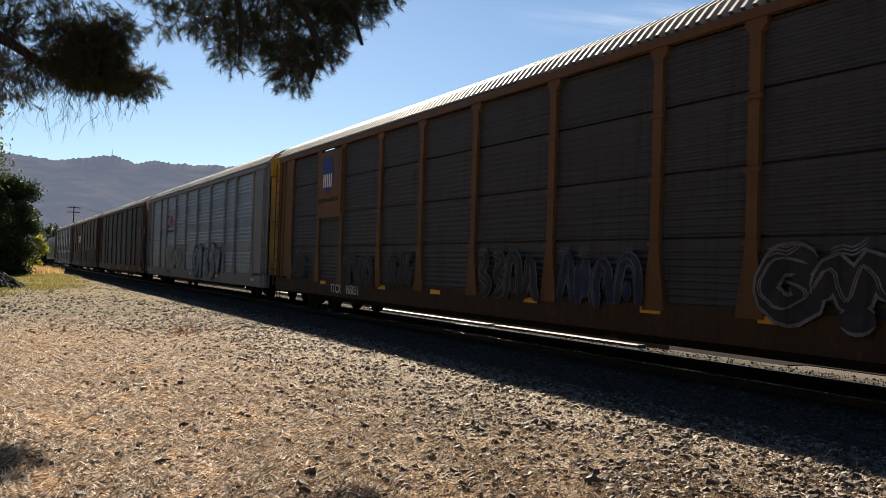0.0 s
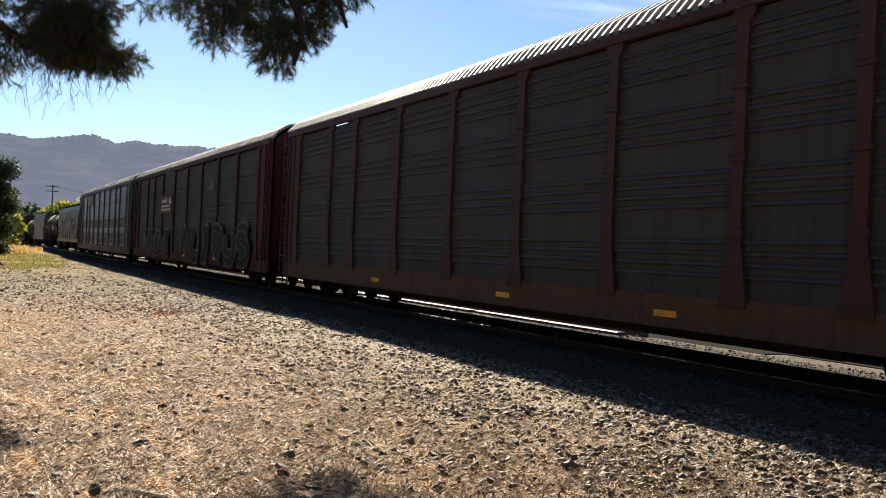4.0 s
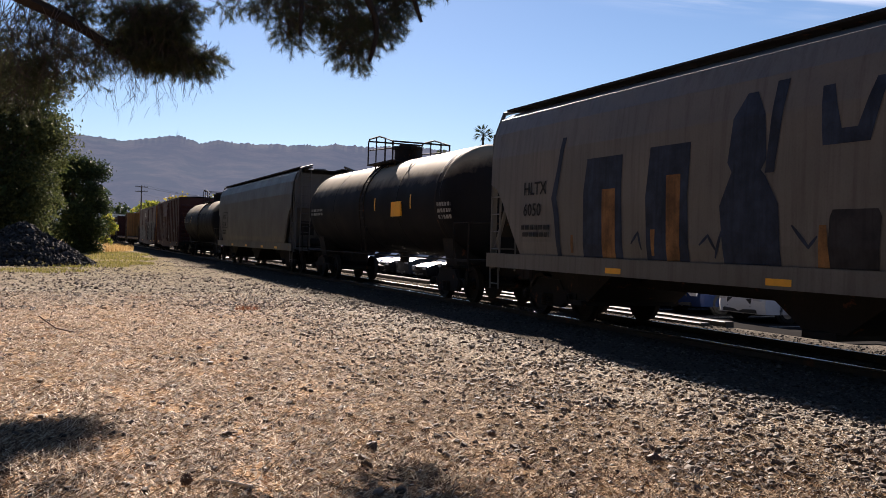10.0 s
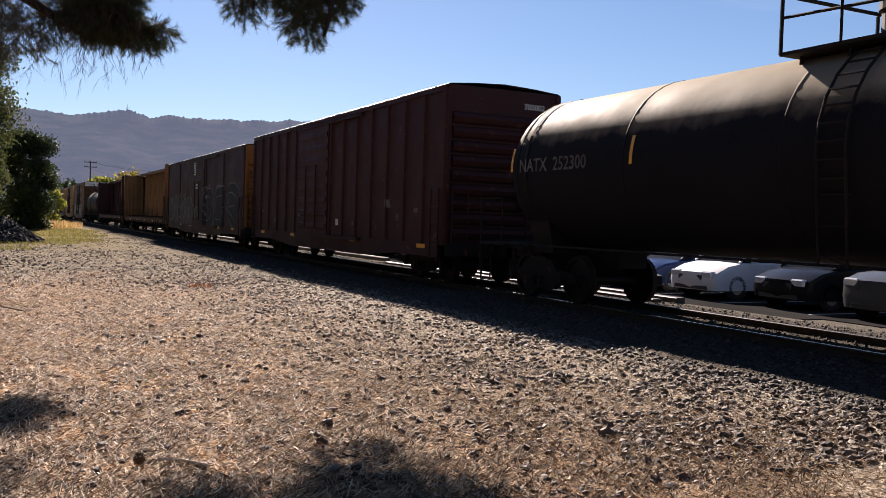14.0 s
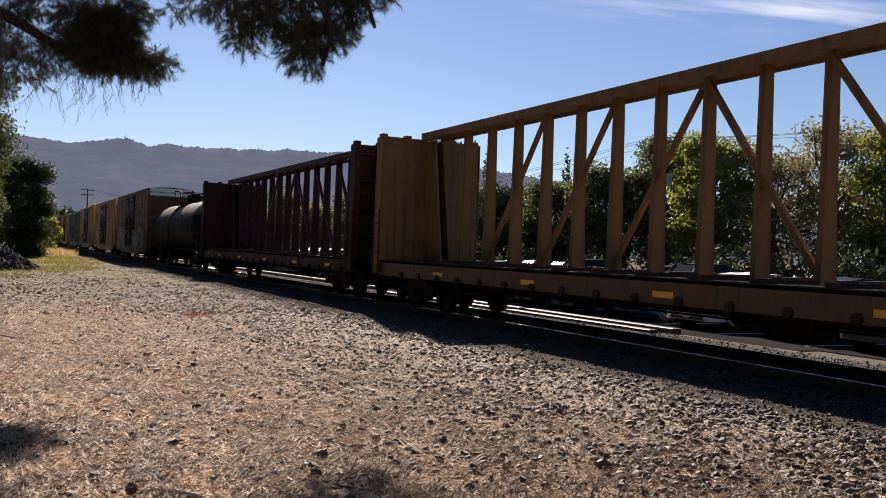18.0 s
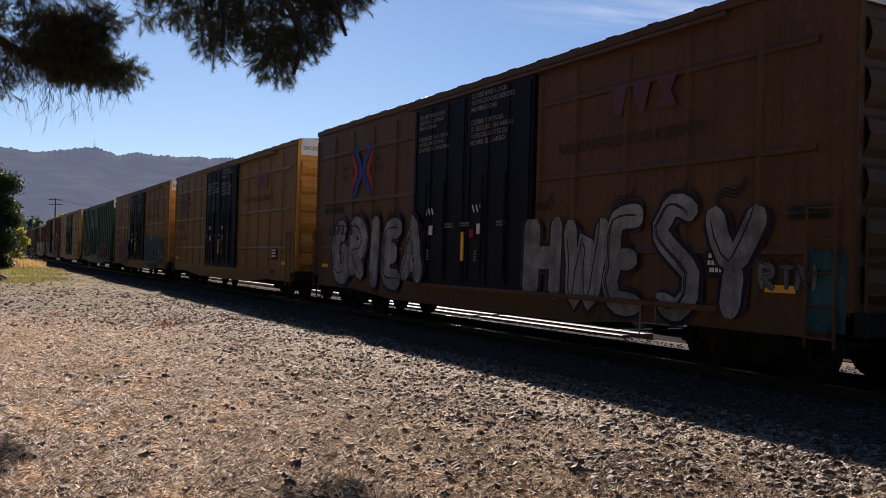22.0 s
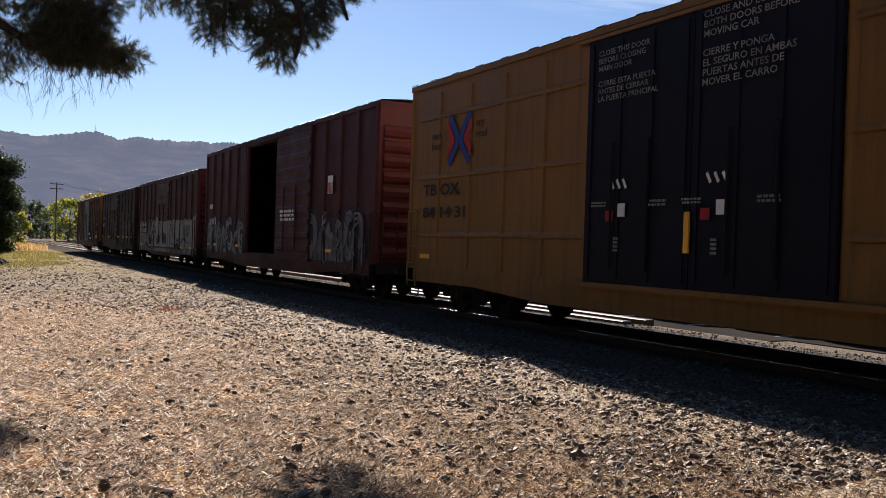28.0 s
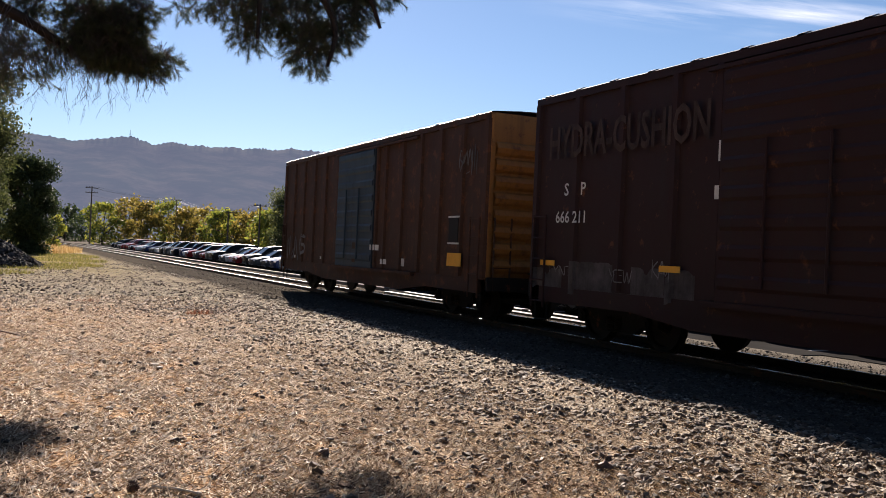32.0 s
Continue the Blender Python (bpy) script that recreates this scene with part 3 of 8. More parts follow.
# ---- track ----
RAILM = paint("rusty_rail_steel", (0.07, 0.045, 0.032), 0.6, 0.3, 0.4, 0.4)
TIE = paint("weathered_sleeper_wood", (0.075, 0.062, 0.052), 0.85, 0, 0.5)
track = thing("railway_track", "straight railway track of steel rails on timber sleepers", "railway track", kind="structure", at=(10.8, 0, 0))
railp = [(-0.075, -0.05), (0.075, -0.05), (0.075, -0.038), (0.014, -0.02), (0.012, 0.075), (0.036, 0.09), (0.036, 0.112), (0.028, 0.12), (-0.028, 0.12), (-0.036, 0.112), (-0.036, 0.09), (-0.012, 0.075), (-0.014, -0.02), (-0.075, -0.038)]
for sx in (-0.75, 0.75):
    rl = part("rail", Shape().prism([(sx + a, b) for a, b in railp], "y", -80, 900), RAILM, track)
    part("running_surface", Shape().box(sx - 0.027, sx + 0.027, -80, 900, 0.1195, 0.1215), TREAD, rl, "polished top of the rail")
tie = Shape().slab(-1.3, 1.3, -0.11, 0.11, -0.12, 0.0, 0.012)
tm = tie.mesh("sleeper", TIE)
for k in range(230):
    part("sleeper", tm, parent=track, at=(rs.uniform(-0.03, 0.03), 2.5 + k * 0.56, rs.uniform(-0.02, 0.0))).rotation_euler = (0, 0, rs.uniform(-0.012, 0.012))
sp = Shape()
for k in range(120):
    for sx in (-0.84, -0.66, 0.66, 0.84):
        sp.box(sx - 0.015, sx + 0.015, 2.44 + k * 0.56, 2.47 + k * 0.56, -0.04, 0.01)
part("rail_spikes", sp, RAILM, track)

# long timbers lying between the track and the car park
BEAM = paint("weathered_pale_timber", (0.055, 0.049, 0.043), 0.45, 0, 0.4)
BEAM.node_tree.nodes["Principled BSDF"].inputs["Specular IOR Level"].default_value = 0.2
for x, y0, y1, h in ((12.95, 15.2, 21.4, 0.07), (13.35, 14.9, 21.0, 0.12), (12.95, 21.7, 30.5, 0.07), (13.35, 21.3, 29.6, 0.12)):
    tb = thing("timber_beam", "long squared weathered timber lying beside the track", "timber", "timbers beside the track", at=(x, (y0 + y1) / 2, 0))
    part("beam", Shape().slab(-0.12, 0.12, y0 - (y0 + y1) / 2, y1 - (y0 + y1) / 2, -0.01, h, 0.012), BEAM, tb)

# ---- car park across the track ----
ASPH = paint("worn_asphalt", (0.026, 0.0255, 0.025), 1.0, 0, 0.3)
ASPH.node_tree.nodes["Principled BSDF"].inputs["Specular IOR Level"].default_value = 0.0
KERB = paint("concrete_kerb", (0.1, 0.093, 0.085), 0.85, 0, 0.3)
setting("car_park", Shape().box(15.75, 58, -30, 230, -0.32, -0.2).box(13.95, 15.75, 13.2, 230, -0.32, -0.2), ASPH, "worn grey asphalt of a car park", "car park")
kerb = thing("kerb", "pale concrete kerb along the car park edge", "kerb", kind="structure", at=(13.68, 0, 0))
km = Shape().slab(0, 0.25, -1.48, 1.48, -0.3, 0.13, 0.03).mesh("kerbstone", KERB)
for k in range(48):
    part("kerbstone", km, parent=kerb, at=(0, 34 + k * 3.0, 0))
LINE = plain("worn_white_road_paint", (0.3, 0.3, 0.29), 0.8)
ml = Shape()
for k in range(52):
    ml.box(16.2, 20.9, 5.6 + k * 2.75, 5.7 + k * 2.75, -0.198, -0.194)
setting("parking_lines", ml, LINE, "white painted lines between the parking bays", "road marking")


# ---- parked cars ----
GLASS = plain("dark_car_glass", (0.01, 0.012, 0.013), 0.12)
GLASS.node_tree.nodes["Principled BSDF"].inputs["Specular IOR Level"].default_value = 0.08
TYRE = plain("black_tyre", (0.015, 0.015, 0.015), 0.8)
RIM = plain("alloy_rim", (0.45, 0.45, 0.46), 0.3, 0.9)
LAMP = plain("clear_headlamp", (0.75, 0.76, 0.78), 0.08, 0.3)
TAIL = plain("red_tail_lamp", (0.35, 0.02, 0.02), 0.2)
TRIM = plain("black_trim", (0.02, 0.02, 0.02), 0.5)
PLATE = plain("pale_plate", (0.6, 0.6, 0.58), 0.5)


def car_paint(name, c):
    m, n, l, b = nodes_of(name)
    co = n.new("ShaderNodeTexCoord").outputs["Object"]
    l.new(mix(n, l, noise_tex(n, l, co, 3, 4), scaled(c, 0.88), scaled(c, 1.08)), b.inputs["Base Color"])
    b.inputs["Roughness"].default_value, b.inputs["Specular IOR Level"].default_value = 0.22, 0.1
    return m


TYPES = {  # length, width, body line, roof line (along x from the nose at 0)
    "saloon": (4.6, 1.78, [(0.0, 0.45), (0.03, 0.66), (0.5, 0.82), (1.25, 0.92), (3.9, 1.0), (4.45, 0.95), (4.6, 0.7), (4.58, 0.4)], [(1.2, 0.92), (1.95, 1.38), (2.4, 1.45), (3.1, 1.42), (3.9, 1.0)]),
    "suv": (4.6, 1.86, [(0.0, 0.5), (0.03, 0.85), (0.45, 1.0), (1.2, 1.07), (4.3, 1.1), (4.55, 1.0), (4.6, 0.75), (4.56, 0.48)], [(1.1, 1.07), (1.75, 1.58), (2.3, 1.7), (3.9, 1.66), (4.4, 1.1)]),
    "hatchback": (4.1, 1.74, [(0.0, 0.45), (0.03, 0.7), (0.45, 0.88), (1.0, 0.98), (3.85, 1.02), (4.05, 0.9), (4.1, 0.7), (4.06, 0.42)], [(0.95, 0.98), (1.65, 1.45), (2.2, 1.52), (3.3, 1.48), (3.95, 1.02)]),
}


def parked_car(kind, colour_name, pm):
    L, W, low, top = TYPES[kind]
    c = thing("parked_car", colour_name + " " + kind + " parked nose to the kerb", "car", "cars in the car park")
    h = W / 2
    under = 0.24
    lo = [(0.06, under)] + low + [(L - 0.08, under)]
    # body: the outline swept across, tucked in towards both flanks
    s = Shape()
    rows = []
    for u, tuck, dz in ((-1, 0.1, -0.05), (-0.97, 0.04, -0.01), (-0.8, 0.0, 0.0), (0, -0.03, 0.012), (0.8, 0.0, 0.0), (0.97, 0.04, -0.01), (1, 0.1, -0.05)):
        rows.append([(L / 2 + (x - L / 2) * (1 - tuck), u * h, z + (dz if z > 0.6 else 0)) for x, z in lo])
    s.grid(rows)
    for r in (rows[0], list(reversed(rows[-1]))):
        s.add(r, [tuple(range(len(r)))])
    part("body", s, pm, c, smooth=True)
    # glass house and roof
    g = Shape()
    n = len(top)
    zl = min(z for _, z in top)
    def inset(z):
        return 0.94 - 0.2 * (z - zl) / (max(q for _, q in top) - zl)
    g.grid([[(x, -h * inset(z), z), (x, h * inset(z), z)] for x, z in top])
    for sg in (-1, 1):
        g.add([(x, sg * h * inset(z), z) for x, z in top], [tuple(range(n)) if sg < 0 else tuple(range(n - 1, -1, -1))])
    part("glass_house", g, GLASS, c)
    rf = Shape()
    mids = top[1:-1]
    rf.grid([[(x, y * h * inset(z), z + 0.012 + (0.03 if abs(y) < 0.5 else 0.0)) for y in (-1.01, -0.6, 0, 0.6, 1.01)] for x, z in mids])
    part("roof", rf, pm, c, smooth=True)
    for sg in (-1, 1):
        for (xa, za), (xb, zb) in ((top[0], top[1]), (top[-1], top[-2])):
            part("pillar", Shape().cyl((xa, sg * h * inset(za), za), (xb, sg * h * inset(zb), zb + 0.01), 0.04, 5), pm, c)
        xm = (mids[0][0] + mids[-1][0]) / 2 + 0.1
        part("pillar", Shape().cyl((xm, sg * h * inset(zl), zl), (xm, sg * h * inset(mids[1][1]), mids[1][1]), 0.04, 5), pm, c)
    for x in (0.85, L - 0.85):
        for sg in (-1, 1):
            w = part("wheel", Shape().lathe([(-0.1, 0.2), (-0.1, 0.3), (-0.07, 0.33), (0.07, 0.33), (0.1, 0.3), (0.1, 0.2)], "y", 16), TYRE, c, at=(x, sg * (h - 0.1), 0.33))
            part("rim", Shape().cyl((0, sg * 0.03, 0), (0, sg * 0.09, 0), 0.21, 12), RIM, w)
            part("wheel_arch", Shape().lathe([(-0.02, 0.34), (0.0, 0.4), (0.03, 0.4), (0.03, 0.34)], "y", 16, (x, sg * h - sg * 0.02, 0.36)), TRIM, c)
    for sg in (-1, 1):
        z = low[1][1]
        part("headlamp", Shape().slab(0.0, 0.32, *sorted((sg * (h - 0.5), sg * (h - 0.1))), z - 0.12, z + 0.04, 0.03), LAMP, c)
        part("tail_lamp", Shape().slab(L - 0.14, L - 0.01, *sorted((sg * (h - 0.36), sg * (h - 0.08))), low[5][1] - 0.22, low[5][1] - 0.04, 0.02), TAIL, c)
        part("mirror", Shape().slab(top[0][0] + 0.3, top[0][0] + 0.45, *sorted((sg * (h + 0.02), sg * (h + 0.18))), zl + 0.02, zl + 0.16, 0.03), pm, c)
    part("grille", Shape().slab(-0.02, 0.08, -0.45, 0.45, 0.42, low[1][1] - 0.06, 0.02), TRIM, c)
    part("bumper_intake", Shape().slab(-0.015, 0.1, -0.6, 0.6, 0.26, 0.36, 0.02), TRIM, c)
    part("number_plate", Shape().box(-0.03, -0.02, -0.2, 0.2, 0.42, 0.53), PLATE, c)
    return c


COLOURS = [("white", (0.72, 0.72, 0.72)), ("silver", (0.4, 0.41, 0.42)), ("black", (0.012, 0.012, 0.014)), ("dark grey", (0.06, 0.062, 0.066)), ("dark blue", (0.015, 0.03, 0.09)), ("dark red", (0.2, 0.012, 0.014))]
PAINTS = {n: car_paint("car_paint_" + n.replace(" ", "_"), c) for n, c in COLOURS}
BASES = {}
crr = random.Random(21)


def park(kind, colour, x, y, rz):
    m = Matrix.Translation((x, y, -0.2)) @ Matrix.Rotation(radians(rz), 4, "Z")
    if (kind, colour) in BASES:
        return copy_thing(BASES[kind, colour], m)
    c = parked_car(kind, colour, PAINTS[colour])
    c.matrix_basis = m
    BASES[kind, colour] = c
    return c


first_row = ["black", "black", "dark grey", "black", "black", "dark blue", "black", "black", "black", "black", "dark blue", "black", "black", "dark grey", "black", "dark blue", "black", "dark grey"]
for k in range(56):
    col = first_row[k % 18] if k < 18 else crr.choice(["white", "silver", "dark grey", "black", "dark grey", "dark blue", "black", "dark red"])
    kind = "hatchback" if k == 4 else crr.choice(["saloon", "suv", "hatchback", "saloon"])
    if k == 4:
        col = "white"
    park(kind, col, 16.3 + crr.uniform(-0.15, 0.35), 7.0 + k * 2.75 + crr.uniform(-0.15, 0.15), crr.uniform(-2, 2))
for k in range(30):
    if crr.random() < 0.85:
        park(crr.choice(["saloon", "suv", "hatchback"]), crr.choice(["white", "silver", "black", "dark grey"]), 32.2 + crr.uniform(-0.2, 0.2), 20 + k * 2.8, 180 + crr.uniform(-2, 2))


for k in range(14):
    park(crr.choice(["saloon", "suv", "hatchback"]), crr.choice(["white", "silver", "black", "dark grey"]), 21.6 + crr.uniform(-0.2, 0.2), 92 + k * 2.8, crr.uniform(-2, 2))

# ---- trees ----
def limb(s, p, q, r0, r1, rr, bits=4, bend=0.12):
    pts = [Vector(p)]
    d = Vector(q) - Vector(p)
    for i in range(1, bits + 1):
        t = i / bits
        pts.append(Vector(p) + d * t + Vector((rr.uniform(-1, 1), rr.uniform(-1, 1), rr.uniform(-1, 1))) * d.length * bend * (1 if i < bits else 0.3) * 0.5)
    for i in range(bits):
        s.cyl(pts[i], pts[i + 1], r0 + (r1 - r0) * i / bits, 7, r0 + (r1 - r0) * (i + 1) / bits, False)
    return pts


def leaf_quads(centres, radii, n, size, seed, shell=0.5):
    r = np.random.RandomState(seed)
    c, q = np.array(centres), np.array(radii)
    k = r.choice(len(c), n, p=(q[:, 0] * q[:, 1]) / (q[:, 0] * q[:, 1]).sum())
    d = r.normal(size=(n, 3))
    d /= np.linalg.norm(d, axis=1)[:, None]
    rad = (shell + (1 - shell) * r.rand(n)) * (1 + 0.25 * r.normal(size=n) * (r.rand(n) < 0.25))
    p = c[k] + d * rad[:, None] * q[k]
    a = r.normal(size=(n, 3)); a /= np.linalg.norm(a, axis=1)[:, None]
    b = np.cross(a, r.normal(size=(n, 3))); b /= np.linalg.norm(b, axis=1)[:, None]
    s = (size * r.uniform(0.6, 1.4, n))[:, None]
    return np.stack([p - a * s, p - b * s * 0.5, p + a * s, p + b * s * 0.5], 1)


def leaf_mesh(name, v, mat):
    me = bpy.data.meshes.new(name)
    me.from_pydata(v.reshape(-1, 3).tolist(), [], np.arange(len(v) * 4).reshape(-1, 4).tolist())
    me.materials.append(mat)
    return me


BARK = paint("grey_brown_bark", (0.085, 0.065, 0.05), 0.9, 0, 0.4)
LEAF_YELLOW = island_material("autumn_leaves", [(0.0, (0.1, 0.095, 0.02)), (0.5, (0.26, 0.2, 0.035)), (1.0, (0.4, 0.28, 0.06))], 0.7, 0.4)
LEAF_LIME = island_material("yellow_green_leaves", [(0.0, (0.08, 0.12, 0.02)), (0.6, (0.26, 0.28, 0.04)), (1.0, (0.42, 0.37, 0.06))], 0.7, 0.4)
LEAF_DARK = island_material("dark_green_leaves", [(0.0, (0.018, 0.032, 0.012)), (0.6, (0.04, 0.065, 0.022)), (1.0, (0.08, 0.1, 0.035))], 0.7, 0.25)
LEAF_OLIVE = island_material("olive_leaves", [(0.0, (0.04, 0.056, 0.02)), (0.6, (0.1, 0.12, 0.042)), (1.0, (0.21, 0.21, 0.075))], 0.7, 0.42)
LEAF_CONIFER = island_material("conifer_sprays", [(0.0, (0.035, 0.05, 0.018)), (0.6, (0.06, 0.073, 0.026)), (1.0, (0.11, 0.118, 0.044))], 0.8, 0.35)
LEAF_RIM = island_material("light_green_leaves", [(0.0, (0.05, 0.075, 0.018)), (0.6, (0.085, 0.105, 0.028)), (1.0, (0.15, 0.16, 0.045))], 0.8, 0.3)
LEAF_GREY = island_material("thin_grey_leaves", [(0.0, (0.11, 0.1, 0.05)), (0.6, (0.28, 0.24, 0.1)), (1.0, (0.4, 0.33, 0.13))], 0.7, 0.35)


def tree(label, x, y, h, w, leaf_m, seed, n=2200, size=0.3, low=0.25, lobes=9, shell=0.45, group="trees beyond the car park"):
    rr = random.Random(seed)
    t = thing("tree", label, "tree", group, at=(x, y, -0.05 if x < 13 else -0.27))
    s = Shape()
    limb(s, (0, 0, 0), (rr.uniform(-0.3, 0.3), rr.uniform(-0.3, 0.3), h * 0.55), 0.028 * h, 0.016 * h, rr)
    cs, qs = [], []
    for k in range(lobes):
        a = 6.283 * k / lobes + rr.uniform(-0.4, 0.4)
        z = h * (low + (0.92 - low) * ((k * 0.618) % 1.0))
        ring = w * 0.5 * math.sin(math.pi * min(0.95, max(0.15, (z / h - low * 0.6) / (1.05 - low * 0.6)))) ** 0.7
        c = Vector((ring * 0.62 * math.cos(a), ring * 0.62 * math.sin(a), z))
        q = w * rr.uniform(0.2, 0.3)
        cs.append(tuple(c))
        qs.append((q, q, q * rr.uniform(0.65, 0.9)))
        limb(s, (0, 0, h * rr.uniform(0.2, 0.5)), c, 0.012 * h, 0.004 * h, rr, 3)
    cs.append((0, 0, h * 0.86))
    qs.append((w * 0.24, w * 0.24, h * 0.13))
    part("trunk", s, BARK, t)
    part("crown", leaf_mesh("crown", leaf_quads(cs, qs, n, size, seed, shell), leaf_m), parent=t)
    return t


# by the verge: a tall spreading conifer and a dark rounded oak
tree("tall dark green conifer with drooping layered sprays", -3.3, 62, 13.0, 8.4, LEAF_CONIFER, 3, 70000, 0.115, 0.02, 30, 0.2, "trees on the verge")
tree("yellow green top of a tall leafy tree", -1.4, 70, 10.6, 4.6, LEAF_RIM, 5, 22000, 0.1, 0.15, 16, 0.25, "trees on the verge")
tree("dark rounded oak with dense small leaves", 1.7, 78, 8.2, 4.9, LEAF_DARK, 7, 34000, 0.11, 0.03, 18, 0.25, "trees on the verge")
tree("low green shrub beside the oak", 4.3, 90, 3.6, 2.6, LEAF_LIME, 8, 1500, 0.16, 0.05, 7, 0.3, "trees on the verge")
tree("dark green tree leaning over the heap", -5.5, 52, 7.0, 6.0, LEAF_DARK, 9, 4500, 0.18, 0.05, 11, 0.3, "trees on the verge")
for k, (x, y, h, w) in enumerate([(8, 290, 13, 16), (17, 300, 11, 14), (-2, 240, 10, 12), (24, 330, 10, 14), (4, 200, 6, 8)]):
    tree("distant dark green tree near the end of the track", x, y, h, w, LEAF_DARK, 20 + k, 1200, 0.55, 0.05, 9, 0.3, "distant trees")
for k, (a, y, h, w) in enumerate([(0.094, 225, 10.5, 11), (0.12, 232, 12.5, 11), (0.135, 215, 11.0, 9), (0.158, 222, 11.8, 10), (0.178, 205, 9.5, 10), (0.197, 215, 10.0, 11), (0.215, 195, 9.0, 10), (0.235, 205, 9.6, 11), (0.255, 190, 9.0, 10), (0.275, 170, 9.0, 9)]):
    tree("autumn tree with yellow and green leaves behind the car park", a * y, y, h, w, LEAF_YELLOW if k % 3 else LEAF_LIME, 40 + k, 1700, 0.42, 0.08, 10, 0.35)
for k, (a, y, h, w, m) in enumerate([(0.3, 150, 11.5, 9, LEAF_OLIVE), (0.34, 140, 9, 9, LEAF_YELLOW), (0.385, 125, 10, 9, LEAF_OLIVE), (0.42, 118, 10, 9, LEAF_DARK), (0.47, 105, 11.5, 9, LEAF_OLIVE), (0.53, 95, 10.5, 9, LEAF_OLIVE), (0.6, 84, 9.5, 8, LEAF_DARK),
                                     (0.67, 74, 9.5, 8, LEAF_OLIVE), (0.76, 66, 10.5, 8, LEAF_OLIVE), (0.87, 62, 13.5, 8, LEAF_OLIVE), (0.95, 54, 12.5, 8, LEAF_LIME), (1.08, 50, 11.5, 8, LEAF_GREY), (1.22, 44, 13.0, 8, LEAF_GREY), (1.4, 38, 11.5, 8, LEAF_LIME), (1.62, 32, 11, 8, LEAF_GREY)]):
    tree({LEAF_LIME: "yellow green tree behind the car park", LEAF_GREY: "thin half-bare tree behind the car park", LEAF_YELLOW: "autumn yellow tree behind the car park"}.get(m, "dark green tree behind the car park"),
         a * y, y, h, w, m, 70 + k, 17000 if m is not LEAF_GREY else 12000, 0.19 if m is not LEAF_GREY else 0.14, 0.06, 18, 0.2)
# added tree row, unseen beside and behind the viewer, blocking sky light from the wagons
for k, (x, y, h, w) in enumerate([(-24, 146, 17, 14), (-22, 126, 16, 14), (-20, 106, 17, 13), (-18.5, 88, 16, 13), (-17.5, 71, 16, 12), (-16, 55, 16, 12), (-15, 40, 15, 11), (-14.5, 27, 16, 11), (-16, 14, 15, 12), (-14, 2, 17, 12), (-15, -11, 16, 12), (-13, -24, 17, 12), (-10, -38, 15, 12)]):
    tree("unseen dark leafy tree added to block sky light", x, y, h, w, LEAF_DARK, 200 + k, 4200, 0.55, 0.03, 14, 0.3, "trees on the verge")
# dark hedge along the back of the car park
hq = leaf_quads([(46 + 2 * math.sin(k * 1.7), 26 + k * 3.2, 1.2 + 0.5 * math.sin(k * 2.3)) for k in range(40)], [(2.2, 2.4, 1.6)] * 40, 9000, 0.24, 99, 0.3)
tagged(new("hedge", leaf_mesh("hedge", hq, LEAF_DARK)), "dark untrimmed hedge behind the parked cars", "hedge", kind="stuff")


def cypress(x, y, h, seed):
    t = thing("cypress", "slim dark cypress behind the car park", "tree", "trees beyond the car park", at=(x, y, 0))
    part("trunk", Shape().cyl((0, 0, -0.25), (0, 0, h * 0.9), 0.16, 7, 0.03), BARK, t)
    cs = [(0, 0, h * k / 12) for k in range(2, 12)]
    qs = [(0.9 * math.sin(math.pi * (k / 12) ** 0.7) + 0.12,) * 2 + (h * 0.07,) for k in range(2, 12)]
    part("crown", leaf_mesh("crown", leaf_quads(cs, qs, 1300, 0.2, seed, 0.4), LEAF_DARK), parent=t)


def palm(x, y, h, seed):
    rr = random.Random(seed)
    t = thing("palm", "tall fan palm behind the car park", "palm", "palms", at=(x, y, 0))
    part("trunk", Shape().cyl((0, 0, -0.25), (0.2, 0, h), 0.26, 8, 0.18), BARK, t)
    s = Shape()
    for k in range(34):
        a, e = rr.uniform(0, 6.283), rr.uniform(-0.7, 1.3)
        d = Vector((math.cos(a) * math.cos(e), math.sin(a) * math.cos(e), math.sin(e)))
        b = Vector((0.2, 0, h)) + d * 0.9
        side = d.orthogonal().normalized()
        for j in range(7):
            q = (d + side * (j - 3) * 0.22).normalized()
            w = q.cross(side).normalized() * 0.05
            tip = b + q * 0.9 + Vector((0, 0, -0.15))
            s.add([b - w, b + w, tip], [(0, 1, 2)])
        s.cyl((0.2, 0, h), b, 0.02, 4)
    part("fronds", s, LEAF_DARK, t)


for k, (a, y, e) in enumerate([(0.545, 92, 0.152), (0.566, 95, 0.158), (0.69, 78, 0.155)]):
    cypress(a * y, y, 1.6 + e * y, 110 + k)
for k, (a, y, e) in enumerate([(0.432, 120, 0.115), (0.487, 118, 0.15), (0.52, 124, 0.14)]):
    palm(a * y, y, 0.4 + e * y, 120 + k)

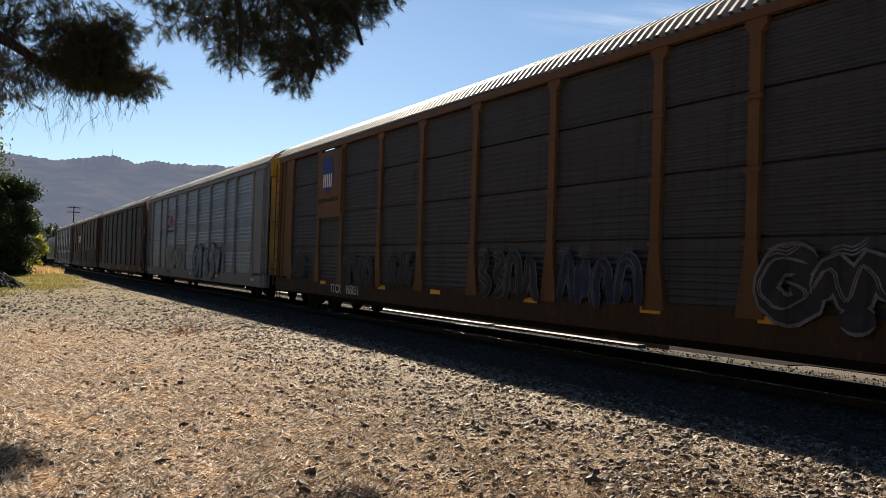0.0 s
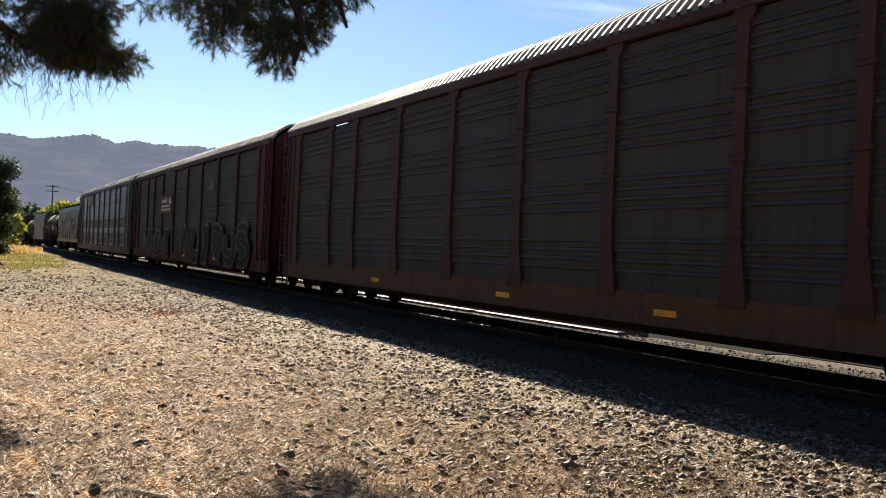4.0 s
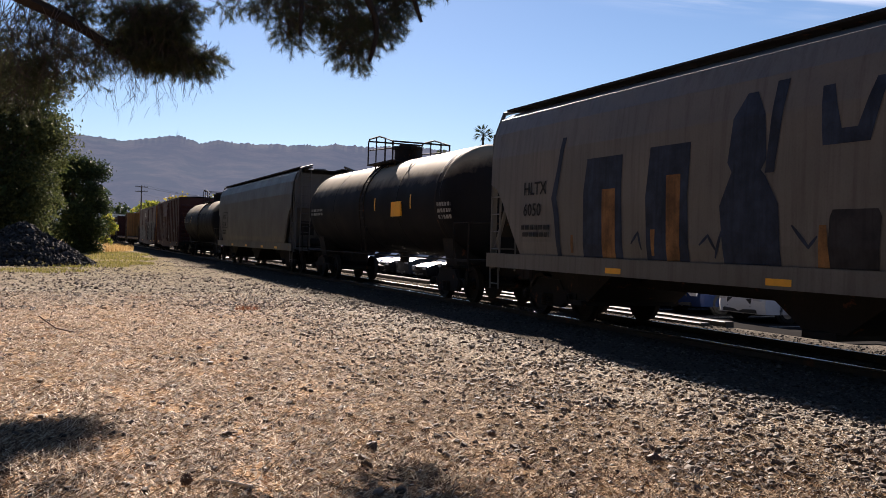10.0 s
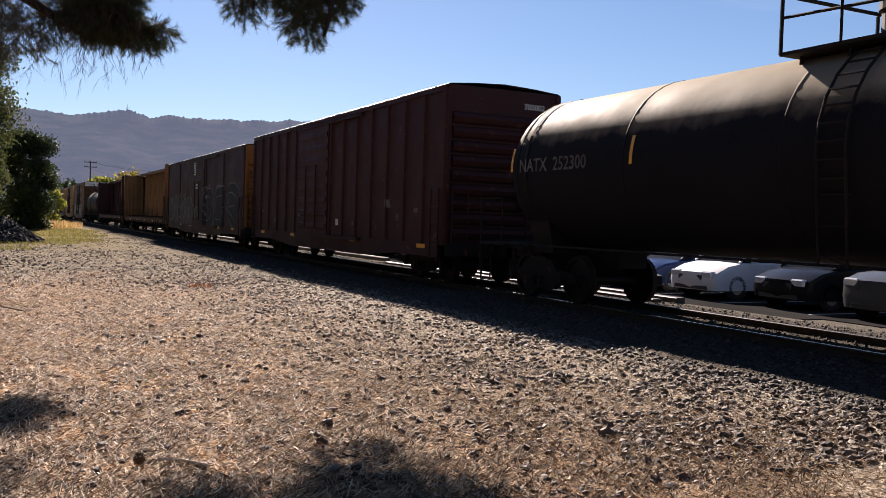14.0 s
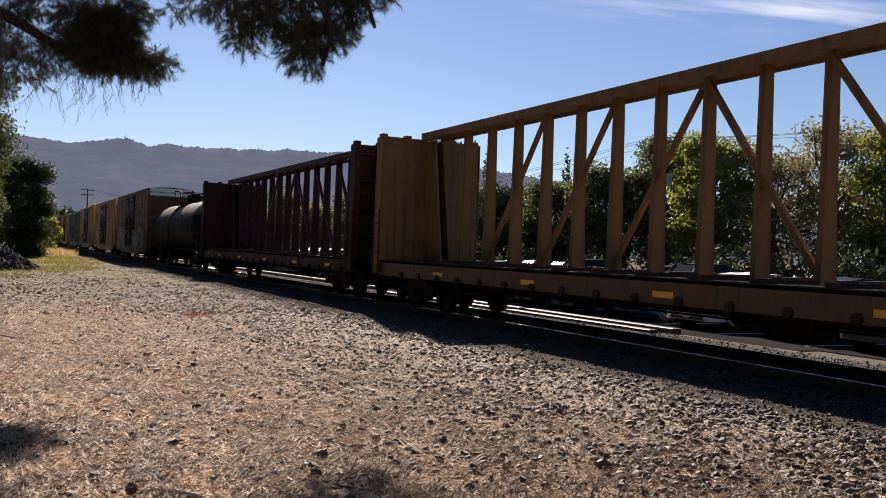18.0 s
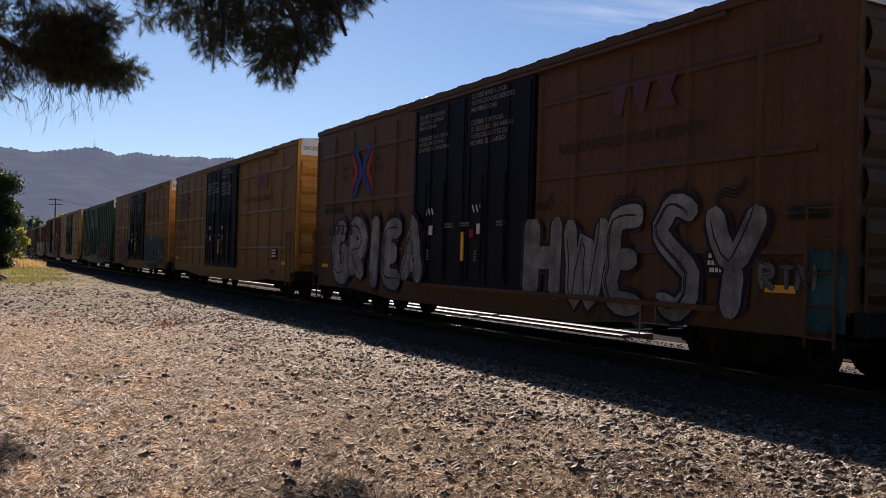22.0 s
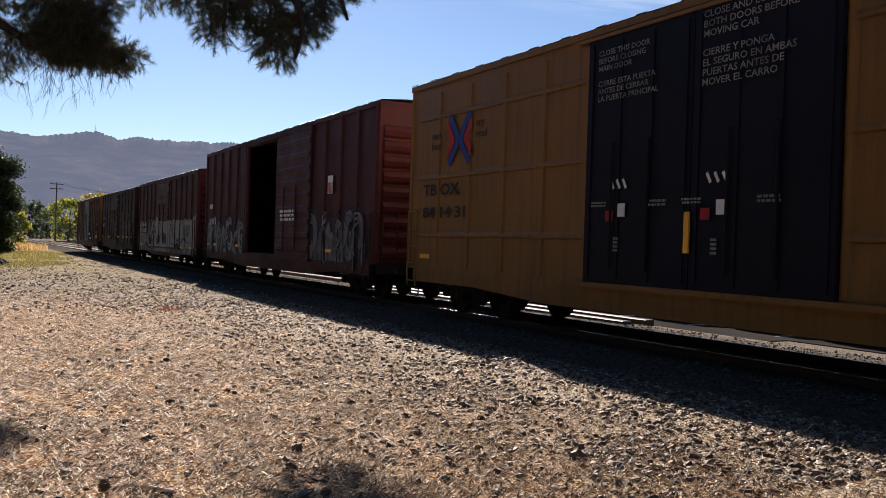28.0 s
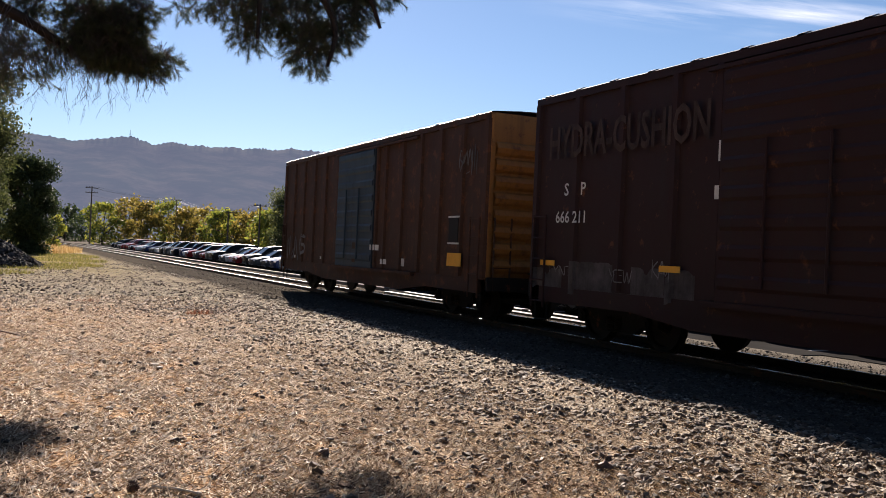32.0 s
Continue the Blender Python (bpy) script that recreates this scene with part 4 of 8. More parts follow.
# ---- poles and wires ----
POLE = paint("weathered_pole_wood", (0.1, 0.08, 0.065), 0.9, 0, 0.4)
INSUL = plain("grey_insulator", (0.3, 0.3, 0.3), 0.3)
WIRE = plain("dark_worn_cable", (0.07, 0.07, 0.07), 0.7)
TOPS = []
for k, (a, y, e, arms) in enumerate([(0.081, 180, 0.0531, 2), (0.1686, 205, 0.0459, 1), (0.226, 170, 0.036, 1), (0.262, 150, 0.046, 1), (0.86, 52, 0.178, 3), (1.5, 34, 0.27, 2)]):
    x, h = a * y, 1.62 + e * y
    p = thing("utility_pole", "weathered wooden utility pole with cross-arms", "utility pole", "utility poles", at=(x, y, 0))
    part("post", Shape().cyl((0, 0, -0.2), (0, 0, h), 0.17, 10, 0.11), POLE, p)
    for j in range(arms):
        arm = part("cross_arm", Shape().box(-1.15, 1.15, -0.06, 0.06, h - 0.35 - j * 0.9, h - 0.22 - j * 0.9), POLE, p)
        ins = Shape()
        for q in (-1.05, -0.5, 0.5, 1.05):
            ins.cyl((q, 0, h - 0.22 - j * 0.9), (q, 0, h - 0.02 - j * 0.9), 0.05, 7)
        part("insulators", ins, INSUL, arm)
    if arms > 2:
        part("transformer", Shape().cyl((0.4, 0, h - 3.6), (0.4, 0, h - 2.7), 0.28, 12), INSUL, p)
    TOPS.append((x, y, h))
for i, j in ((0, 1), (1, 2), (2, 3), (3, 4), (4, 5)):
    for off, dz in ((-1.05, 0.0), (-0.5, 0.0), (1.05, 0.0), (0.0, -1.6)):
        a, b = Vector(TOPS[i]), Vector(TOPS[j])
        pts = []
        for k in range(11):
            t = k / 10
            pts.append(a.lerp(b, t) + Vector((off, 0, dz - 0.05 - (a - b).length * 0.02 * 4 * t * (1 - t))))
        tagged(part("overhead_cable", Shape().tube(pts, 0.016, 4), WIRE), "overhead cable strung between the utility poles", "cable", "overhead cables")

# ---- hills ----
HILL = nodes_of("wooded_hill_haze_glow")
m, n, l, b = HILL
co = n.new("ShaderNodeTexCoord").outputs["Object"]
woods = noise_tex(n, l, co, 0.011, 8, 0.62)
small = noise_tex(n, l, co, 0.06, 6, 0.6)
col = mix(n, l, ramp(n, l, woods, [(0.42, 0.0), (0.62, 1.0)]), (0.012, 0.017, 0.012), (0.04, 0.036, 0.027))
col = mix(n, l, ramp(n, l, small, [(0.4, 0.0), (0.7, 0.6)]), col, (0.012, 0.015, 0.01))
l.new(col, b.inputs["Base Color"])
b.inputs["Roughness"].default_value = 1.0
b.inputs["Specular IOR Level"].default_value = 0.0
# Bluish emission paints distance haze over the ridge's own colour.
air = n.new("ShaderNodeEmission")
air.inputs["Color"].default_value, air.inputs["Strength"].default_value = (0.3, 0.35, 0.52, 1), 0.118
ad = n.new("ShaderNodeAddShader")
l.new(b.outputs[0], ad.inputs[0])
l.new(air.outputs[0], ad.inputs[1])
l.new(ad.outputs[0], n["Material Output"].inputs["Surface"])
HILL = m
RIDGE = [(-0.6, 0.09), (-0.2, 0.1), (-0.05, 0.106), (0.002, 0.104), (0.03, 0.101), (0.06, 0.0995), (0.085, 0.104), (0.1165, 0.1085), (0.145, 0.103), (0.16, 0.1068), (0.19, 0.1055), (0.22, 0.107), (0.26, 0.108), (0.3, 0.1122), (0.323, 0.112), (0.36, 0.114), (0.4, 0.1165), (0.5, 0.113), (0.7, 0.1), (1.0, 0.085), (1.6, 0.06)]
ra, re = [p[0] for p in RIDGE], [p[1] for p in RIDGE]
YR = 2600.0


def slope(a, t):
    top = float(np.interp(a, ra, re)) * YR + 1.6
    return -12 + (top + 12) * t ** 1.25 + noise.noise((a * 14, t * 3.0, 1.3)) * 26 * (1 - t) * t * 4 + noise.noise((a * 60, t * 9, 4.3)) * 5 * t


rows = []
for i in range(15):
    t = i / 14
    row = []
    for a in np.linspace(-0.6, 1.6, 1300):
        yy = YR * (0.55 + 0.45 * t)
        z = slope(a, t) + (abs(noise.noise((a * 620, 8.1, 0.5))) * 8 + abs(noise.noise((a * 210, 2.1, 0.5))) * 6 - 2 if i == 14 else 0)
        row.append((a * yy, yy, z))
    rows.append(row)
rows.append([(x * 1.12, y * 1.12, z - 120) for x, y, z in rows[-1]])
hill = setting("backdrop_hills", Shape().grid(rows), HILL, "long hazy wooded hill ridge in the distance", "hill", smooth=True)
mast = thing("radio_mast", "thin radio mast on the hill ridge", "radio mast", at=(0.1165 * YR, YR - 10, 0.1085 * YR - 4))
ms = Shape()
for x in (-3, 0, 4):
    ms.cyl((x, 0, -6), (x, 0, 26 if x == 0 else 15), 0.7, 5, 0.3)
part("mast", ms, INSUL, mast)
# far houses at the foot of the hill
HOUSE = plain("pale_house_wall", (0.6, 0.57, 0.52), 0.8)
ROOFT = plain("grey_house_roof", (0.2, 0.19, 0.19), 0.8)
for k in range(16):
    a = 0.03 + 0.4 * rs.rand()
    t = rs.uniform(0.14, 0.26)
    y = YR * (0.55 + 0.45 * t)
    hs = thing("house", "small pale house at the foot of the hill", "house", "far houses", at=(a * y, y, slope(a, t)))
    part("wall", Shape().box(-6, 6, -5, 5, -16, 4), HOUSE, hs)
    part("roof", Shape().prism([(-5.6, 4), (5.6, 4), (0, 7)], "x", -6.5, 6.5), ROOFT, hs)

# thin cloud, high up
m, n, l, b = nodes_of("thin_cloud")
co = n.new("ShaderNodeTexCoord").outputs["Object"]
wisp = noise_tex(n, l, co, 1.0, 9, 0.62, (0.0008, 0.0042, 1))
blot = noise_tex(n, l, co, 1.0, 3, 0.5, (0.0011, 0.0014, 1))
sepg = n.new("ShaderNodeSeparateXYZ")
l.new(n.new("ShaderNodeTexCoord").outputs["Generated"], sepg.inputs[0])


def fade(sock):
    r = n.new("ShaderNodeMapRange")
    r.interpolation_type = "SMOOTHSTEP"
    k = n.new("ShaderNodeMath")
    k.operation = "PINGPONG"
    k.inputs[1].default_value = 0.5
    l.new(sock, k.inputs[0])
    l.new(k.outputs[0], r.inputs[0])
    r.inputs[1].default_value, r.inputs[2].default_value = 0.0, 0.45
    return r.outputs[0]


def times(a, bb):
    k = n.new("ShaderNodeMath")
    k.operation = "MULTIPLY"
    l.new(a, k.inputs[0])
    l.new(bb, k.inputs[1])
    return k.outputs[0]


dens = times(times(ramp(n, l, wisp, [(0.42, 0.0), (0.75, 1.0)]), ramp(n, l, blot, [(0.38, 0.0), (0.62, 1.0)])), times(fade(sepg.outputs[0]), fade(sepg.outputs[1])))
# Emission stands for sunlight on the cloud, so the wisp glows by itself.
tl = n.new("ShaderNodeEmission")
tl.inputs["Color"].default_value, tl.inputs["Strength"].default_value = (0.95, 0.97, 1.0, 1), 0.38
tp = n.new("ShaderNodeBsdfTransparent")
mx = n.new("ShaderNodeMixShader")
l.new(dens, mx.inputs[0])
l.new(tp.outputs[0], mx.inputs[1])
l.new(tl.outputs[0], mx.inputs[2])
l.new(mx.outputs[0], n["Material Output"].inputs["Surface"])
CLOUD = m
cl = part("backdrop_cloud", Shape().grid([[(x, y, 900) for x in np.linspace(-1000, 1000, 5)] for y in np.linspace(-420, 420, 5)]), CLOUD)
for v in cl.data.vertices:
    v.co.z = 0
cl.location = (2450, 2330, 900)
cl.rotation_euler = (0, 0, radians(-10))
cl.visible_shadow = False
tagged(cl, "thin white wisp of high cloud", "cloud", kind="structure")

# ---- overhanging pine ----
NEEDLE = island_material("pine_needles", [(0.0, (0.02, 0.028, 0.013)), (0.6, (0.05, 0.064, 0.026)), (0.93, (0.1, 0.115, 0.045)), (1.0, (0.15, 0.12, 0.06))], 0.5, 0.22)
DEADTWIG = plain("dead_pine_twig", (0.045, 0.034, 0.03), 0.9)
PINE_BARK = paint("dark_pine_bark", (0.026, 0.02, 0.017), 0.9, 0, 0.4)
PINE_Y = 14.2
prr = random.Random(77)
pine = thing("pine_tree", "spreading pine whose boughs hang into view with long needles", "tree", at=(0, 0, 0))


def at(a, e, d=0.0):
    """A place by its bearing and height over the eye's level, on the upright sheet where the boughs hang."""
    y = PINE_Y + d
    return Vector((a * y, y, 1.62 + e * y))


wood = Shape()
TRUNK = Vector((-4.2, 15.0, 0))
limb(wood, TRUNK, TRUNK + Vector((0.3, 0, 9.5)), 0.34, 0.16, prr, 6, 0.05)
part("trunk", wood, PINE_BARK, pine)
paths = [
    [TRUNK + Vector((0.05, 0, 5.6)), at(-0.1, 0.262, 0.6), at(-0.05, 0.243, 1.0), at(-0.01, 0.227, 1.4), at(0.022, 0.212, 1.6), at(0.062, 0.191, 1.8), at(0.09, 0.19, 1.9), at(0.12, 0.19, 2.0), at(0.145, 0.192, 2.1)],
    [TRUNK + Vector((0.1, 0, 6.2)), at(-0.05, 0.34), at(0.03, 0.325), at(0.09, 0.31, 0.8)],
    [TRUNK + Vector((0.2, 0, 7.4)), at(0.0, 0.42), at(0.15, 0.39, -0.4), at(0.28, 0.34, -1.1), at(0.34, 0.27, -1.1), at(0.335, 0.215, -1.1)],
    [at(0.15, 0.39, -0.4), at(0.24, 0.31, -1.0), at(0.25, 0.235, -1.1)],
    [at(0.28, 0.34, -1.1), at(0.37, 0.32, -1.1), at(0.4, 0.27, -1.1)],
    [TRUNK + Vector((0.05, 0, 5.2)), at(-0.12, 0.27, 0.4), at(-0.06, 0.245, 0.4), at(-0.035, 0.24, 0.4)],
]
for k, bends in enumerate(paths):
    r = 0.13 if k < 3 else 0.05
    boughs = Shape()
    ends = [bends[0]] + bends + [bends[-1]]
    pts = []
    for i in range(1, len(ends) - 2):
        for u in (0.0, 0.25, 0.5, 0.75):
            a, b, c, d = ends[i - 1:i + 3]
            pts.append(0.5 * (2 * b + (c - a) * u + (2 * a - 5 * b + 4 * c - d) * u * u + (3 * b - a - 3 * c + d) * u ** 3))
    pts.append(bends[-1])
    for i in range(len(pts) - 1):
        boughs.cyl(pts[i], pts[i + 1], r * (1 - i / len(pts)) + 0.02, 7, r * (1 - (i + 1) / len(pts)) + 0.02)
    part("bough", boughs, PINE_BARK, pine)

# lobes of needles: bearing, height, half width, half height, tufts
LOBES = [
    (0.148, 0.196, 0.014, 0.009, 60), (0.126, 0.191, 0.024, 0.013, 150), (0.1, 0.2, 0.034, 0.02, 340), (0.078, 0.2, 0.026, 0.018, 240), (0.1, 0.228, 0.03, 0.02, 300), (0.118, 0.246, 0.022, 0.012, 90), (0.075, 0.232, 0.03, 0.016, 200), (0.05, 0.208, 0.02, 0.012, 90),
    (0.035, 0.19, 0.03, 0.016, 60), (0.012, 0.172, 0.025, 0.026, 60), (-0.01, 0.19, 0.022, 0.03, 80), (-0.012, 0.158, 0.016, 0.022, 44), (-0.036, 0.19, 0.03, 0.04, 150), (0.0, 0.232, 0.03, 0.01, 60), (0.04, 0.238, 0.04, 0.01, 70), (0.036, 0.262, 0.1, 0.016, 260), (-0.039, 0.148, 0.021, 0.03, 90),
    (0.318, 0.216, 0.024, 0.019, 90), (0.321, 0.24, 0.033, 0.023, 150), (0.355, 0.254, 0.029, 0.023, 150), (0.378, 0.281, 0.019, 0.022, 90), (0.294, 0.261, 0.038, 0.023, 130), (0.251, 0.231, 0.021, 0.018, 60), (0.264, 0.26, 0.031, 0.021, 90), (0.233, 0.252, 0.029, 0.019, 70), (0.201, 0.259, 0.031, 0.013, 45), (0.165, 0.255, 0.022, 0.009, 22), (0.276, 0.291, 0.083, 0.017, 240), (0.352, 0.307, 0.049, 0.023, 200), (0.199, 0.282, 0.056, 0.014, 110),
    (0.4, 0.309, 0.029, 0.018, 110), (0.429, 0.333, 0.028, 0.017, 90), (0.373, 0.33, 0.049, 0.017, 140),
    (0.34, 0.33, 0.06, 0.03, 200), (0.24, 0.34, 0.05, 0.02, 120), (0.3, 0.37, 0.1, 0.03, 200), (0.1, 0.37, 0.12, 0.04, 300), (-0.1, 0.3, 0.05, 0.05, 220),
]
needles, twigs = [], Shape()
nr = np.random.RandomState(4)
for a, e, wa, we, n in LOBES:
    far_side = a > 0.185
    if far_side:
        a, e = a - 0.008, e + 0.009
    # shoots droop and splay outward; each is a brush of long needles
    for _ in range(int(n * 0.95)):
        while True:
            u = nr.uniform(-1, 1, 3)
            if (u ** 2).sum() < 1:
                break
        base = at(a + wa * u[0] * 0.95, e + we * u[1] * 0.95, 0.6 * u[2] + (-0.5 if far_side else 2.0))
        d = Vector((u[0] * 0.9 + nr.normal() * 0.45, nr.normal() * 0.5, -0.45 + u[1] * 0.6 + nr.normal() * 0.4)).normalized()
        length = nr.uniform(0.13, 0.3)
        tip = base + d * length
        twigs.cyl(base - d * 0.22 + Vector((0, 0, 0.06)), tip, 0.006, 3, 0.003, False)
        count = int(26 + 130 * length)
        side1 = d.orthogonal().normalized()
        side2 = d.cross(side1)
        at_ = nr.rand(count) ** 0.6
        ang, open_ = nr.uniform(0, 6.283, count), nr.uniform(0.3, 1.3, count)
        ln = nr.uniform(0.08, 0.15, count)
        for k in range(count):
            out = side1 * math.cos(ang[k]) + side2 * math.sin(ang[k])
            q = (d * math.cos(open_[k]) + out * math.sin(open_[k])).normalized()
            sd = (q.cross(out + d * 0.3)).normalized() * 0.0028
            if k % 2:
                sd = sd.cross(q)
            o = base.lerp(tip, at_[k])
            needles.append((o - sd, o + sd, o + q * ln[k] + Vector((0, 0, -0.012))))
me = bpy.data.meshes.new("needles")
me.from_pydata([tuple(p) for t in needles for p in t], [], [(3 * i, 3 * i + 1, 3 * i + 2) for i in range(len(needles))])
me.materials.append(NEEDLE)
part("needles", me, parent=pine)
part("twig_growth", twigs, DEADTWIG, pine)
# bare hanging twigs under the lower bough
hang = Shape()


def droop(p, length, r, depth):
    d = Vector((nr.normal() * 0.35, nr.normal() * 0.3, -1)).normalized()
    q = Vector(p)
    for k in range(5):
        s = q + d * length / 5
        hang.cyl(q, s, r * (1 - k / 6), 4, r * (1 - (k + 1) / 6), False)
        if depth and nr.rand() < 0.75:
            droop(s, length * nr.uniform(0.3, 0.55), r * 0.55, depth - 1)
        d = (d + Vector((nr.normal() * 0.25, nr.normal() * 0.2, 0.06 * nr.normal()))).normalized()
        q = s


for _ in range(95):
    a = nr.uniform(-0.06, 0.08) if nr.rand() < 0.8 else nr.uniform(0.07, 0.15)
    e = float(np.interp(a, (-0.06, 0.0, 0.08, 0.15), (0.243, 0.222, 0.19, 0.185)))
    droop(at(a, e, 1.7 + nr.uniform(-0.3, 0.5)), nr.uniform(0.35, 0.95) if a < 0.08 else nr.uniform(0.2, 0.5), 0.008, 2)
for _ in range(34):
    droop(at(nr.uniform(-0.08, 0.02), 0.232, 1.4 + nr.uniform(-0.3, 0.5)), nr.uniform(0.7, 1.5), 0.009, 2)
for _ in range(26):
    a = nr.uniform(0.2, 0.38)
    droop(at(a, 0.29, -0.5 + nr.uniform(-0.3, 0.3)), nr.uniform(0.25, 0.55), 0.007, 1)
part("hanging_growth", hang, DEADTWIG, pine, "bare drooping twigs")

# ---- the freight train ----
TRACK_X, RAIL_TOP, HALF = 10.8, 0.12, 1.55
RAD = 0.457
TRAIN = []      # (wagon, place of its front end along the track at the start)
WHEELSETS = [[], []]


def bogie_meshes():
    side = Shape().prism([(-1.12, 0.38), (-1.12, 0.56), (-0.62, 0.62), (-0.45, 0.82), (0.45, 0.82), (0.62, 0.62), (1.12, 0.56), (1.12, 0.38),
                          (0.72, 0.38), (0.5, 0.24), (-0.5, 0.24), (-0.72, 0.38)], "x", -0.07, 0.07)
    bolster = Shape().box(-1.1, 1.1, -0.22, 0.22, 0.5, 0.86)
    spring = Shape()
    spring.lathe([(0.27 + k * 0.02, 0.085 if k % 2 else 0.06) for k in range(13)], "z", 8)
    cap = Shape().cyl((-0.05, 0, RAD), (0.05, 0, RAD), 0.11, 10).cyl((-0.08, 0, RAD), (0.08, 0, RAD), 0.06, 8)
    ws = Shape().cyl((-0.95, 0, 0), (0.95, 0, 0), 0.08, 10)
    for s in (-1, 1):
        ws.lathe([(s * 0.68, 0.08), (s * 0.68, RAD - 0.06), (s * 0.68, RAD + 0.03), (s * 0.72, RAD + 0.03), (s * 0.73, RAD), (s * 0.82, RAD),
                  (s * 0.82, RAD - 0.07), (s * 0.76, RAD - 0.09), (s * 0.75, 0.16), (s * 0.82, 0.12), (s * 0.82, 0.08)], "x", 28)
    return (bolster.mesh("bogie", STEEL_DARK), side.mesh("side_frame", STEEL_DARK), spring.mesh("spring", STEEL_BROWN, True),
            cap.mesh("bearing_cap", STEEL_DARK), ws.mesh("wheelset", WHEEL, True))


BOGIE = bogie_meshes()


def add_bogie(wagon, y):
    b = part("bogie", BOGIE[0], parent=wagon, at=(0, y, 0))
    for x in (-1.05, 1.05):
        part("side_frame", BOGIE[1], parent=b, at=(x, 0, 0))
        for dy in (-0.12, 0.12):
            part("spring", BOGIE[2], parent=b, at=(x * 1.08, dy, 0))
        for dy in (-0.89, 0.89):
            part("bearing_cap", BOGIE[3], parent=b, at=(x * 1.1, dy, 0))
    for k, dy in enumerate((-0.89, 0.89)):
        WHEELSETS[k].append(part("wheelset", BOGIE[4], parent=b, at=(0, dy, RAD)))


def couplers(wagon, L):
    for y, d in ((0, -1), (L, 1)):
        s = Shape().box(-0.09, 0.09, min(y, y + d * 0.62), max(y, y + d * 0.62), 0.76, 0.94)
        s.slab(-0.19, 0.19, min(y + d * 0.55, y + d * 0.9), max(y + d * 0.55, y + d * 0.9), 0.68, 1.0, 0.05)
        part("coupler", s, STEEL_BROWN, wagon)
        h = Shape().tube([(0.35, y, 0.8), (0.38, y + d * 0.25, 0.5), (0.36, y + d * 0.55, 0.36), (0.32, y + d * 0.8, 0.45)], 0.028, 6)
        part("air_hose", h, BLACK_MARK, wagon)


def wagon(name, label, front, rear, group=""):
    w = thing(name, label, "freight wagon", group or "wagons of the freight train")
    TRAIN.append((w, front))
    return w, rear - front


def ladder(wagon, x, y, z0, z1, mat, across="y", w=0.42):
    """Rungs and two stiles on a flank (across y) or an end (across x)."""
    s = Shape()
    p = (lambda a, z: (x, y + a, z)) if across == "y" else (lambda a, z: (x + a, y, z))
    for a in (-w / 2, w / 2):
        s.cyl(p(a, z0), p(a, z1), 0.022, 6)
    z = z0 + 0.12
    while z < z1:
        s.cyl(p(-w / 2, z), p(w / 2, z), 0.016, 5)
        z += 0.4
    return part("ladder", s, mat, wagon)


def brake_gear(wagon, L, y=None):
    s = Shape()
    y = L * 0.42 if y is None else y
    s.cyl((0.5, y, 0.62), (0.5, y + 1.1, 0.62), 0.2, 12)
    s.box(-0.6, -0.2, y - 1.4, y - 0.9, 0.45, 0.75)
    s.cyl((-0.4, 3.2, 0.6), (-0.4, L - 3.2, 0.6), 0.02, 5)
    s.cyl((0.2, 3.2, 0.55), (0.2, L - 3.2, 0.55), 0.02, 5)
    part("brake_rigging", s, STEEL_DARK, wagon)


def yellow_marks(wagon, ys, z, x):
    m = Shape().box(x - 0.006, x, -0.24, 0.24, z, z + 0.1).mesh("reflector_strip", YELLOW_MARK)
    for y in ys:
        part("reflector_strip", m, parent=wagon, at=(0, y, 0))


def bars(name, wagon, x, y0, z0, w, h, rows, mat, rnd, label="", piece=(0.08, 0.22)):
    """A block of small writing: short bars, row by row, from y0 towards the front."""
    s = Shape()
    for r in range(rows):
        z = z0 - r * h / rows
        y = y0 - rnd.uniform(0, 0.1 * w)
        while y > y0 - w:
            k = rnd.uniform(*piece) * w
            s.box(x - 0.004, x, max(y - k, y0 - w), y, z - h / rows * 0.62, z)
            y -= k + 0.6 * piece[0] * w
    return tagged(part(name, s, mat, wagon, label), kind="stuff")


# bends of the sprayed shapes in a cell 1 wide and 1 high
STROKES = [
    [[(0.15, 0.0), (0.08, 0.6), (0.35, 1.0), (0.66, 0.8), (0.5, 0.42)], [(0.75, 0.1), (0.85, 0.6)]],
    [[(0.2, 1.0), (0.68, 0.88), (0.35, 0.52), (0.88, 0.3), (0.4, 0.0)]],
    [[(0.5, 1.06), (0.36, 0.5), (0.18, 0.05)], [(0.62, 0.95), (0.72, 0.4), (0.95, 0.0)]],
    [[(0.82, 0.9), (0.35, 0.96), (0.14, 0.5), (0.5, 0.2), (0.84, 0.46), (0.52, 0.64)]],
    [[(0.02, 0.1), (0.5, 0.5), (0.98, 1.08)], [(0.5, 0.5), (0.6, 0.0)]],
    [[(0.2, 0.0), (0.16, 0.9)], [(0.52, 0.15), (0.46, 1.02)], [(0.86, 0.0), (0.8, 0.8)]],
    [[(-0.05, 0.35), (0.25, 0.75), (0.5, 0.3), (0.75, 0.8), (1.05, 0.4)], [(0.3, 0.05), (0.8, 0.1)]],
    [[(0.1, 0.0), (0.2, 0.75), (0.5, 0.98), (0.8, 0.75), (0.9, 0.0)], [(0.5, 0.5), (0.5, 0.1)]],
]


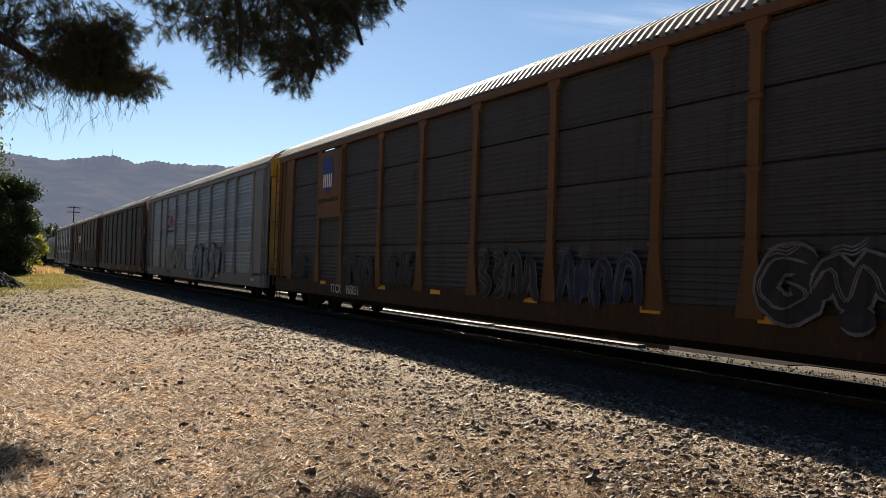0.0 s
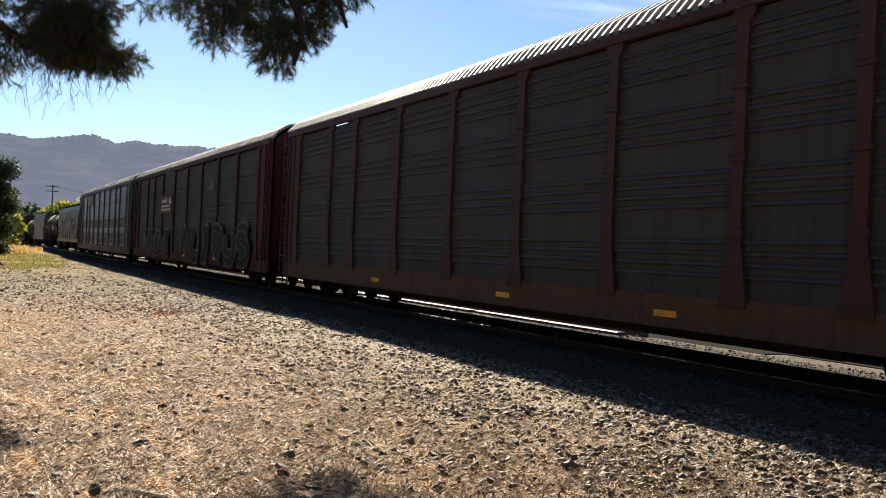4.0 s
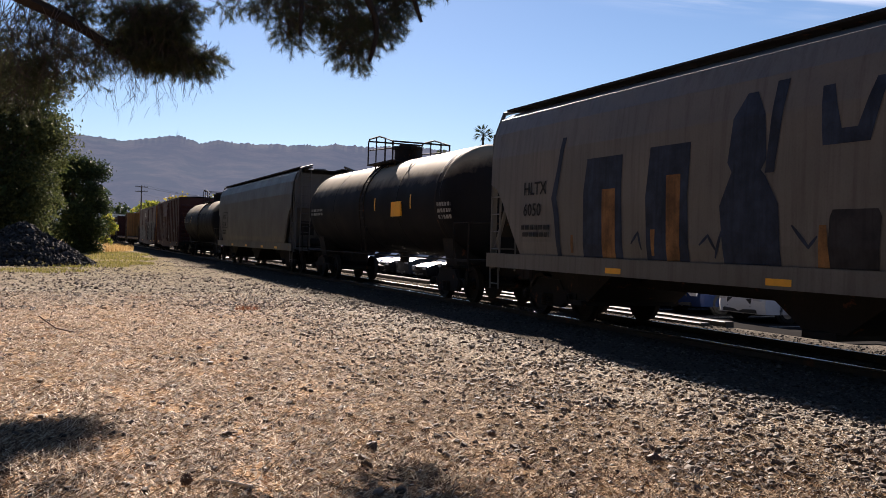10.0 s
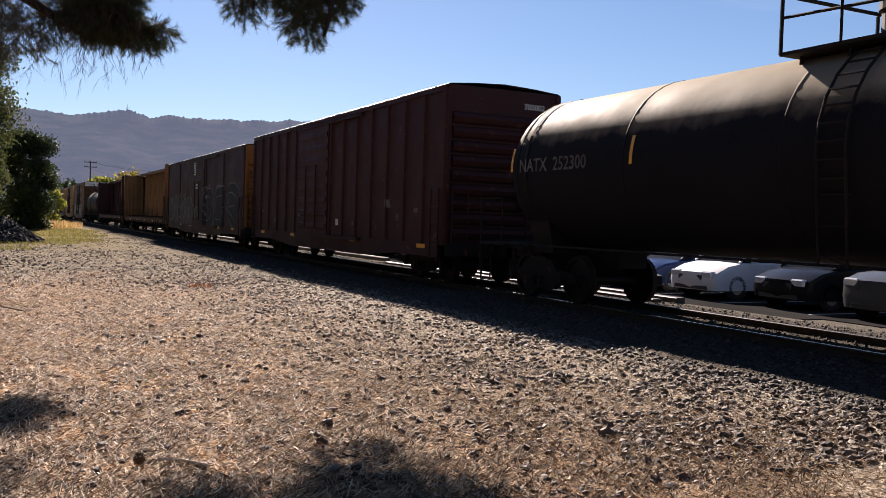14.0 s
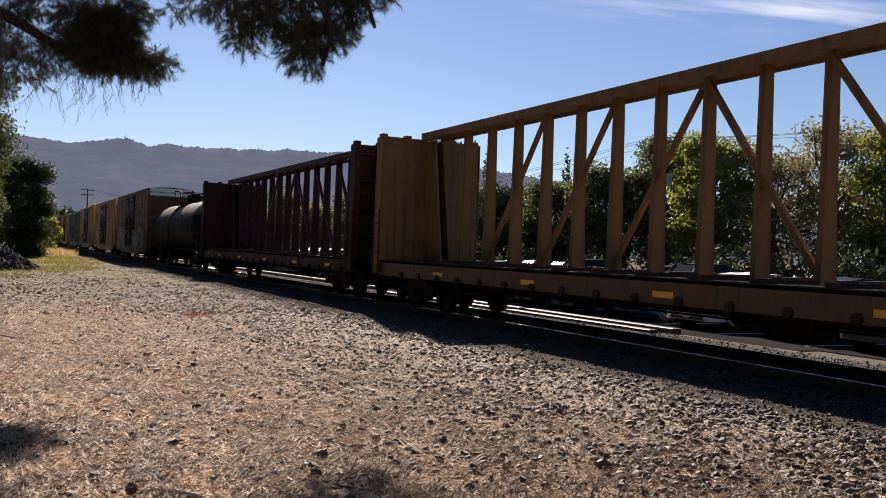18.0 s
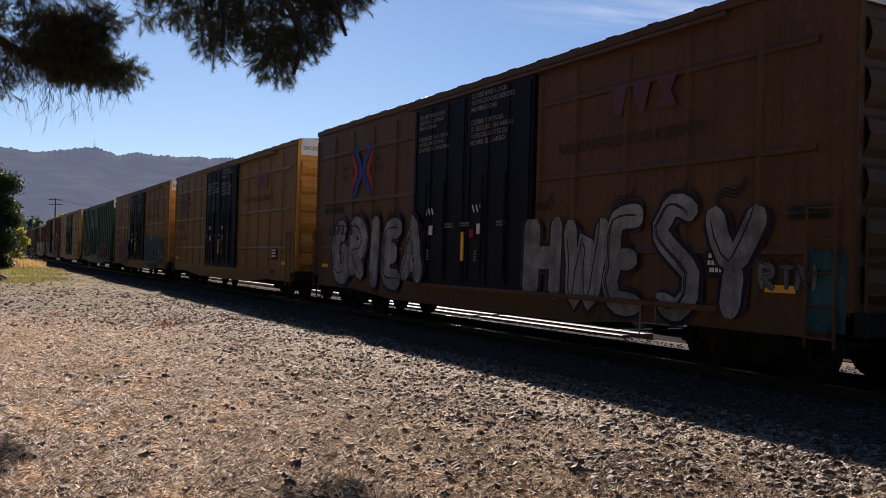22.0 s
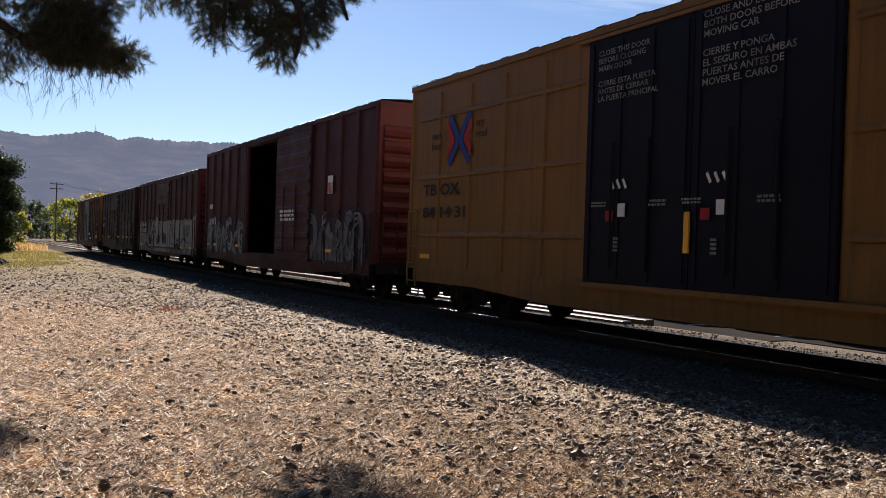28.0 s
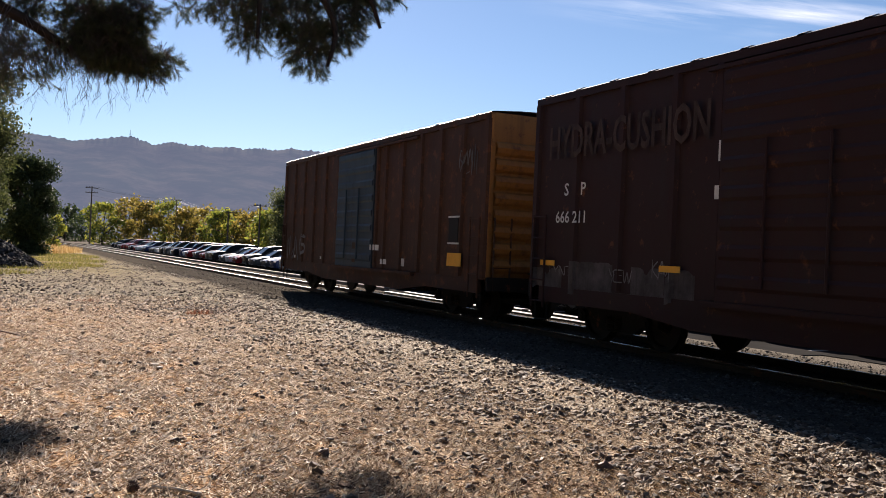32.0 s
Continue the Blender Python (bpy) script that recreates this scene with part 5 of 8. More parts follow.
# strokes of the sprayed letters in the same cell
LETTERS = {
    "A": [[(0.02, 0.0), (0.25, 0.55), (0.5, 1.05), (0.75, 0.55), (1.0, 0.0)], [(0.25, 0.35), (0.75, 0.35)]],
    "E": [[(0.9, 1.0), (0.2, 0.95), (0.12, 0.5), (0.15, 0.05), (0.95, 0.0)], [(0.15, 0.5), (0.75, 0.52)]],
    "G": [[(0.9, 0.85), (0.5, 1.02), (0.1, 0.6), (0.25, 0.05), (0.85, 0.08), (0.85, 0.45), (0.55, 0.45)]],
    "H": [[(0.12, 0.0), (0.15, 1.0)], [(0.85, 0.0), (0.88, 1.0)], [(0.15, 0.5), (0.85, 0.5)]],
    "I": [[(0.5, 0.0), (0.5, 1.0)], [(0.25, 1.0), (0.75, 1.0)], [(0.25, 0.0), (0.75, 0.0)]],
    "K": [[(0.15, 0.0), (0.15, 1.0)], [(0.9, 1.0), (0.2, 0.5), (1.0, -0.02)]],
    "L": [[(0.2, 1.0), (0.15, 0.05), (0.95, 0.0)]],
    "M": [[(0.02, 0.0), (0.1, 1.0), (0.5, 0.35), (0.9, 1.0), (0.98, 0.0)]],
    "N": [[(0.1, 0.0), (0.12, 1.0), (0.85, 0.05), (0.88, 1.0)]],
    "O": [[(0.5, 1.0), (0.1, 0.75), (0.1, 0.25), (0.5, 0.0), (0.9, 0.25), (0.9, 0.75), (0.5, 1.0)]],
    "R": [[(0.15, 0.0), (0.15, 1.0), (0.8, 0.95), (0.85, 0.6), (0.25, 0.5), (0.95, -0.02)]],
    "S": [[(0.9, 0.9), (0.4, 1.02), (0.12, 0.72), (0.85, 0.35), (0.6, 0.0), (0.08, 0.1)]],
    "T": [[(0.0, 1.0), (1.0, 1.0)], [(0.5, 1.0), (0.5, 0.0)]],
    "U": [[(0.12, 1.0), (0.15, 0.2), (0.5, 0.0), (0.85, 0.2), (0.9, 1.0)]],
    "W": [[(0.0, 1.0), (0.25, 0.0), (0.5, 0.75), (0.75, 0.0), (1.0, 1.0)]],
    "X": [[(0.05, 0.0), (0.95, 1.0)], [(0.05, 1.0), (0.95, 0.0)]],
    "Y": [[(0.05, 1.05), (0.5, 0.5), (0.95, 1.05)], [(0.5, 0.5), (0.42, -0.05)]],
}


def rounded(pts):
    """The bends drawn as one smooth line."""
    if len(pts) < 3:
        return pts
    p = [pts[0]] + list(pts) + [pts[-1]]
    out = []
    for i in range(1, len(p) - 2):
        for k in range(4):
            t = k / 4
            out.append(tuple(0.5 * (2 * p[i][j] + (p[i + 1][j] - p[i - 1][j]) * t + (2 * p[i - 1][j] - 5 * p[i][j] + 4 * p[i + 1][j] - p[i + 2][j]) * t * t
                                    + (3 * p[i][j] - p[i - 1][j] - 3 * p[i + 1][j] + p[i + 2][j]) * t ** 3) for j in (0, 1)))
    return out + [pts[-1]]


def ribbon(s, pts, r, lift, surf):
    """A stroke of the spray can, laid on the flank."""
    dense = []
    for (a, b), (c, d) in zip(pts, pts[1:]):
        k = max(1, int(math.hypot(c - a, d - b) / 0.09))
        dense += [(a + (c - a) * i / k, b + (d - b) * i / k) for i in range(k)]
    dense.append(pts[-1])
    rows = []
    for i, (a, b) in enumerate(dense):
        p, q = dense[max(0, i - 1)], dense[min(len(dense) - 1, i + 1)]
        dx, dz = q[0] - p[0], q[1] - p[1]
        k = math.hypot(dx, dz) or 1
        end = 0.45 if i in (0, len(dense) - 1) else (0.85 if i in (1, len(dense) - 2) else 1.0)
        row = []
        for u in (-1, -0.5, 0, 0.5, 1):
            yy, zz = a - dz / k * r * u * end, b + dx / k * r * u * end
            row.append((surf(yy, zz) - lift - 0.0001 * i, yy, zz))
        rows.append(row)
    s.grid(rows)


def sprayed_lines(wagon, lines, r, surf, m):
    for pts in lines:
        s = Shape()
        ribbon(s, rounded(pts) if len(pts) > 3 else pts, r, 0.006, surf)
        part("graffiti_stroke", s, m, wagon)


def spray(wagon, y0, y1, z0, z1, surf, fill, edge, seed, cells=5, glow=None, fat=0.15, drips=True, word=""):
    """Sprayed shapes on a flank, from y0 (rear side) to y1 (front side); they follow the ribs by surf(y, z)."""
    rnd = random.Random(seed)
    cells = len(word) or cells
    w, h = (y0 - y1) / cells, z1 - z0
    for c in range(cells):
        glyph = LETTERS[word[c]] if word else STROKES[(c * 3 + seed) % 8] if rnd.random() < 0.6 else rnd.choice(STROKES)
        sx, sz, tilt = rnd.uniform(0.95, 1.25), rnd.uniform(0.82, 1.0), rnd.uniform(-0.12, 0.12)
        if word:
            sx, sz = 0.78 + 0.1 * rnd.random(), rnd.uniform(0.9, 1.0)
        base = rnd.uniform(0, 0.1) * h
        lay, thin = {"cloud": Shape(), "edge": Shape(), "fill": Shape()}, []
        up = 0.005 * c
        for line in glyph:
            r = fat * 1.1 * min(w, h) * rnd.uniform(0.9, 1.15)
            low, tall = (z0 + r, (h - 2 * r) * sz) if word else (z0 + base, sz * h * 0.94)
            pts = [(y0 - (c + (u - 0.5) * sx + 0.5 + tilt * v + rnd.uniform(-0.03, 0.03)) * w, low + v * tall) for u, v in rounded(line)]
            ribbon(lay["edge"], pts, r + min(0.05, 0.35 * r), 0.004 + up, surf)
            ribbon(lay["fill"], pts, r, 0.007 + up, surf)
            # thin contour lines inside the letter
            thin.append(([(a + r * 0.5, b + r * 0.1) for a, b in pts[1:]], min(0.014, r * 0.12), 0.012 + up))
            if rnd.random() < 0.6:
                thin.append(([(a + r * 0.72, b + r * 0.05) for a, b in pts[:-1]], min(0.01, r * 0.1), 0.012 + up))
            if glow:
                ribbon(lay["cloud"], pts, r * (1.25 if word else 1.7) + 0.04, 0.002 + 0.0003 * c, surf)
            if drips and rnd.random() < 0.5:
                a, b = pts[-1]
                ribbon(lay["fill"], [(a, b), (a + 0.01, b - rnd.uniform(0.1, 0.3) * h)], r * 0.13, 0.006 + up, surf)
        if rnd.random() < 0.6:
            for k in range(3):
                a, b = y0 - (c + 0.45) * w, z1 + (0.03 + 0.05 * k) * min(1.0, h)
                thin.append((rounded([(a + 0.3 * w, b - 0.1 * h), (a + 0.12 * w, b - 0.04 * h), (a - 0.05 * w, b - 0.06 * h), (a - 0.25 * w, b + 0.05 * h)]), 0.012, 0.012))
        top = part("graffiti_letter", lay["edge"], edge, wagon)
        if c == 0:
            top["label"] = "sprayed graffiti letter with a thin outline"
        part("graffiti_fill", lay["fill"], fill, top)
        for pts, r, lift in thin:
            s = Shape()
            ribbon(s, pts, r, lift, surf)
            part("graffiti_line", s, edge, top)
        if glow:
            part("graffiti_cloud", lay["cloud"], glow, top)


def scrawl(wagon, y0, y1, z0, z1, surf, m, seed):
    """A thin sprayed tag of a few joined strokes."""
    rr = random.Random(seed)
    n = max(3, int((y0 - y1) / 0.17))
    w, h = (y0 - y1) / n, z1 - z0
    s = Shape()
    for c in range(n):
        for line in LETTERS[rr.choice("AEGHKMNRSTUWY")]:
            pts = [(y0 - (c + u * rr.uniform(0.9, 1.15)) * w, z0 + h * (v * rr.uniform(0.8, 1.0) + 0.15 * math.sin(c + seed))) for u, v in line]
            ribbon(s, rounded(pts), 0.012, 0.005 + 0.001 * c, surf)
    part("tag", s, m, wagon)


def smear(wagon, y0, y1, z0, z1, surf, m, seed, lift=0.003):
    """A worn sprayed field with ragged edges."""
    n = max(8, int(abs(y0 - y1) / 0.05))
    rows = []
    for k in range(n + 1):
        y = y0 + (y1 - y0) * k / n
        a = z0 + 0.5 * (z1 - z0) * max(0.0, noise.noise((k * 0.23, seed, 1)))
        b = z1 - 0.6 * (z1 - z0) * max(0.0, noise.noise((k * 0.19, seed, 5)) + 0.2 * noise.noise((k * 0.9, seed, 3)))
        rows.append([(surf(y, z) - lift, y, z) for z in np.linspace(a, b, 4)])
    part("spray_field", Shape().grid(rows), m, wagon)


SPRAY_WHITE = sprayed("sprayed_white", (0.24, 0.24, 0.24))
SPRAY_SILVER = sprayed("sprayed_blue_grey", (0.22, 0.25, 0.28))
SPRAY_GREY = sprayed("sprayed_silver", (0.16, 0.16, 0.165))
SPRAY_BLACK = sprayed("sprayed_black", (0.015, 0.015, 0.018))
SPRAY_TEAL = sprayed("sprayed_teal", (0.028, 0.095, 0.115))
SPRAY_BLUE = sprayed("sprayed_blue", (0.022, 0.036, 0.075))
SPRAY_PURPLE = sprayed("sprayed_purple", (0.05, 0.033, 0.075))
SPRAY_PINK = sprayed("sprayed_pink", (0.22, 0.1, 0.12))
SPRAY_ORANGE = sprayed("sprayed_orange", (0.2, 0.06, 0.02))
SPRAY_DARK = sprayed("sprayed_dark_grey", (0.03, 0.03, 0.034))


# -- covered car carriers --
RIB = ((-0.04, 0.0), (-0.036, 0.034), (-0.028, 0.04), (0.014, 0.025), (0.032, 0.0))


def flank_panel(length, ribs, mat):
    """One bay of side sheeting: groups of four bold ribs, or fine flutes parted by open seams."""
    zb, zt = 1.06, 5.03
    rows = [(zb, 0.0)]
    if ribs:
        for top in (1.86, 2.85, 3.84, 4.83):
            for k in range(3, -1, -1):
                z = top - 0.158 * k
                rows += [(z + q, d) for q, d in RIB]
    else:
        z = zb
        for seam in (1.07, 2.07, 3.06, 4.09, 5.2):
            while z < seam - 0.14 and z < zt - 0.12:
                rows += [(z + 0.02, 0.0), (z + 0.04, 0.018), (z + 0.075, 0.018), (z + 0.095, 0.0)]
                z += 0.11
            if zb < seam - 0.02 and seam < zt:
                rows += [(seam - 0.02, 0.012), (seam - 0.018, -0.05), (seam + 0.018, -0.05), (seam + 0.02, 0.012)]
                z = seam + 0.03
    rows.append((zt, 0.0))
    s = Shape().grid([[(-dx, y, zz) for y in (0.0, length)] for zz, dx in rows])
    s.grid([[(0.06, y, zz) for y in (length, 0.0)] for zz in (zb, zt)])
    return s.mesh("side_panel", mat)


def autorack(label, front, rear, post_c, panel_m, sill_m, end_m, posts, ribs=False, stripes=False, door_m=None):
    """posts: places of the side posts along the wagon; the first and last close the end panels."""
    w, L = wagon("autorack_wagon", label, front, rear)
    post_m = post_c
    ys = posts
    panels = {}
    for k, (a, b) in enumerate(zip(ys, ys[1:])):
        key = round(b - a, 2)
        if key not in panels:
            panels[key] = flank_panel(b - a, ribs, panel_m)
        for sx in (-1, 1):
            p = part("side_panel", panels[key], parent=w, at=(sx * (HALF - 0.05), a if sx < 0 else b, 0))
            if sx > 0:
                p.rotation_euler = (0, 0, math.pi)
    post = Shape()
    post.prism([(-0.24, 0.95), (0.24, 0.95), (0.24, 1.06), (0.13, 1.75), (0.1, 2.0), (0.1, 4.86), (0.2, 4.96), (0.2, 5.06), (-0.2, 5.06), (-0.2, 4.96), (-0.1, 4.86), (-0.1, 2.0), (-0.13, 1.75), (-0.24, 1.06)], "x", -0.05, 0.03)
    pm = post.mesh("side_post", post_m)
    cm = Shape().slab(-0.08, -0.045, -0.15, 0.15, 0.0, 0.075, 0.012).mesh("post_clamp", post_m)
    for y in ys:
        for sx in (-1, 1):
            po = part("side_post", pm, parent=w, at=(sx * (HALF - 0.02), y, 0))
            po.rotation_euler = (0, 0, 0 if sx < 0 else math.pi)
            for z in (1.95, 2.95, 3.95) if sx < 0 else ():
                part("post_clamp", cm, parent=po, at=(0, 0, z))
    rail = Shape()
    for sx in (-1, 1):
        rail.box(sx * HALF - 0.06, sx * HALF + 0.06, 0.25, L - 0.25, 5.06, 5.2)
    part("roof_rail", rail, post_m, w)
    # roof of transverse corrugations over an arch
    arch = [(-1.54, 5.2), (-1.33, 5.46), (-1.0, 5.68), (-0.55, 5.81), (0, 5.86), (0.55, 5.81), (1.0, 5.68), (1.33, 5.46), (1.54, 5.2)]
    s = Shape()
    rows, y = [], 0.15
    while y < L - 0.1:
        for dy, k in ((0, 0.0), (0.015, 0.07), (0.085, 0.07), (0.1, 0.0)):
            rows.append([(x * (1 + k / 1.6), y + dy, z + k * 0.9) for x, z in arch])
        y += 0.22
    rows.append([(x, L - 0.1, z) for x, z in arch])
    s.grid(rows)
    part("roof", s, ROOF_GALV, w, "corrugated galvanised roof")
    # flat car: sill, deck and centre sill
    part("side_sill", Shape().box(-HALF, -HALF + 0.14, 0.1, L - 0.1, 0.56, 1.06).box(HALF - 0.14, HALF, 0.1, L - 0.1, 0.56, 1.06), sill_m, w)
    for sx in (-1.25, 1.25):
        part("side_bearer", Shape().box(sx - 0.12, sx + 0.12, 4.6, L - 4.6, 0.42, 0.6), STEEL_DARK, w)
    part("deck", Shape().box(-HALF + 0.14, HALF - 0.14, 0.1, L - 0.1, 0.95, 1.04).box(-0.35, 0.35, 0.1, L - 0.1, 0.6, 0.95), STEEL_DARK, w)
    part("upper_deck", Shape().box(-HALF + 0.16, HALF - 0.16, 0.4, L - 0.4, 3.0, 3.08), STEEL_DARK, w)
    for y, d in ((0.0, 1), (L, -1)):
        # end side panel with its fluted door track, ladder and curved end doors
        for sx in (-1, 1):
            part("end_side_panel", Shape().box(*sorted((sx * (HALF - 0.04), sx * HALF)), *sorted((y + d * 0.12, ys[0] - 0.1 if d > 0 else ys[-1] + 0.1)), 1.0, 5.1), end_m, w)
            part("door_track", Shape().box(*sorted((sx * HALF, sx * (HALF + 0.04))), *sorted((y + d * 0.45, y + d * 0.53)), 1.0, 5.1), end_m, w)
            part("door_guide", Shape().box(*sorted((sx * HALF, sx * (HALF + 0.03))), *sorted((y + d * 0.8, y + d * 0.9)), 1.0, 5.1), end_m, w)
            ladder(w, sx * (HALF + 0.08), y + d * 0.25, 0.7, 5.05, end_m)
            rows = []
            for i in range(13):
                t = i / 12
                x = sx * (HALF - 0.1) * (1 - t)
                yy = y + d * (0.16 - 0.12 * math.sin(t * math.pi / 2)) + (0.03 * d if i % 2 else 0)
                rows.append([(x, yy, z) for z in (1.05, 5.66 - 0.45 * (1 - t) ** 3)])
            part("end_door", Shape().grid(rows), door_m or end_m, w)
        bar = Shape()
        for z in (1.25, 3.0, 4.9):
            bar.box(-HALF + 0.1, HALF - 0.1, y - 0.03, y + 0.03, z, z + 0.06)
        part("door_bars", bar, end_m, w)
        part("end_step", Shape().tube([(-HALF, y + d * 0.2, 0.62), (-HALF, y + d * 0.2, 0.3), (-HALF, y + d * 0.65, 0.3), (-HALF, y + d * 0.65, 0.62)], 0.02), STEEL_DARK, w)
    add_bogie(w, 3.1)
    add_bogie(w, L - 3.1)
    couplers(w, L)
    brake_gear(w, L)
    if stripes:
        st = Shape()
        for a, b in zip(ys, ys[1:]):
            for z in [top - 0.158 * k for top in (1.86, 2.85) for k in range(4)] + [1.24]:
                prof = ((-0.07, 0.0),) + RIB + ((0.062, 0.0),) if z > 1.3 else ((-0.05, 0.0), (0.05, 0.0))
                st.grid([[(-HALF + 0.047 - d, y, z + q) for y in (a + 0.1, b - 0.1)] for q, d in prof])
        part("red_stripes", st, STRIPE_RED, w, "dark red stripes along the flank")
    return w, L, ys


def end_cap(w, m, label):
    """The painted arch that closes the roof's front end."""
    arch = [(-1.5, 4.7), (1.5, 4.7), (1.54, 5.22), (1.33, 5.48), (1.0, 5.7), (0.55, 5.83), (0, 5.88), (-0.55, 5.83), (-1.0, 5.7), (-1.33, 5.48), (-1.54, 5.22)]
    part("end_cap", Shape().prism(arch, "y", -0.06, 0.12), m, w, label)


SILL_GRIME = paint("grimy_sill", (0.06, 0.035, 0.018), 0.75, 0, 0.6, 0.4)
ROOF_GALV = paint("galvanised_roof", (0.27, 0.268, 0.265), 0.6, 0.0, 0.3)
GALV = paint("galvanised_panel", (0.3, 0.345, 0.4), 0.4, 0.65, 0.3)
GALV_GREY = paint("grey_galvanised_panel", (0.2, 0.245, 0.305), 0.36, 0.65, 0.35)
HEADER_WHITE = paint("white_end_band", (0.62, 0.61, 0.58), 0.5, 0, 0.15)
GALV_DULL = paint("dull_galvanised_panel", (0.054, 0.058, 0.064), 0.6, 0.2, 0.6)
GALV_BROWN = paint("brown_stained_panel", (0.056, 0.058, 0.062), 0.6, 0.2, 0.6)
AR_YELLOW = paint("faded_yellow_steel", (0.125, 0.064, 0.023), 0.55, 0, 0.5, 0.35)
AR_WHITE = paint("off_white_steel", (0.185, 0.19, 0.2), 0.5, 0, 0.35)
AR_BROWN = paint("dark_brown_steel", (0.06, 0.028, 0.026), 0.55, 0, 0.4)
AR_RED = paint("dark_red_steel", (0.05, 0.009, 0.01), 0.55, 0, 0.4)
AR_GREY = paint("grey_steel", (0.065, 0.07, 0.077), 0.5, 0, 0.4)
SIDE = lambda y, z: -HALF - 0.05
SIGN_RED = plain("crimson_sign_paint", (0.08, 0.009, 0.022), 0.5)
STRIPE_RED = plain("dull_red_stripe", (0.048, 0.008, 0.014), 0.6)
rnd = random.Random(5)

w, L, ys = autorack("car carrier wagon with dark galvanised panels and faded yellow posts", 2.1, 30.75, AR_YELLOW, GALV_DULL, SILL_GRIME, AR_YELLOW, [1.3, 3.8, 6.57, 8.52, 11.39, 14.3, 16.9, 19.4, 22.2, 24.2, 26.95])
part("sign_panel", Shape().box(-HALF - 0.07, -HALF - 0.04, 22.15, 24.2, 2.93, 4.95), AR_YELLOW, w, "yellow sign plate with a striped shield")
shield = Shape().prism([(22.87, 4.72), (23.1, 4.8), (23.3, 4.74), (23.5, 4.8), (23.73, 4.72), (23.76, 4.2), (23.68, 3.9), (23.3, 3.66), (22.92, 3.9), (22.84, 4.2)], "x", -HALF - 0.078, -HALF - 0.072)
part("shield", shield, BLUE_MARK, w)
st = Shape()
for k in range(5):
    st.box(-HALF - 0.082, -HALF - 0.079, 22.93 + k * 0.16, 23.02 + k * 0.16, 3.86, 4.26)
part("shield_stripes", st, WHITE_MARK, w)
lettering("slogan", "BUILDING AMERICA", 0.19, BLACK_MARK, w, (-HALF - 0.075, 24.1, 3.4))
lettering("wagon_number", "TTCX    965051", 0.36, WHITE_MARK, w, (-HALF - 0.004, 22.95, 0.68), label="white painted wagon number", squeeze=0.95)
yellow_marks(w, [6.2, 8.6, 23.6, 19.1, 16.0, 12.0], 0.9, -HALF)
TAG_FAINT = sprayed("sprayed_faint_grey", (0.1, 0.1, 0.105))
for k, (a, b, f, e) in enumerate([(26.6, 25.2, SPRAY_DARK, TAG_FAINT), (21.9, 19.6, SPRAY_DARK, TAG_FAINT), (18.6, 17.1, SPRAY_DARK, TAG_FAINT), (14.0, 11.7, SPRAY_DARK, TAG_FAINT),
                                  (11.1, 8.8, SPRAY_BLUE, TAG_FAINT), (6.4, 2.5, SPRAY_DARK, SPRAY_GREY)]):
    spray(w, a, b, 0.9, 1.85, SIDE, f, e, 30 + k, 4, None, 0.15)

w, L, ys = autorack("car carrier wagon with silver galvanised panels and white posts", 31.8, 58.84, AR_WHITE, GALV, AR_WHITE, AR_WHITE, [2.2, 4.95, 6.8, 9.65, 12.45, 15.25, 18.05, 20.7, 22.6, 25.4], ribs=True, door_m=paint("faded_yellow_end_door", (0.5, 0.33, 0.1), 0.5, 0, 0.3))
end_cap(w, paint("yellow_end_paint", (0.42, 0.24, 0.03), 0.5, 0, 0.2), "yellow painted upper end")
spray(w, 20.4, 15.6, 1.05, 2.25, SIDE, sprayed("sprayed_pale_grey", (0.4, 0.4, 0.4)), paint("sprayed_dark_green", (0.012, 0.035, 0.02), 0.5), 3, 5, None, 0.13, False, "IUNXEM")
spray(w, 12.8, 7.0, 0.75, 2.3, SIDE, SPRAY_SILVER, SPRAY_TEAL, 5, 5, SPRAY_TEAL, 0.2, False, "OIKSY")
xe = -HALF - 0.052
part("emblem", Shape().prism([(20.1, 3.32), (20.15, 3.42), (20.15, 3.9), (20.05, 4.0), (19.5, 3.97), (19.5, 3.83), (19.98, 3.85), (19.98, 3.46), (19.45, 3.42), (19.2, 3.95), (19.05, 3.95), (18.75, 3.5), (18.75, 3.92), (18.6, 3.92), (18.6, 3.28), (18.78, 3.26), (19.1, 3.7), (19.35, 3.28)], "x", xe - 0.006, xe), RED_MARK, w, "red angular bent-line emblem")
bars("owner_name", w, -HALF - 0.052, 20.2, 3.15, 2.0, 0.2, 1, BLACK_MARK, rnd)
lettering("owner_mark", "NKCR 9155", 0.27, BLACK_MARK, w, (-HALF - 0.003, 20.2, 0.74))
lettering("wagon_number", "9455", 0.16, BLACK_MARK, w, (-HALF - 0.003, L - 0.68, 2.4))
bars("owner_mark", w, -HALF - 0.001, L - 0.68, 2.8, 0.4, 0.15, 1, BLACK_MARK, rnd)
yellow_marks(w, [2.0, 8.0, 13.6, 25.6], 0.78, -HALF)

w, L, ys = autorack("car carrier wagon in dark brown with a white-topped end", 60.1, 85.62, AR_BROWN, GALV_BROWN, paint("worn_brown_sill", (0.1, 0.06, 0.035), 0.6, 0, 0.5, 0.6), AR_BROWN, [1.6, 4.3, 6.2, 8.9, 11.6, 14.3, 17.0, 19.7, 21.5, 24.2], ribs=True)
end_cap(w, paint("cream_end_paint", (0.42, 0.38, 0.31), 0.6, 0, 0.3), "cream painted upper end")
bars("data_block", w, -HALF - 0.001, 0.72, 3.5, 0.42, 0.35, 3, WHITE_MARK, rnd)
bars("data_block", w, -HALF - 0.001, 0.72, 2.35, 0.5, 0.1, 1, WHITE_MARK, rnd)
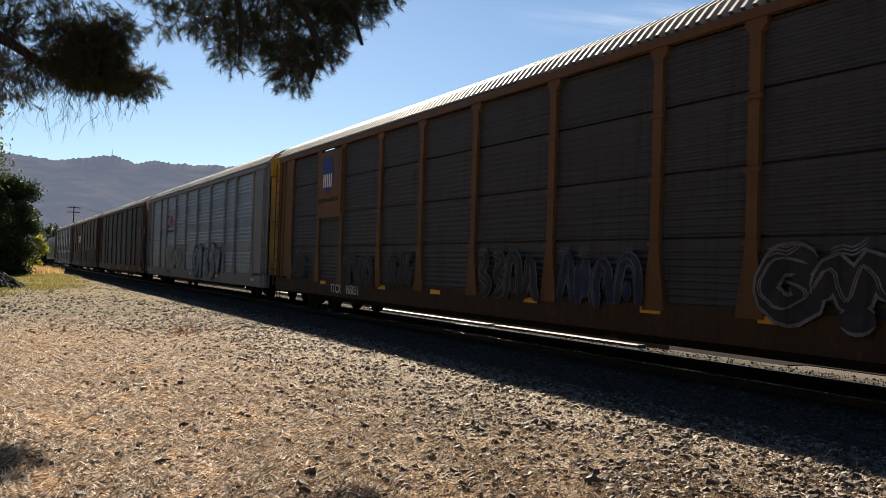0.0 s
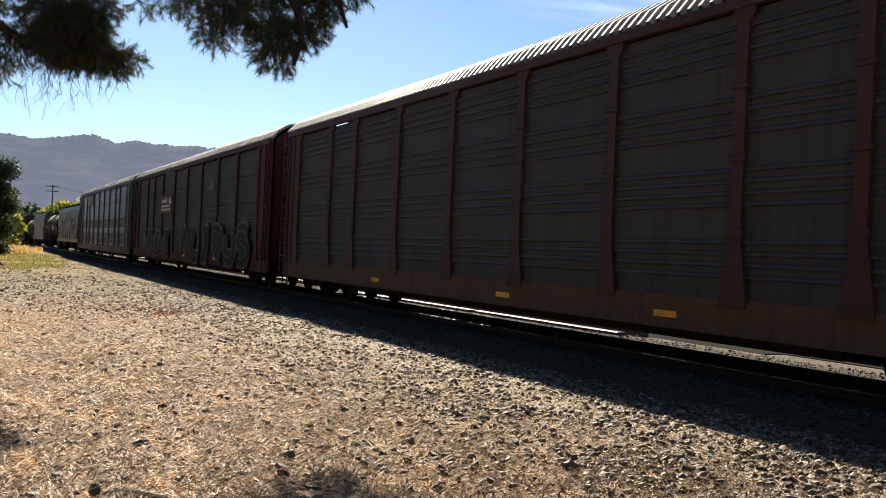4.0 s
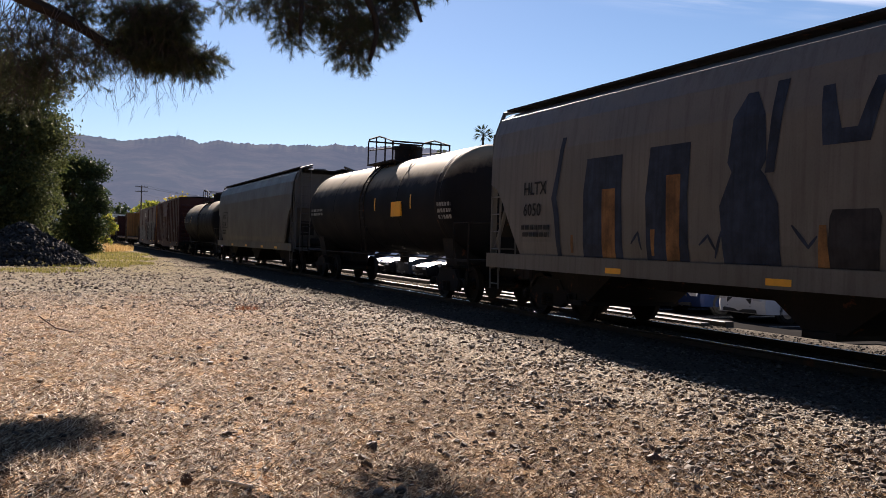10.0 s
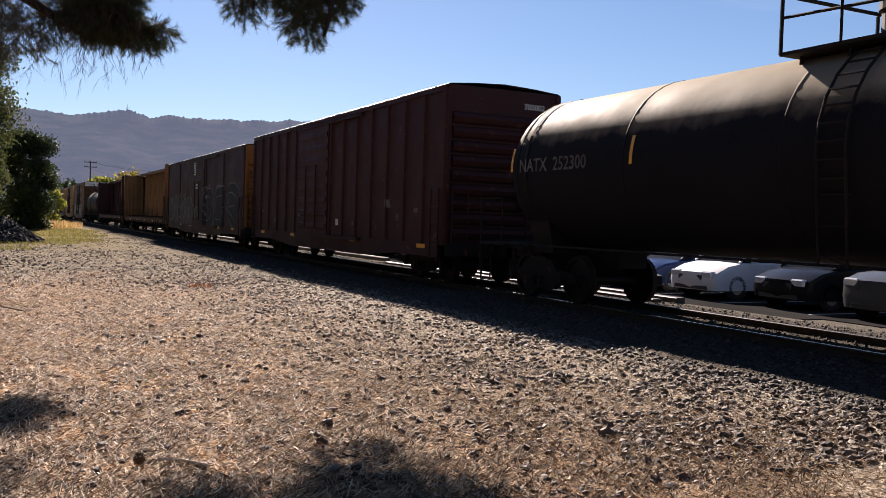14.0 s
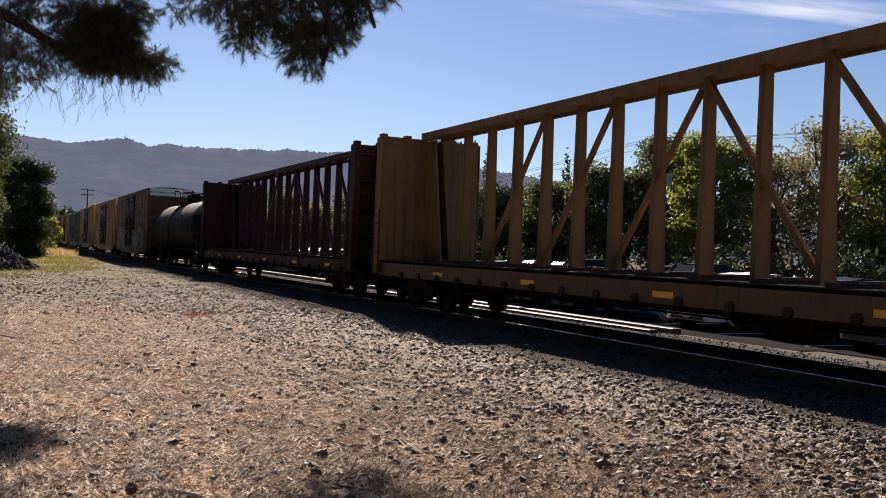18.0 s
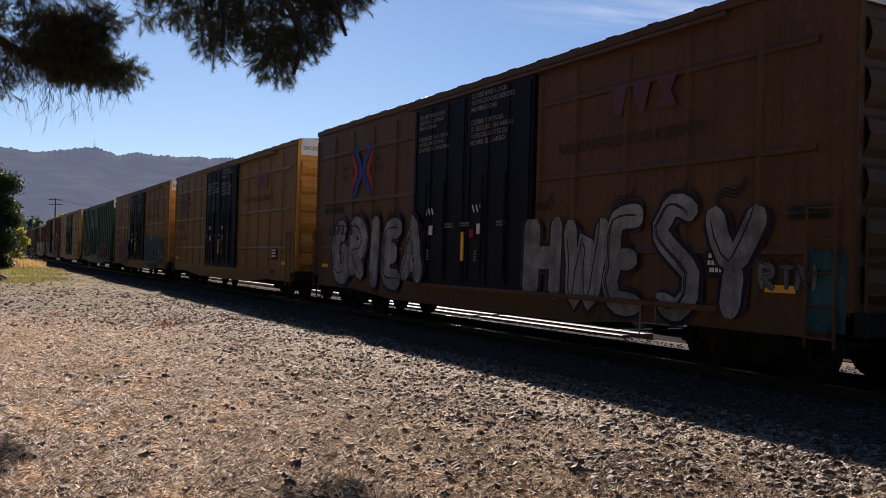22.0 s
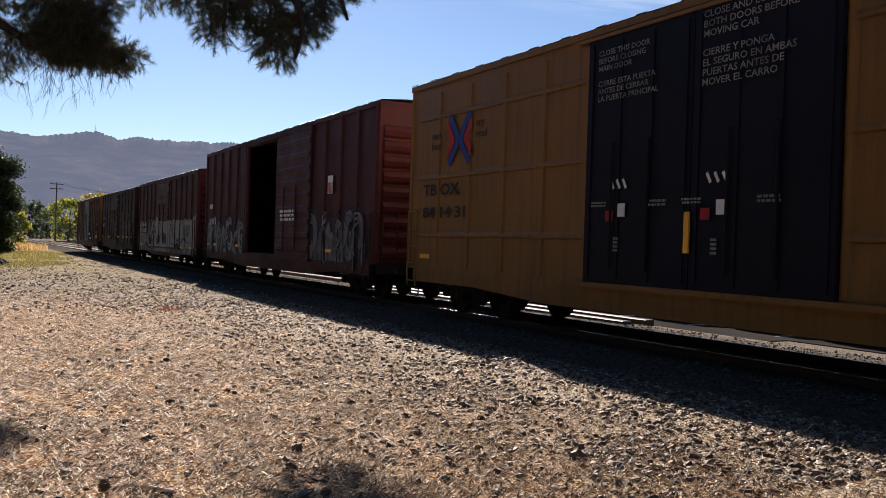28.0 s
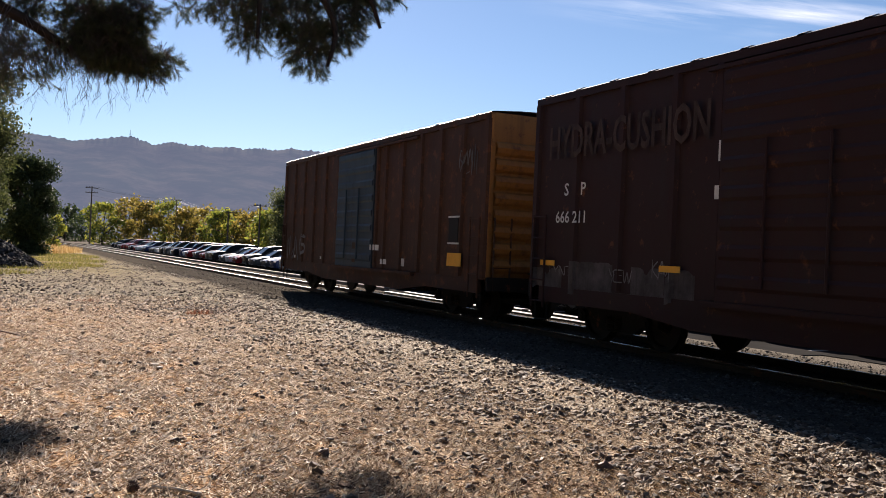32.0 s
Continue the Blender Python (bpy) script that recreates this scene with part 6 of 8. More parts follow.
yellow_marks(w, [1.9, 7.5, 12.0, 18.0], 0.72, -HALF)

w, L, ys = autorack("car carrier wagon with grey panels, dark red posts and graffiti", 87.0, 114.11, AR_RED, GALV_BROWN, AR_RED, AR_RED, [1.6, 4.45, 7.32, 10.19, 13.04, 15.86, 18.75, 21.1, 23.01, 25.74])
part("sign_panel", Shape().box(-HALF - 0.065, -HALF - 0.04, 16.15, 18.75, 2.95, 3.85), MAROON_MARK, w, "dark red sign plate with white bars and an arch")
s = Shape().box(-HALF - 0.075, -HALF - 0.067, 16.6, 18.6, 3.28, 3.36).box(-HALF - 0.075, -HALF - 0.067, 16.4, 18.6, 3.1, 3.18)
for k in range(7):
    s.box(-HALF - 0.075, -HALF - 0.067, 18.42 - k * 0.18, 18.55 - k * 0.18, 3.5, 3.66)
s.tube([(-HALF - 0.07, 16.42 + 0.22 * math.cos(t), 3.4 + 0.3 * math.sin(t)) for t in np.linspace(0, math.pi, 9)], 0.035)
s.tube([(-HALF - 0.07, 16.42 + 0.11 * math.cos(t), 3.4 + 0.17 * math.sin(t)) for t in np.linspace(0, math.pi, 9)], 0.03)
part("emblem", s, WHITE_MARK, w)
bars("data_block", w, -HALF - 0.05, 8.55, 4.15, 0.75, 0.42, 7, SPRAY_WHITE, rnd)
spray(w, 22.8, 16.2, 0.75, 2.1, SIDE, SPRAY_BLACK, SPRAY_WHITE, 11, 7, None, 0.16, True, "AWENE")
spray(w, 13.6, 2.0, 0.65, 2.3, SIDE, SPRAY_BLACK, SPRAY_GREY, 17, 10, SPRAY_ORANGE, 0.15, True, "NLIRUS")
yellow_marks(w, [2.6, 7.4, 10.2, 13.2, 19.5], 0.82, -HALF)

w, L, ys = autorack("car carrier wagon in silver grey with dark red stripes", 115.5, 142.48, AR_GREY, GALV_GREY, AR_GREY, AR_GREY, [2.1, 4.83, 6.76, 9.55, 12.3, 15.04, 17.89, 20.6, 22.5, 25.3], ribs=True, stripes=True)
part("sign_panel", Shape().box(-HALF - 0.06, -HALF - 0.04, 18.1, 20.7, 4.1, 4.95), SIGN_RED, w, "dark red sign plate with pale bars")
bars("sign_writing", w, -HALF - 0.061, 20.5, 4.7, 2.0, 0.42, 2, AR_WHITE, rnd)
sprayed_lines(w, [[(21.6, 0.8), (21.5, 1.3), (21.35, 1.8)], [(21.2, 0.75), (21.1, 1.5)], [(20.9, 0.9), (20.7, 1.2), (20.85, 1.6)], [(19.8, 1.2), (19.6, 1.7)], [(19.0, 0.8), (18.7, 1.0), (18.4, 0.85)]], 0.07, SIDE, SPRAY_BLUE)
ringm = Shape().tube([(-HALF - 0.05, 24.6 + 0.13 * math.cos(t), 2.2 + 0.2 * math.sin(t)) for t in np.linspace(0, 2 * math.pi, 13)], 0.03)
part("sprayed_ring", ringm, SPRAY_BLACK, w)


# -- covered hopper wagons --
def hopper(label, front, rear, skin, frame_m, number):
    w, L = wagon("covered_hopper_wagon", label, front, rear)
    prof = [(-1.5, 1.15), (-1.56, 1.6), (-1.58, 2.4), (-1.57, 3.5), (-1.5, 4.05), (-1.36, 4.42), (-1.1, 4.57)]
    ring = prof + [(-x, z) for x, z in reversed(prof)]
    a, b = 1.75, L - 1.75
    s = Shape()
    n = 14
    rows = []
    for i in range(n + 1):
        y = a + (b - a) * i / n
        rows.append([(x, y, z) for x, z in ring])
    s.grid(rows)
    # flank end sheets sweep to the corner posts, above the slope sheets
    for y0, d in ((a, -1), (b, 1)):
        rows = []
        for i in range(6):
            t = i / 5
            cut = 1.15 + 1.75 * math.sin(t * math.pi / 2) ** 1.4
            row = [(x, y0 + d * t * 1.5, max(z, cut)) for x, z in ring]
            rows.append(row)
        s.grid(rows)
    part("body", s, skin, w)
    for y0, d in ((a, -1), (b, 1)):
        sl = Shape().prism([(y0 + d * 1.06, 4.43), (y0 + d * 1.06, 2.9), (y0, 1.2), (y0, 4.43)], "x", -1.33, 1.33)
        part("slope_sheet", sl, skin, w)
        fr = Shape()
        ye = y0 + d * 1.68
        for x in (-1.42, 1.42):
            fr.box(x - 0.05, x + 0.05, *sorted((ye, ye - d * 0.1)), 0.95, 4.1)
            fr.tube([(x, ye - d * 0.05, 4.05), (x * 0.86, ye - d * 0.05, 4.6), (x * 0.5, ye - d * 0.05, 4.76)], 0.05, 6)
            fr.cyl((x, ye, 1.1), (x * 0.9, y0 + d * 1.0, 2.9), 0.05, 6)
            fr.cyl((x, ye - d * 0.05, 4.05), (x * 0.96, y0 + d * 0.9, 4.0), 0.03, 6)
        fr.box(-1.45, 1.45, *sorted((ye, ye - d * 0.12)), 0.98, 1.16)
        fr.box(-1.45, 1.45, *sorted((ye, ye - d * 0.06)), 3.0, 3.08)
        part("end_frame", fr, frame_m, w)
        ladder(w, -1.5, ye - d * 0.3, 0.5, 4.0, frame_m)
        ladder(w, -1.0, ye + d * 0.03, 0.9, 4.5, frame_m, "x")
        part("end_platform", Shape().box(-1.45, 1.45, *sorted((ye, y0)), 0.98, 1.06), STEEL_DARK, w)
        part("end_stencil", Shape().box(-1.2, -0.6, *sorted((ye + d * 0.01, ye + d * 0.02)), 1.7, 2.3), STEEL_DARK, w)
        part("brake_cylinder", Shape().cyl((-0.5, y0 + d * 0.9, 1.4), (0.4, y0 + d * 0.9, 1.4), 0.17, 12), STEEL_DARK, w)
    part("side_sill", Shape().box(-1.58, -1.44, 0.1, L - 0.1, 1.0, 1.32).box(1.44, 1.58, 0.1, L - 0.1, 1.0, 1.32), skin, w)
    part("roof_hatch", Shape().slab(-0.32, 0.32, a - 0.4, b + 0.4, 4.58, 4.72, 0.04), frame_m, w)
    wk = Shape()
    for x in (-0.95, 0.95):
        wk.box(x - 0.28, x + 0.28, 0.25, L - 0.25, 4.64, 4.68)
        y = 0.6
        while y < L - 0.5:
            wk.cyl((x, y, 4.5), (x, y, 4.66), 0.025, 5)
            y += 1.5
    part("running_board", wk, STEEL_DARK, w, "grated walkway along the roof")
    k = 0
    for y in np.linspace(a + 1.6, b - 1.6, 3):
        g = Shape().prism([(y - 1.5, 1.2), (y - 0.35, 0.42), (y + 0.35, 0.42), (y + 1.5, 1.2)], "x", -1.1, 1.1)
        g.box(-1.2, 1.2, y - 0.3, y + 0.3, 0.34, 0.44)
        part("discharge_chute", g, STEEL_DARK, w)
        k = 1
    part("centre_sill", Shape().box(-0.3, 0.3, 0.1, L - 0.1, 0.75, 1.1), STEEL_DARK, w)
    add_bogie(w, 2.2)
    add_bogie(w, L - 2.2)
    couplers(w, L)
    lettering("wagon_number", number, 0.38, BLACK_MARK, w, (-1.6, L - 1.85, 2.15), label="black stencilled wagon number")
    rr = random.Random(len(number))
    lettering("owner_mark", "HLTX" if "6" == number[0] else "NDYX", 0.38, BLACK_MARK, w, (-1.6, L - 1.85, 2.6))
    bars("data_block", w, -1.595, L - 1.75, 1.95, 1.2, 0.3, 2, BLACK_MARK, rr)
    yellow_marks(w, [3, 6, 10, 14], 1.05, -1.585)
    return w, L


HOP_CREAM = paint("cream_hopper_paint", (0.127, 0.123, 0.116), 0.5, 0, 0.4)
HOP_GREY = paint("pale_grey_hopper_paint", (0.085, 0.08, 0.076), 0.5, 0, 0.4, 0.1)


def curved(y, z):
    return -float(np.interp(z, (1.15, 1.6, 2.4, 3.5, 4.05, 4.42), (1.5, 1.56, 1.58, 1.57, 1.5, 1.36))) - 0.006


w, L = hopper("cream covered hopper wagon with tall blue graffiti", 143.7, 162.95, HOP_CREAM, HOP_CREAM, "6050")
HOP_BLUE = sprayed("sprayed_slate_blue", (0.022, 0.034, 0.062))
HOP_TAN = sprayed("sprayed_tan", (0.22, 0.115, 0.045))


def block(wagon, m, rows, lift=0.004):
    """A painted shape on the curved flank: rows of height, near edge, far edge."""
    s = Shape()
    line = []
    for (z, p, q), (z2, p2, q2) in zip(rows, rows[1:]):
        k = max(1, int((z2 - z) / 0.12))
        line += [(z + (z2 - z) * t / k, p + (p2 - p) * t / k, q + (q2 - q) * t / k) for t in range(k)]
    line.append(rows[-1])
    s.grid([[(curved(y, z) - lift, y + 0.2, z) for y in (q, p)] for z, p, q in line])
    part("graffiti_shape", s, m, wagon)


for m, lift, shapes in (
        (HOP_BLUE, 0.004, [[(1.33, 13.55, 14.85), (2.6, 13.62, 14.85), (3.2, 13.6, 14.75)], [(1.33, 11.75, 12.85), (2.4, 11.8, 12.9), (3.25, 11.75, 12.8)],
                           [(1.33, 9.8, 10.95), (2.2, 9.85, 11.05), (2.6, 10.1, 10.85), (2.7, 10.2, 10.8), (2.85, 10.1, 10.9), (3.5, 10.15, 10.8), (3.85, 10.35, 10.55)], [(2.65, 9.95, 10.12), (3.3, 9.85, 10.05), (3.95, 9.75, 9.98)],
                           [(2.95, 8.35, 9.1), (3.15, 8.3, 9.12)], [(3.15, 8.3, 8.55), (3.75, 8.1, 8.3)], [(3.15, 8.8, 9.12), (3.75, 8.95, 9.15)],
                           [(1.33, 6.25, 7.15), (1.9, 6.2, 7.2), (2.6, 6.5, 7.0), (3.3, 6.4, 7.15), (4.0, 6.3, 6.5)], [(3.2, 6.85, 7.2), (3.9, 6.8, 6.95)],
                           [(1.7, 3.95, 5.6), (3.3, 4.0, 5.65)], [(1.33, 2.5, 3.3), (2.0, 2.5, 3.2), (2.7, 2.5, 3.05), (3.3, 2.6, 3.1), (3.9, 2.75, 2.95)], [(2.1, 2.9, 3.9), (2.5, 2.9, 3.98), (2.75, 2.9, 3.7)],
                           [(1.33, 15.65, 15.8), (2.2, 15.75, 15.95), (2.5, 15.85, 16.05), (3.1, 15.7, 15.85), (3.7, 15.55, 15.7)]]),
        (SPRAY_DARK, 0.005, [[(1.33, 8.2, 9.0), (2.0, 8.15, 8.95), (2.1, 8.2, 8.9)]]),
        (HOP_TAN, 0.008, [[(1.33, 13.78, 14.2), (2.6, 13.8, 14.22)], [(1.33, 11.98, 12.32), (2.75, 11.98, 12.34)], [(1.95, 4.35, 5.05), (2.9, 4.4, 5.1)], [(1.33, 8.95, 9.15), (1.9, 9.0, 9.12)], [(1.4, 12.65, 12.72), (1.85, 12.62, 12.75)], [(1.4, 15.2, 15.3), (1.75, 15.2, 15.28)]])):
    for rows in shapes:
        block(w, m, rows, lift)
tips = [[(10.95, 1.5), (11.2, 1.8), (11.35, 1.4)], [(9.8, 1.9), (9.5, 1.6), (9.35, 1.75)], [(8.1, 1.9), (7.8, 1.5), (7.6, 1.7)], [(6.2, 1.75), (5.9, 1.45), (5.8, 1.6)], [(11.7, 1.6), (11.5, 1.75), (11.3, 1.5)], [(13.5, 1.6), (13.3, 1.8), (13.2, 1.5)]]
sprayed_lines(w, tips, 0.03, curved, HOP_BLUE)
part("orange_patch", Shape().grid([[(curved(y, z) - 0.002, y, z) for z in np.linspace(1.34 if y > 1.75 else 1.25 + 1.75 * math.sin((1.75 - y) / 1.5 * math.pi / 2) ** 1.4, 3.55, 9)] for y in np.linspace(0.4, 2.45, 14)]),
     paint("orange_sprayed_patch", (0.18, 0.12, 0.08), 0.6), w, "orange painted patch at the end of the flank")
w, L = hopper("pale grey covered hopper wagon with a boxed number", 181.7, 200.9, HOP_GREY, HOP_GREY, "872180")
fr = Shape()
for y0, y1, z0, z1 in ((L - 1.7, L - 3.4, 2.96, 3.0), (L - 1.7, L - 3.4, 2.05, 2.09), (L - 1.7, L - 1.74, 2.05, 3.0), (L - 3.36, L - 3.4, 2.05, 3.0)):
    fr.box(-1.596, -1.59, min(y0, y1), max(y0, y1), z0, z1)
part("number_frame", fr, BLACK_MARK, w)


# -- tank wagons --
def tank(label, front, rear, skin, r, zc, rail_y, seed, stencil):
    w, L = wagon("tank_wagon", label, front, rear)
    r, zc = r + 0.07, zc - 0.07
    a, b = 0.9, L - 0.9
    head = [(a - 0.02, 0.01)] + [(a + 0.75 * (1 - math.cos(t)), r * math.sin(t)) for t in np.linspace(0.15, math.pi / 2, 7)]
    tail = [(b - 0.75 * (1 - math.cos(t)), r * math.sin(t)) for t in np.linspace(math.pi / 2, 0.15, 7)] + [(b + 0.02, 0.01)]
    mid = [(y, r) for y in np.linspace(a + 1.2, b - 1.2, 5)]
    part("barrel", Shape().lathe(head + mid + tail, "y", 40, (0, 0, zc)), skin, w, smooth=True)
    for y in np.linspace(a + 0.8, b - 0.8, 5):
        part("weld_band", Shape().lathe([(y - 0.03, r), (y - 0.02, r + 0.008), (y + 0.02, r + 0.008), (y + 0.03, r)], "y", 40, (0, 0, zc)), skin, w, smooth=True)
    for y in (2.0, L - 2.0):
        s = Shape().prism([(-1.0, 0.95), (1.0, 0.95), (1.25, zc - r * 0.35), (0.8, zc - r * 0.72), (0, zc - r), (-0.8, zc - r * 0.72), (-1.25, zc - r * 0.35)], "y", y - 0.35, y + 0.35)
        part("saddle", s, STEEL_DARK, w)
        part("hold_down_strap", Shape().lathe([(y - 0.05, r + 0.012), (y + 0.05, r + 0.012)], "y", 40, (0, 0, zc)), STEEL_DARK, w)
    for y in (0.05, L - 3.6):
        part("stub_sill", Shape().box(-0.32, 0.32, y, y + 3.55, 0.72, 1.1), STEEL_DARK, w)
    for y, d in ((0.1, 1), (L - 0.1, -1)):
        part("end_platform", Shape().box(-1.45, 1.45, *sorted((y, y + d * 1.1)), 1.06, 1.12), STEEL_DARK, w)
        for x in (-1.42, 1.42):
            part("end_handrail", Shape().tube([(x, y, 0.5), (x, y, 2.05), (x, y + d * 0.9, 2.05), (x, y + d * 0.9, 1.1)], 0.022), STEEL_DARK, w)
        part("cross_handrail", Shape().tube([(-1.42, y, 2.05), (1.42, y, 2.05)], 0.022), STEEL_DARK, w)
        part("end_step", Shape().tube([(-1.42, y + d * 0.1, 0.8), (-1.45, y + d * 0.1, 0.3), (-1.45, y + d * 0.5, 0.3), (-1.42, y + d * 0.5, 0.8)], 0.02), STEEL_DARK, w)
    # long handrails on brackets along the barrel foot
    g = Shape()
    for x in (-1, 1):
        g.tube([(x * 1.4, 1.2, 1.1), (x * 1.4, L - 1.2, 1.1)], 0.022)
    part("side_rail", g, STEEL_DARK, w)
    # top platform with railing, manway and valves
    y0, y1 = rail_y
    zt = zc + r
    pf = Shape()
    for x in (-0.8, 0.8):
        pf.box(x - 0.22, x + 0.22, y0, y1, zt - 0.12, zt - 0.07)
        for y in np.linspace(y0 + 0.2, y1 - 0.2, 4):
            pf.box(x - 0.02, x + 0.02, y - 0.02, y + 0.02, zt - 0.5, zt - 0.1)
    part("top_platform", pf, STEEL_DARK, w, "grated platform on the tank top")
    g = Shape()
    ym = (y0 + y1) / 2
    for x in (-1.0, 1.0):
        g.tube([(x, y0, zt - 0.1), (x, y0, zt + 0.52), (x, ym - 0.5, zt + 0.68), (x, ym - 0.5, zt - 0.1)], 0.028)
        g.tube([(x, ym - 0.5, zt + 0.68), (x, ym + 0.1, zt + 0.8), (x, y1 - 0.15, zt + 0.8), (x, y1, zt + 0.7), (x, y1, zt - 0.1)], 0.028)
        g.tube([(x, y0, zt + 0.3), (x, y1, zt + 0.42)], 0.022)
        g.tube([(x, ym + 0.4, zt - 0.1), (x, ym + 0.4, zt + 0.8)], 0.022)
    g.tube([(-1.0, y0, zt + 0.52), (1.0, y0, zt + 0.52)], 0.028)
    g.tube([(-1.0, y1, zt + 0.74), (1.0, y1, zt + 0.74)], 0.028)
    part("top_railing", g, STEEL_DARK, w)
    part("manway", Shape().cyl((0, ym, zt - 0.05), (0, ym, zt + 0.4), 0.46, 20).cyl((0, ym, zt + 0.4), (0, ym, zt + 0.5), 0.5, 20).cyl((0, ym, zt + 0.5), (0, ym, zt + 0.56), 0.3, 16), STEEL_DARK, w)
    part("safety_valve", Shape().cyl((0, y0 + 0.5, zt - 0.05), (0, y0 + 0.5, zt + 0.4), 0.11, 12).cyl((0, y0 + 0.5, zt + 0.36), (0, y0 + 0.5, zt + 0.46), 0.16, 12), STEEL_DARK, w)
    lad = Shape()
    for dy in (-0.22, 0.22):
        lad.tube([(-1.45, ym + dy, 1.1)] + [(-(r + 0.06) * math.cos(t), ym + dy, zc + (r + 0.06) * math.sin(t)) for t in np.linspace(0, 1.1, 6)], 0.022)
    for t in np.linspace(-0.25, 1.1, 10):
        p = (-(r + 0.06) * math.cos(t), zc + (r + 0.06) * math.sin(t))
        lad.cyl((p[0], ym - 0.22, p[1]), (p[0], ym + 0.22, p[1]), 0.016, 5)
    for z in (1.2, 1.6, 2.0):
        lad.cyl((-1.45, ym - 0.22, z), (-1.45, ym + 0.22, z), 0.016, 5)
    part("ladder", lad, STEEL_DARK, w)
    part("bottom_outlet", Shape().cyl((0, ym, zc - r - 0.3), (0, ym, zc - r + 0.1), 0.16, 12), STEEL_DARK, w)
    add_bogie(w, 2.0)
    add_bogie(w, L - 2.0)
    couplers(w, L)
    rr = random.Random(seed)
    for yb, zb, ww, hh, n in stencil:
        s = Shape()
        for k in range(n):
            z = zb - k * hh / n
            yy = yb
            while yy > yb - ww:
                q = rr.uniform(0.1, 0.2) * ww
                rows = []
                for zz in (z - hh / n * 0.6, z):
                    x = -math.sqrt(max(0.01, (r + 0.006) ** 2 - (zz - zc) ** 2))
                    rows.append([(x, max(yy - q, yb - ww), zz), (x, yy, zz)])
                s.grid(rows)
                yy -= q + 0.05 * ww
        tagged(part("stencil", s, SPRAY_WHITE, w), kind="stuff")
    return w, L


TANK_BLACK = lit_dusty("black_tank_paint", (0.014, 0.0145, 0.0175), (0.28, 0.235, 0.165))
TANK_GREY = lit_dusty("grey_black_tank_paint", (0.017, 0.0172, 0.0185), (0.16, 0.145, 0.12))
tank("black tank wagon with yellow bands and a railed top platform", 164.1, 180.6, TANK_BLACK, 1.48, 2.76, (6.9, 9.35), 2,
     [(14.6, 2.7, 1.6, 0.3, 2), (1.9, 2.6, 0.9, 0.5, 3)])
w = TRAIN[-1][0]
for y in (3.8, 6.9):
    band = []
    for t in np.linspace(-0.13, 0.13, 5):
        band.append([(-1.565 * math.cos(t), y + d, 2.69 + 1.565 * math.sin(t)) for d in (-0.04, 0.04)])
    part("yellow_band", Shape().grid(band), YELLOW_MARK, w)
part("placard", Shape().box(-1.58, -1.52, 4.55, 5.35, 2.28, 2.72), YELLOW_MARK, w, "yellow hazard plate")
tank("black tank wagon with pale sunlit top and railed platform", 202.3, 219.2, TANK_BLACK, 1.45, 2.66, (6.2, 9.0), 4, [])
lettering("owner_mark", "NATX  252300", 0.36, SPRAY_GREY, TRAIN[-1][0], (-1.532, 15.1, 2.55))
for y in (15.4, 11.6):
    part("yellow_band", Shape().grid([[(-1.526 * math.cos(t), y + d, 2.59 + 1.526 * math.sin(t)) for d in (-0.04, 0.04)] for t in np.linspace(-0.02, 0.3, 7)]), YELLOW_MARK, TRAIN[-1][0])
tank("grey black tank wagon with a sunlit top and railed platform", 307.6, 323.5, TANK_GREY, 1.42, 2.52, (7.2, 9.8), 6, [])


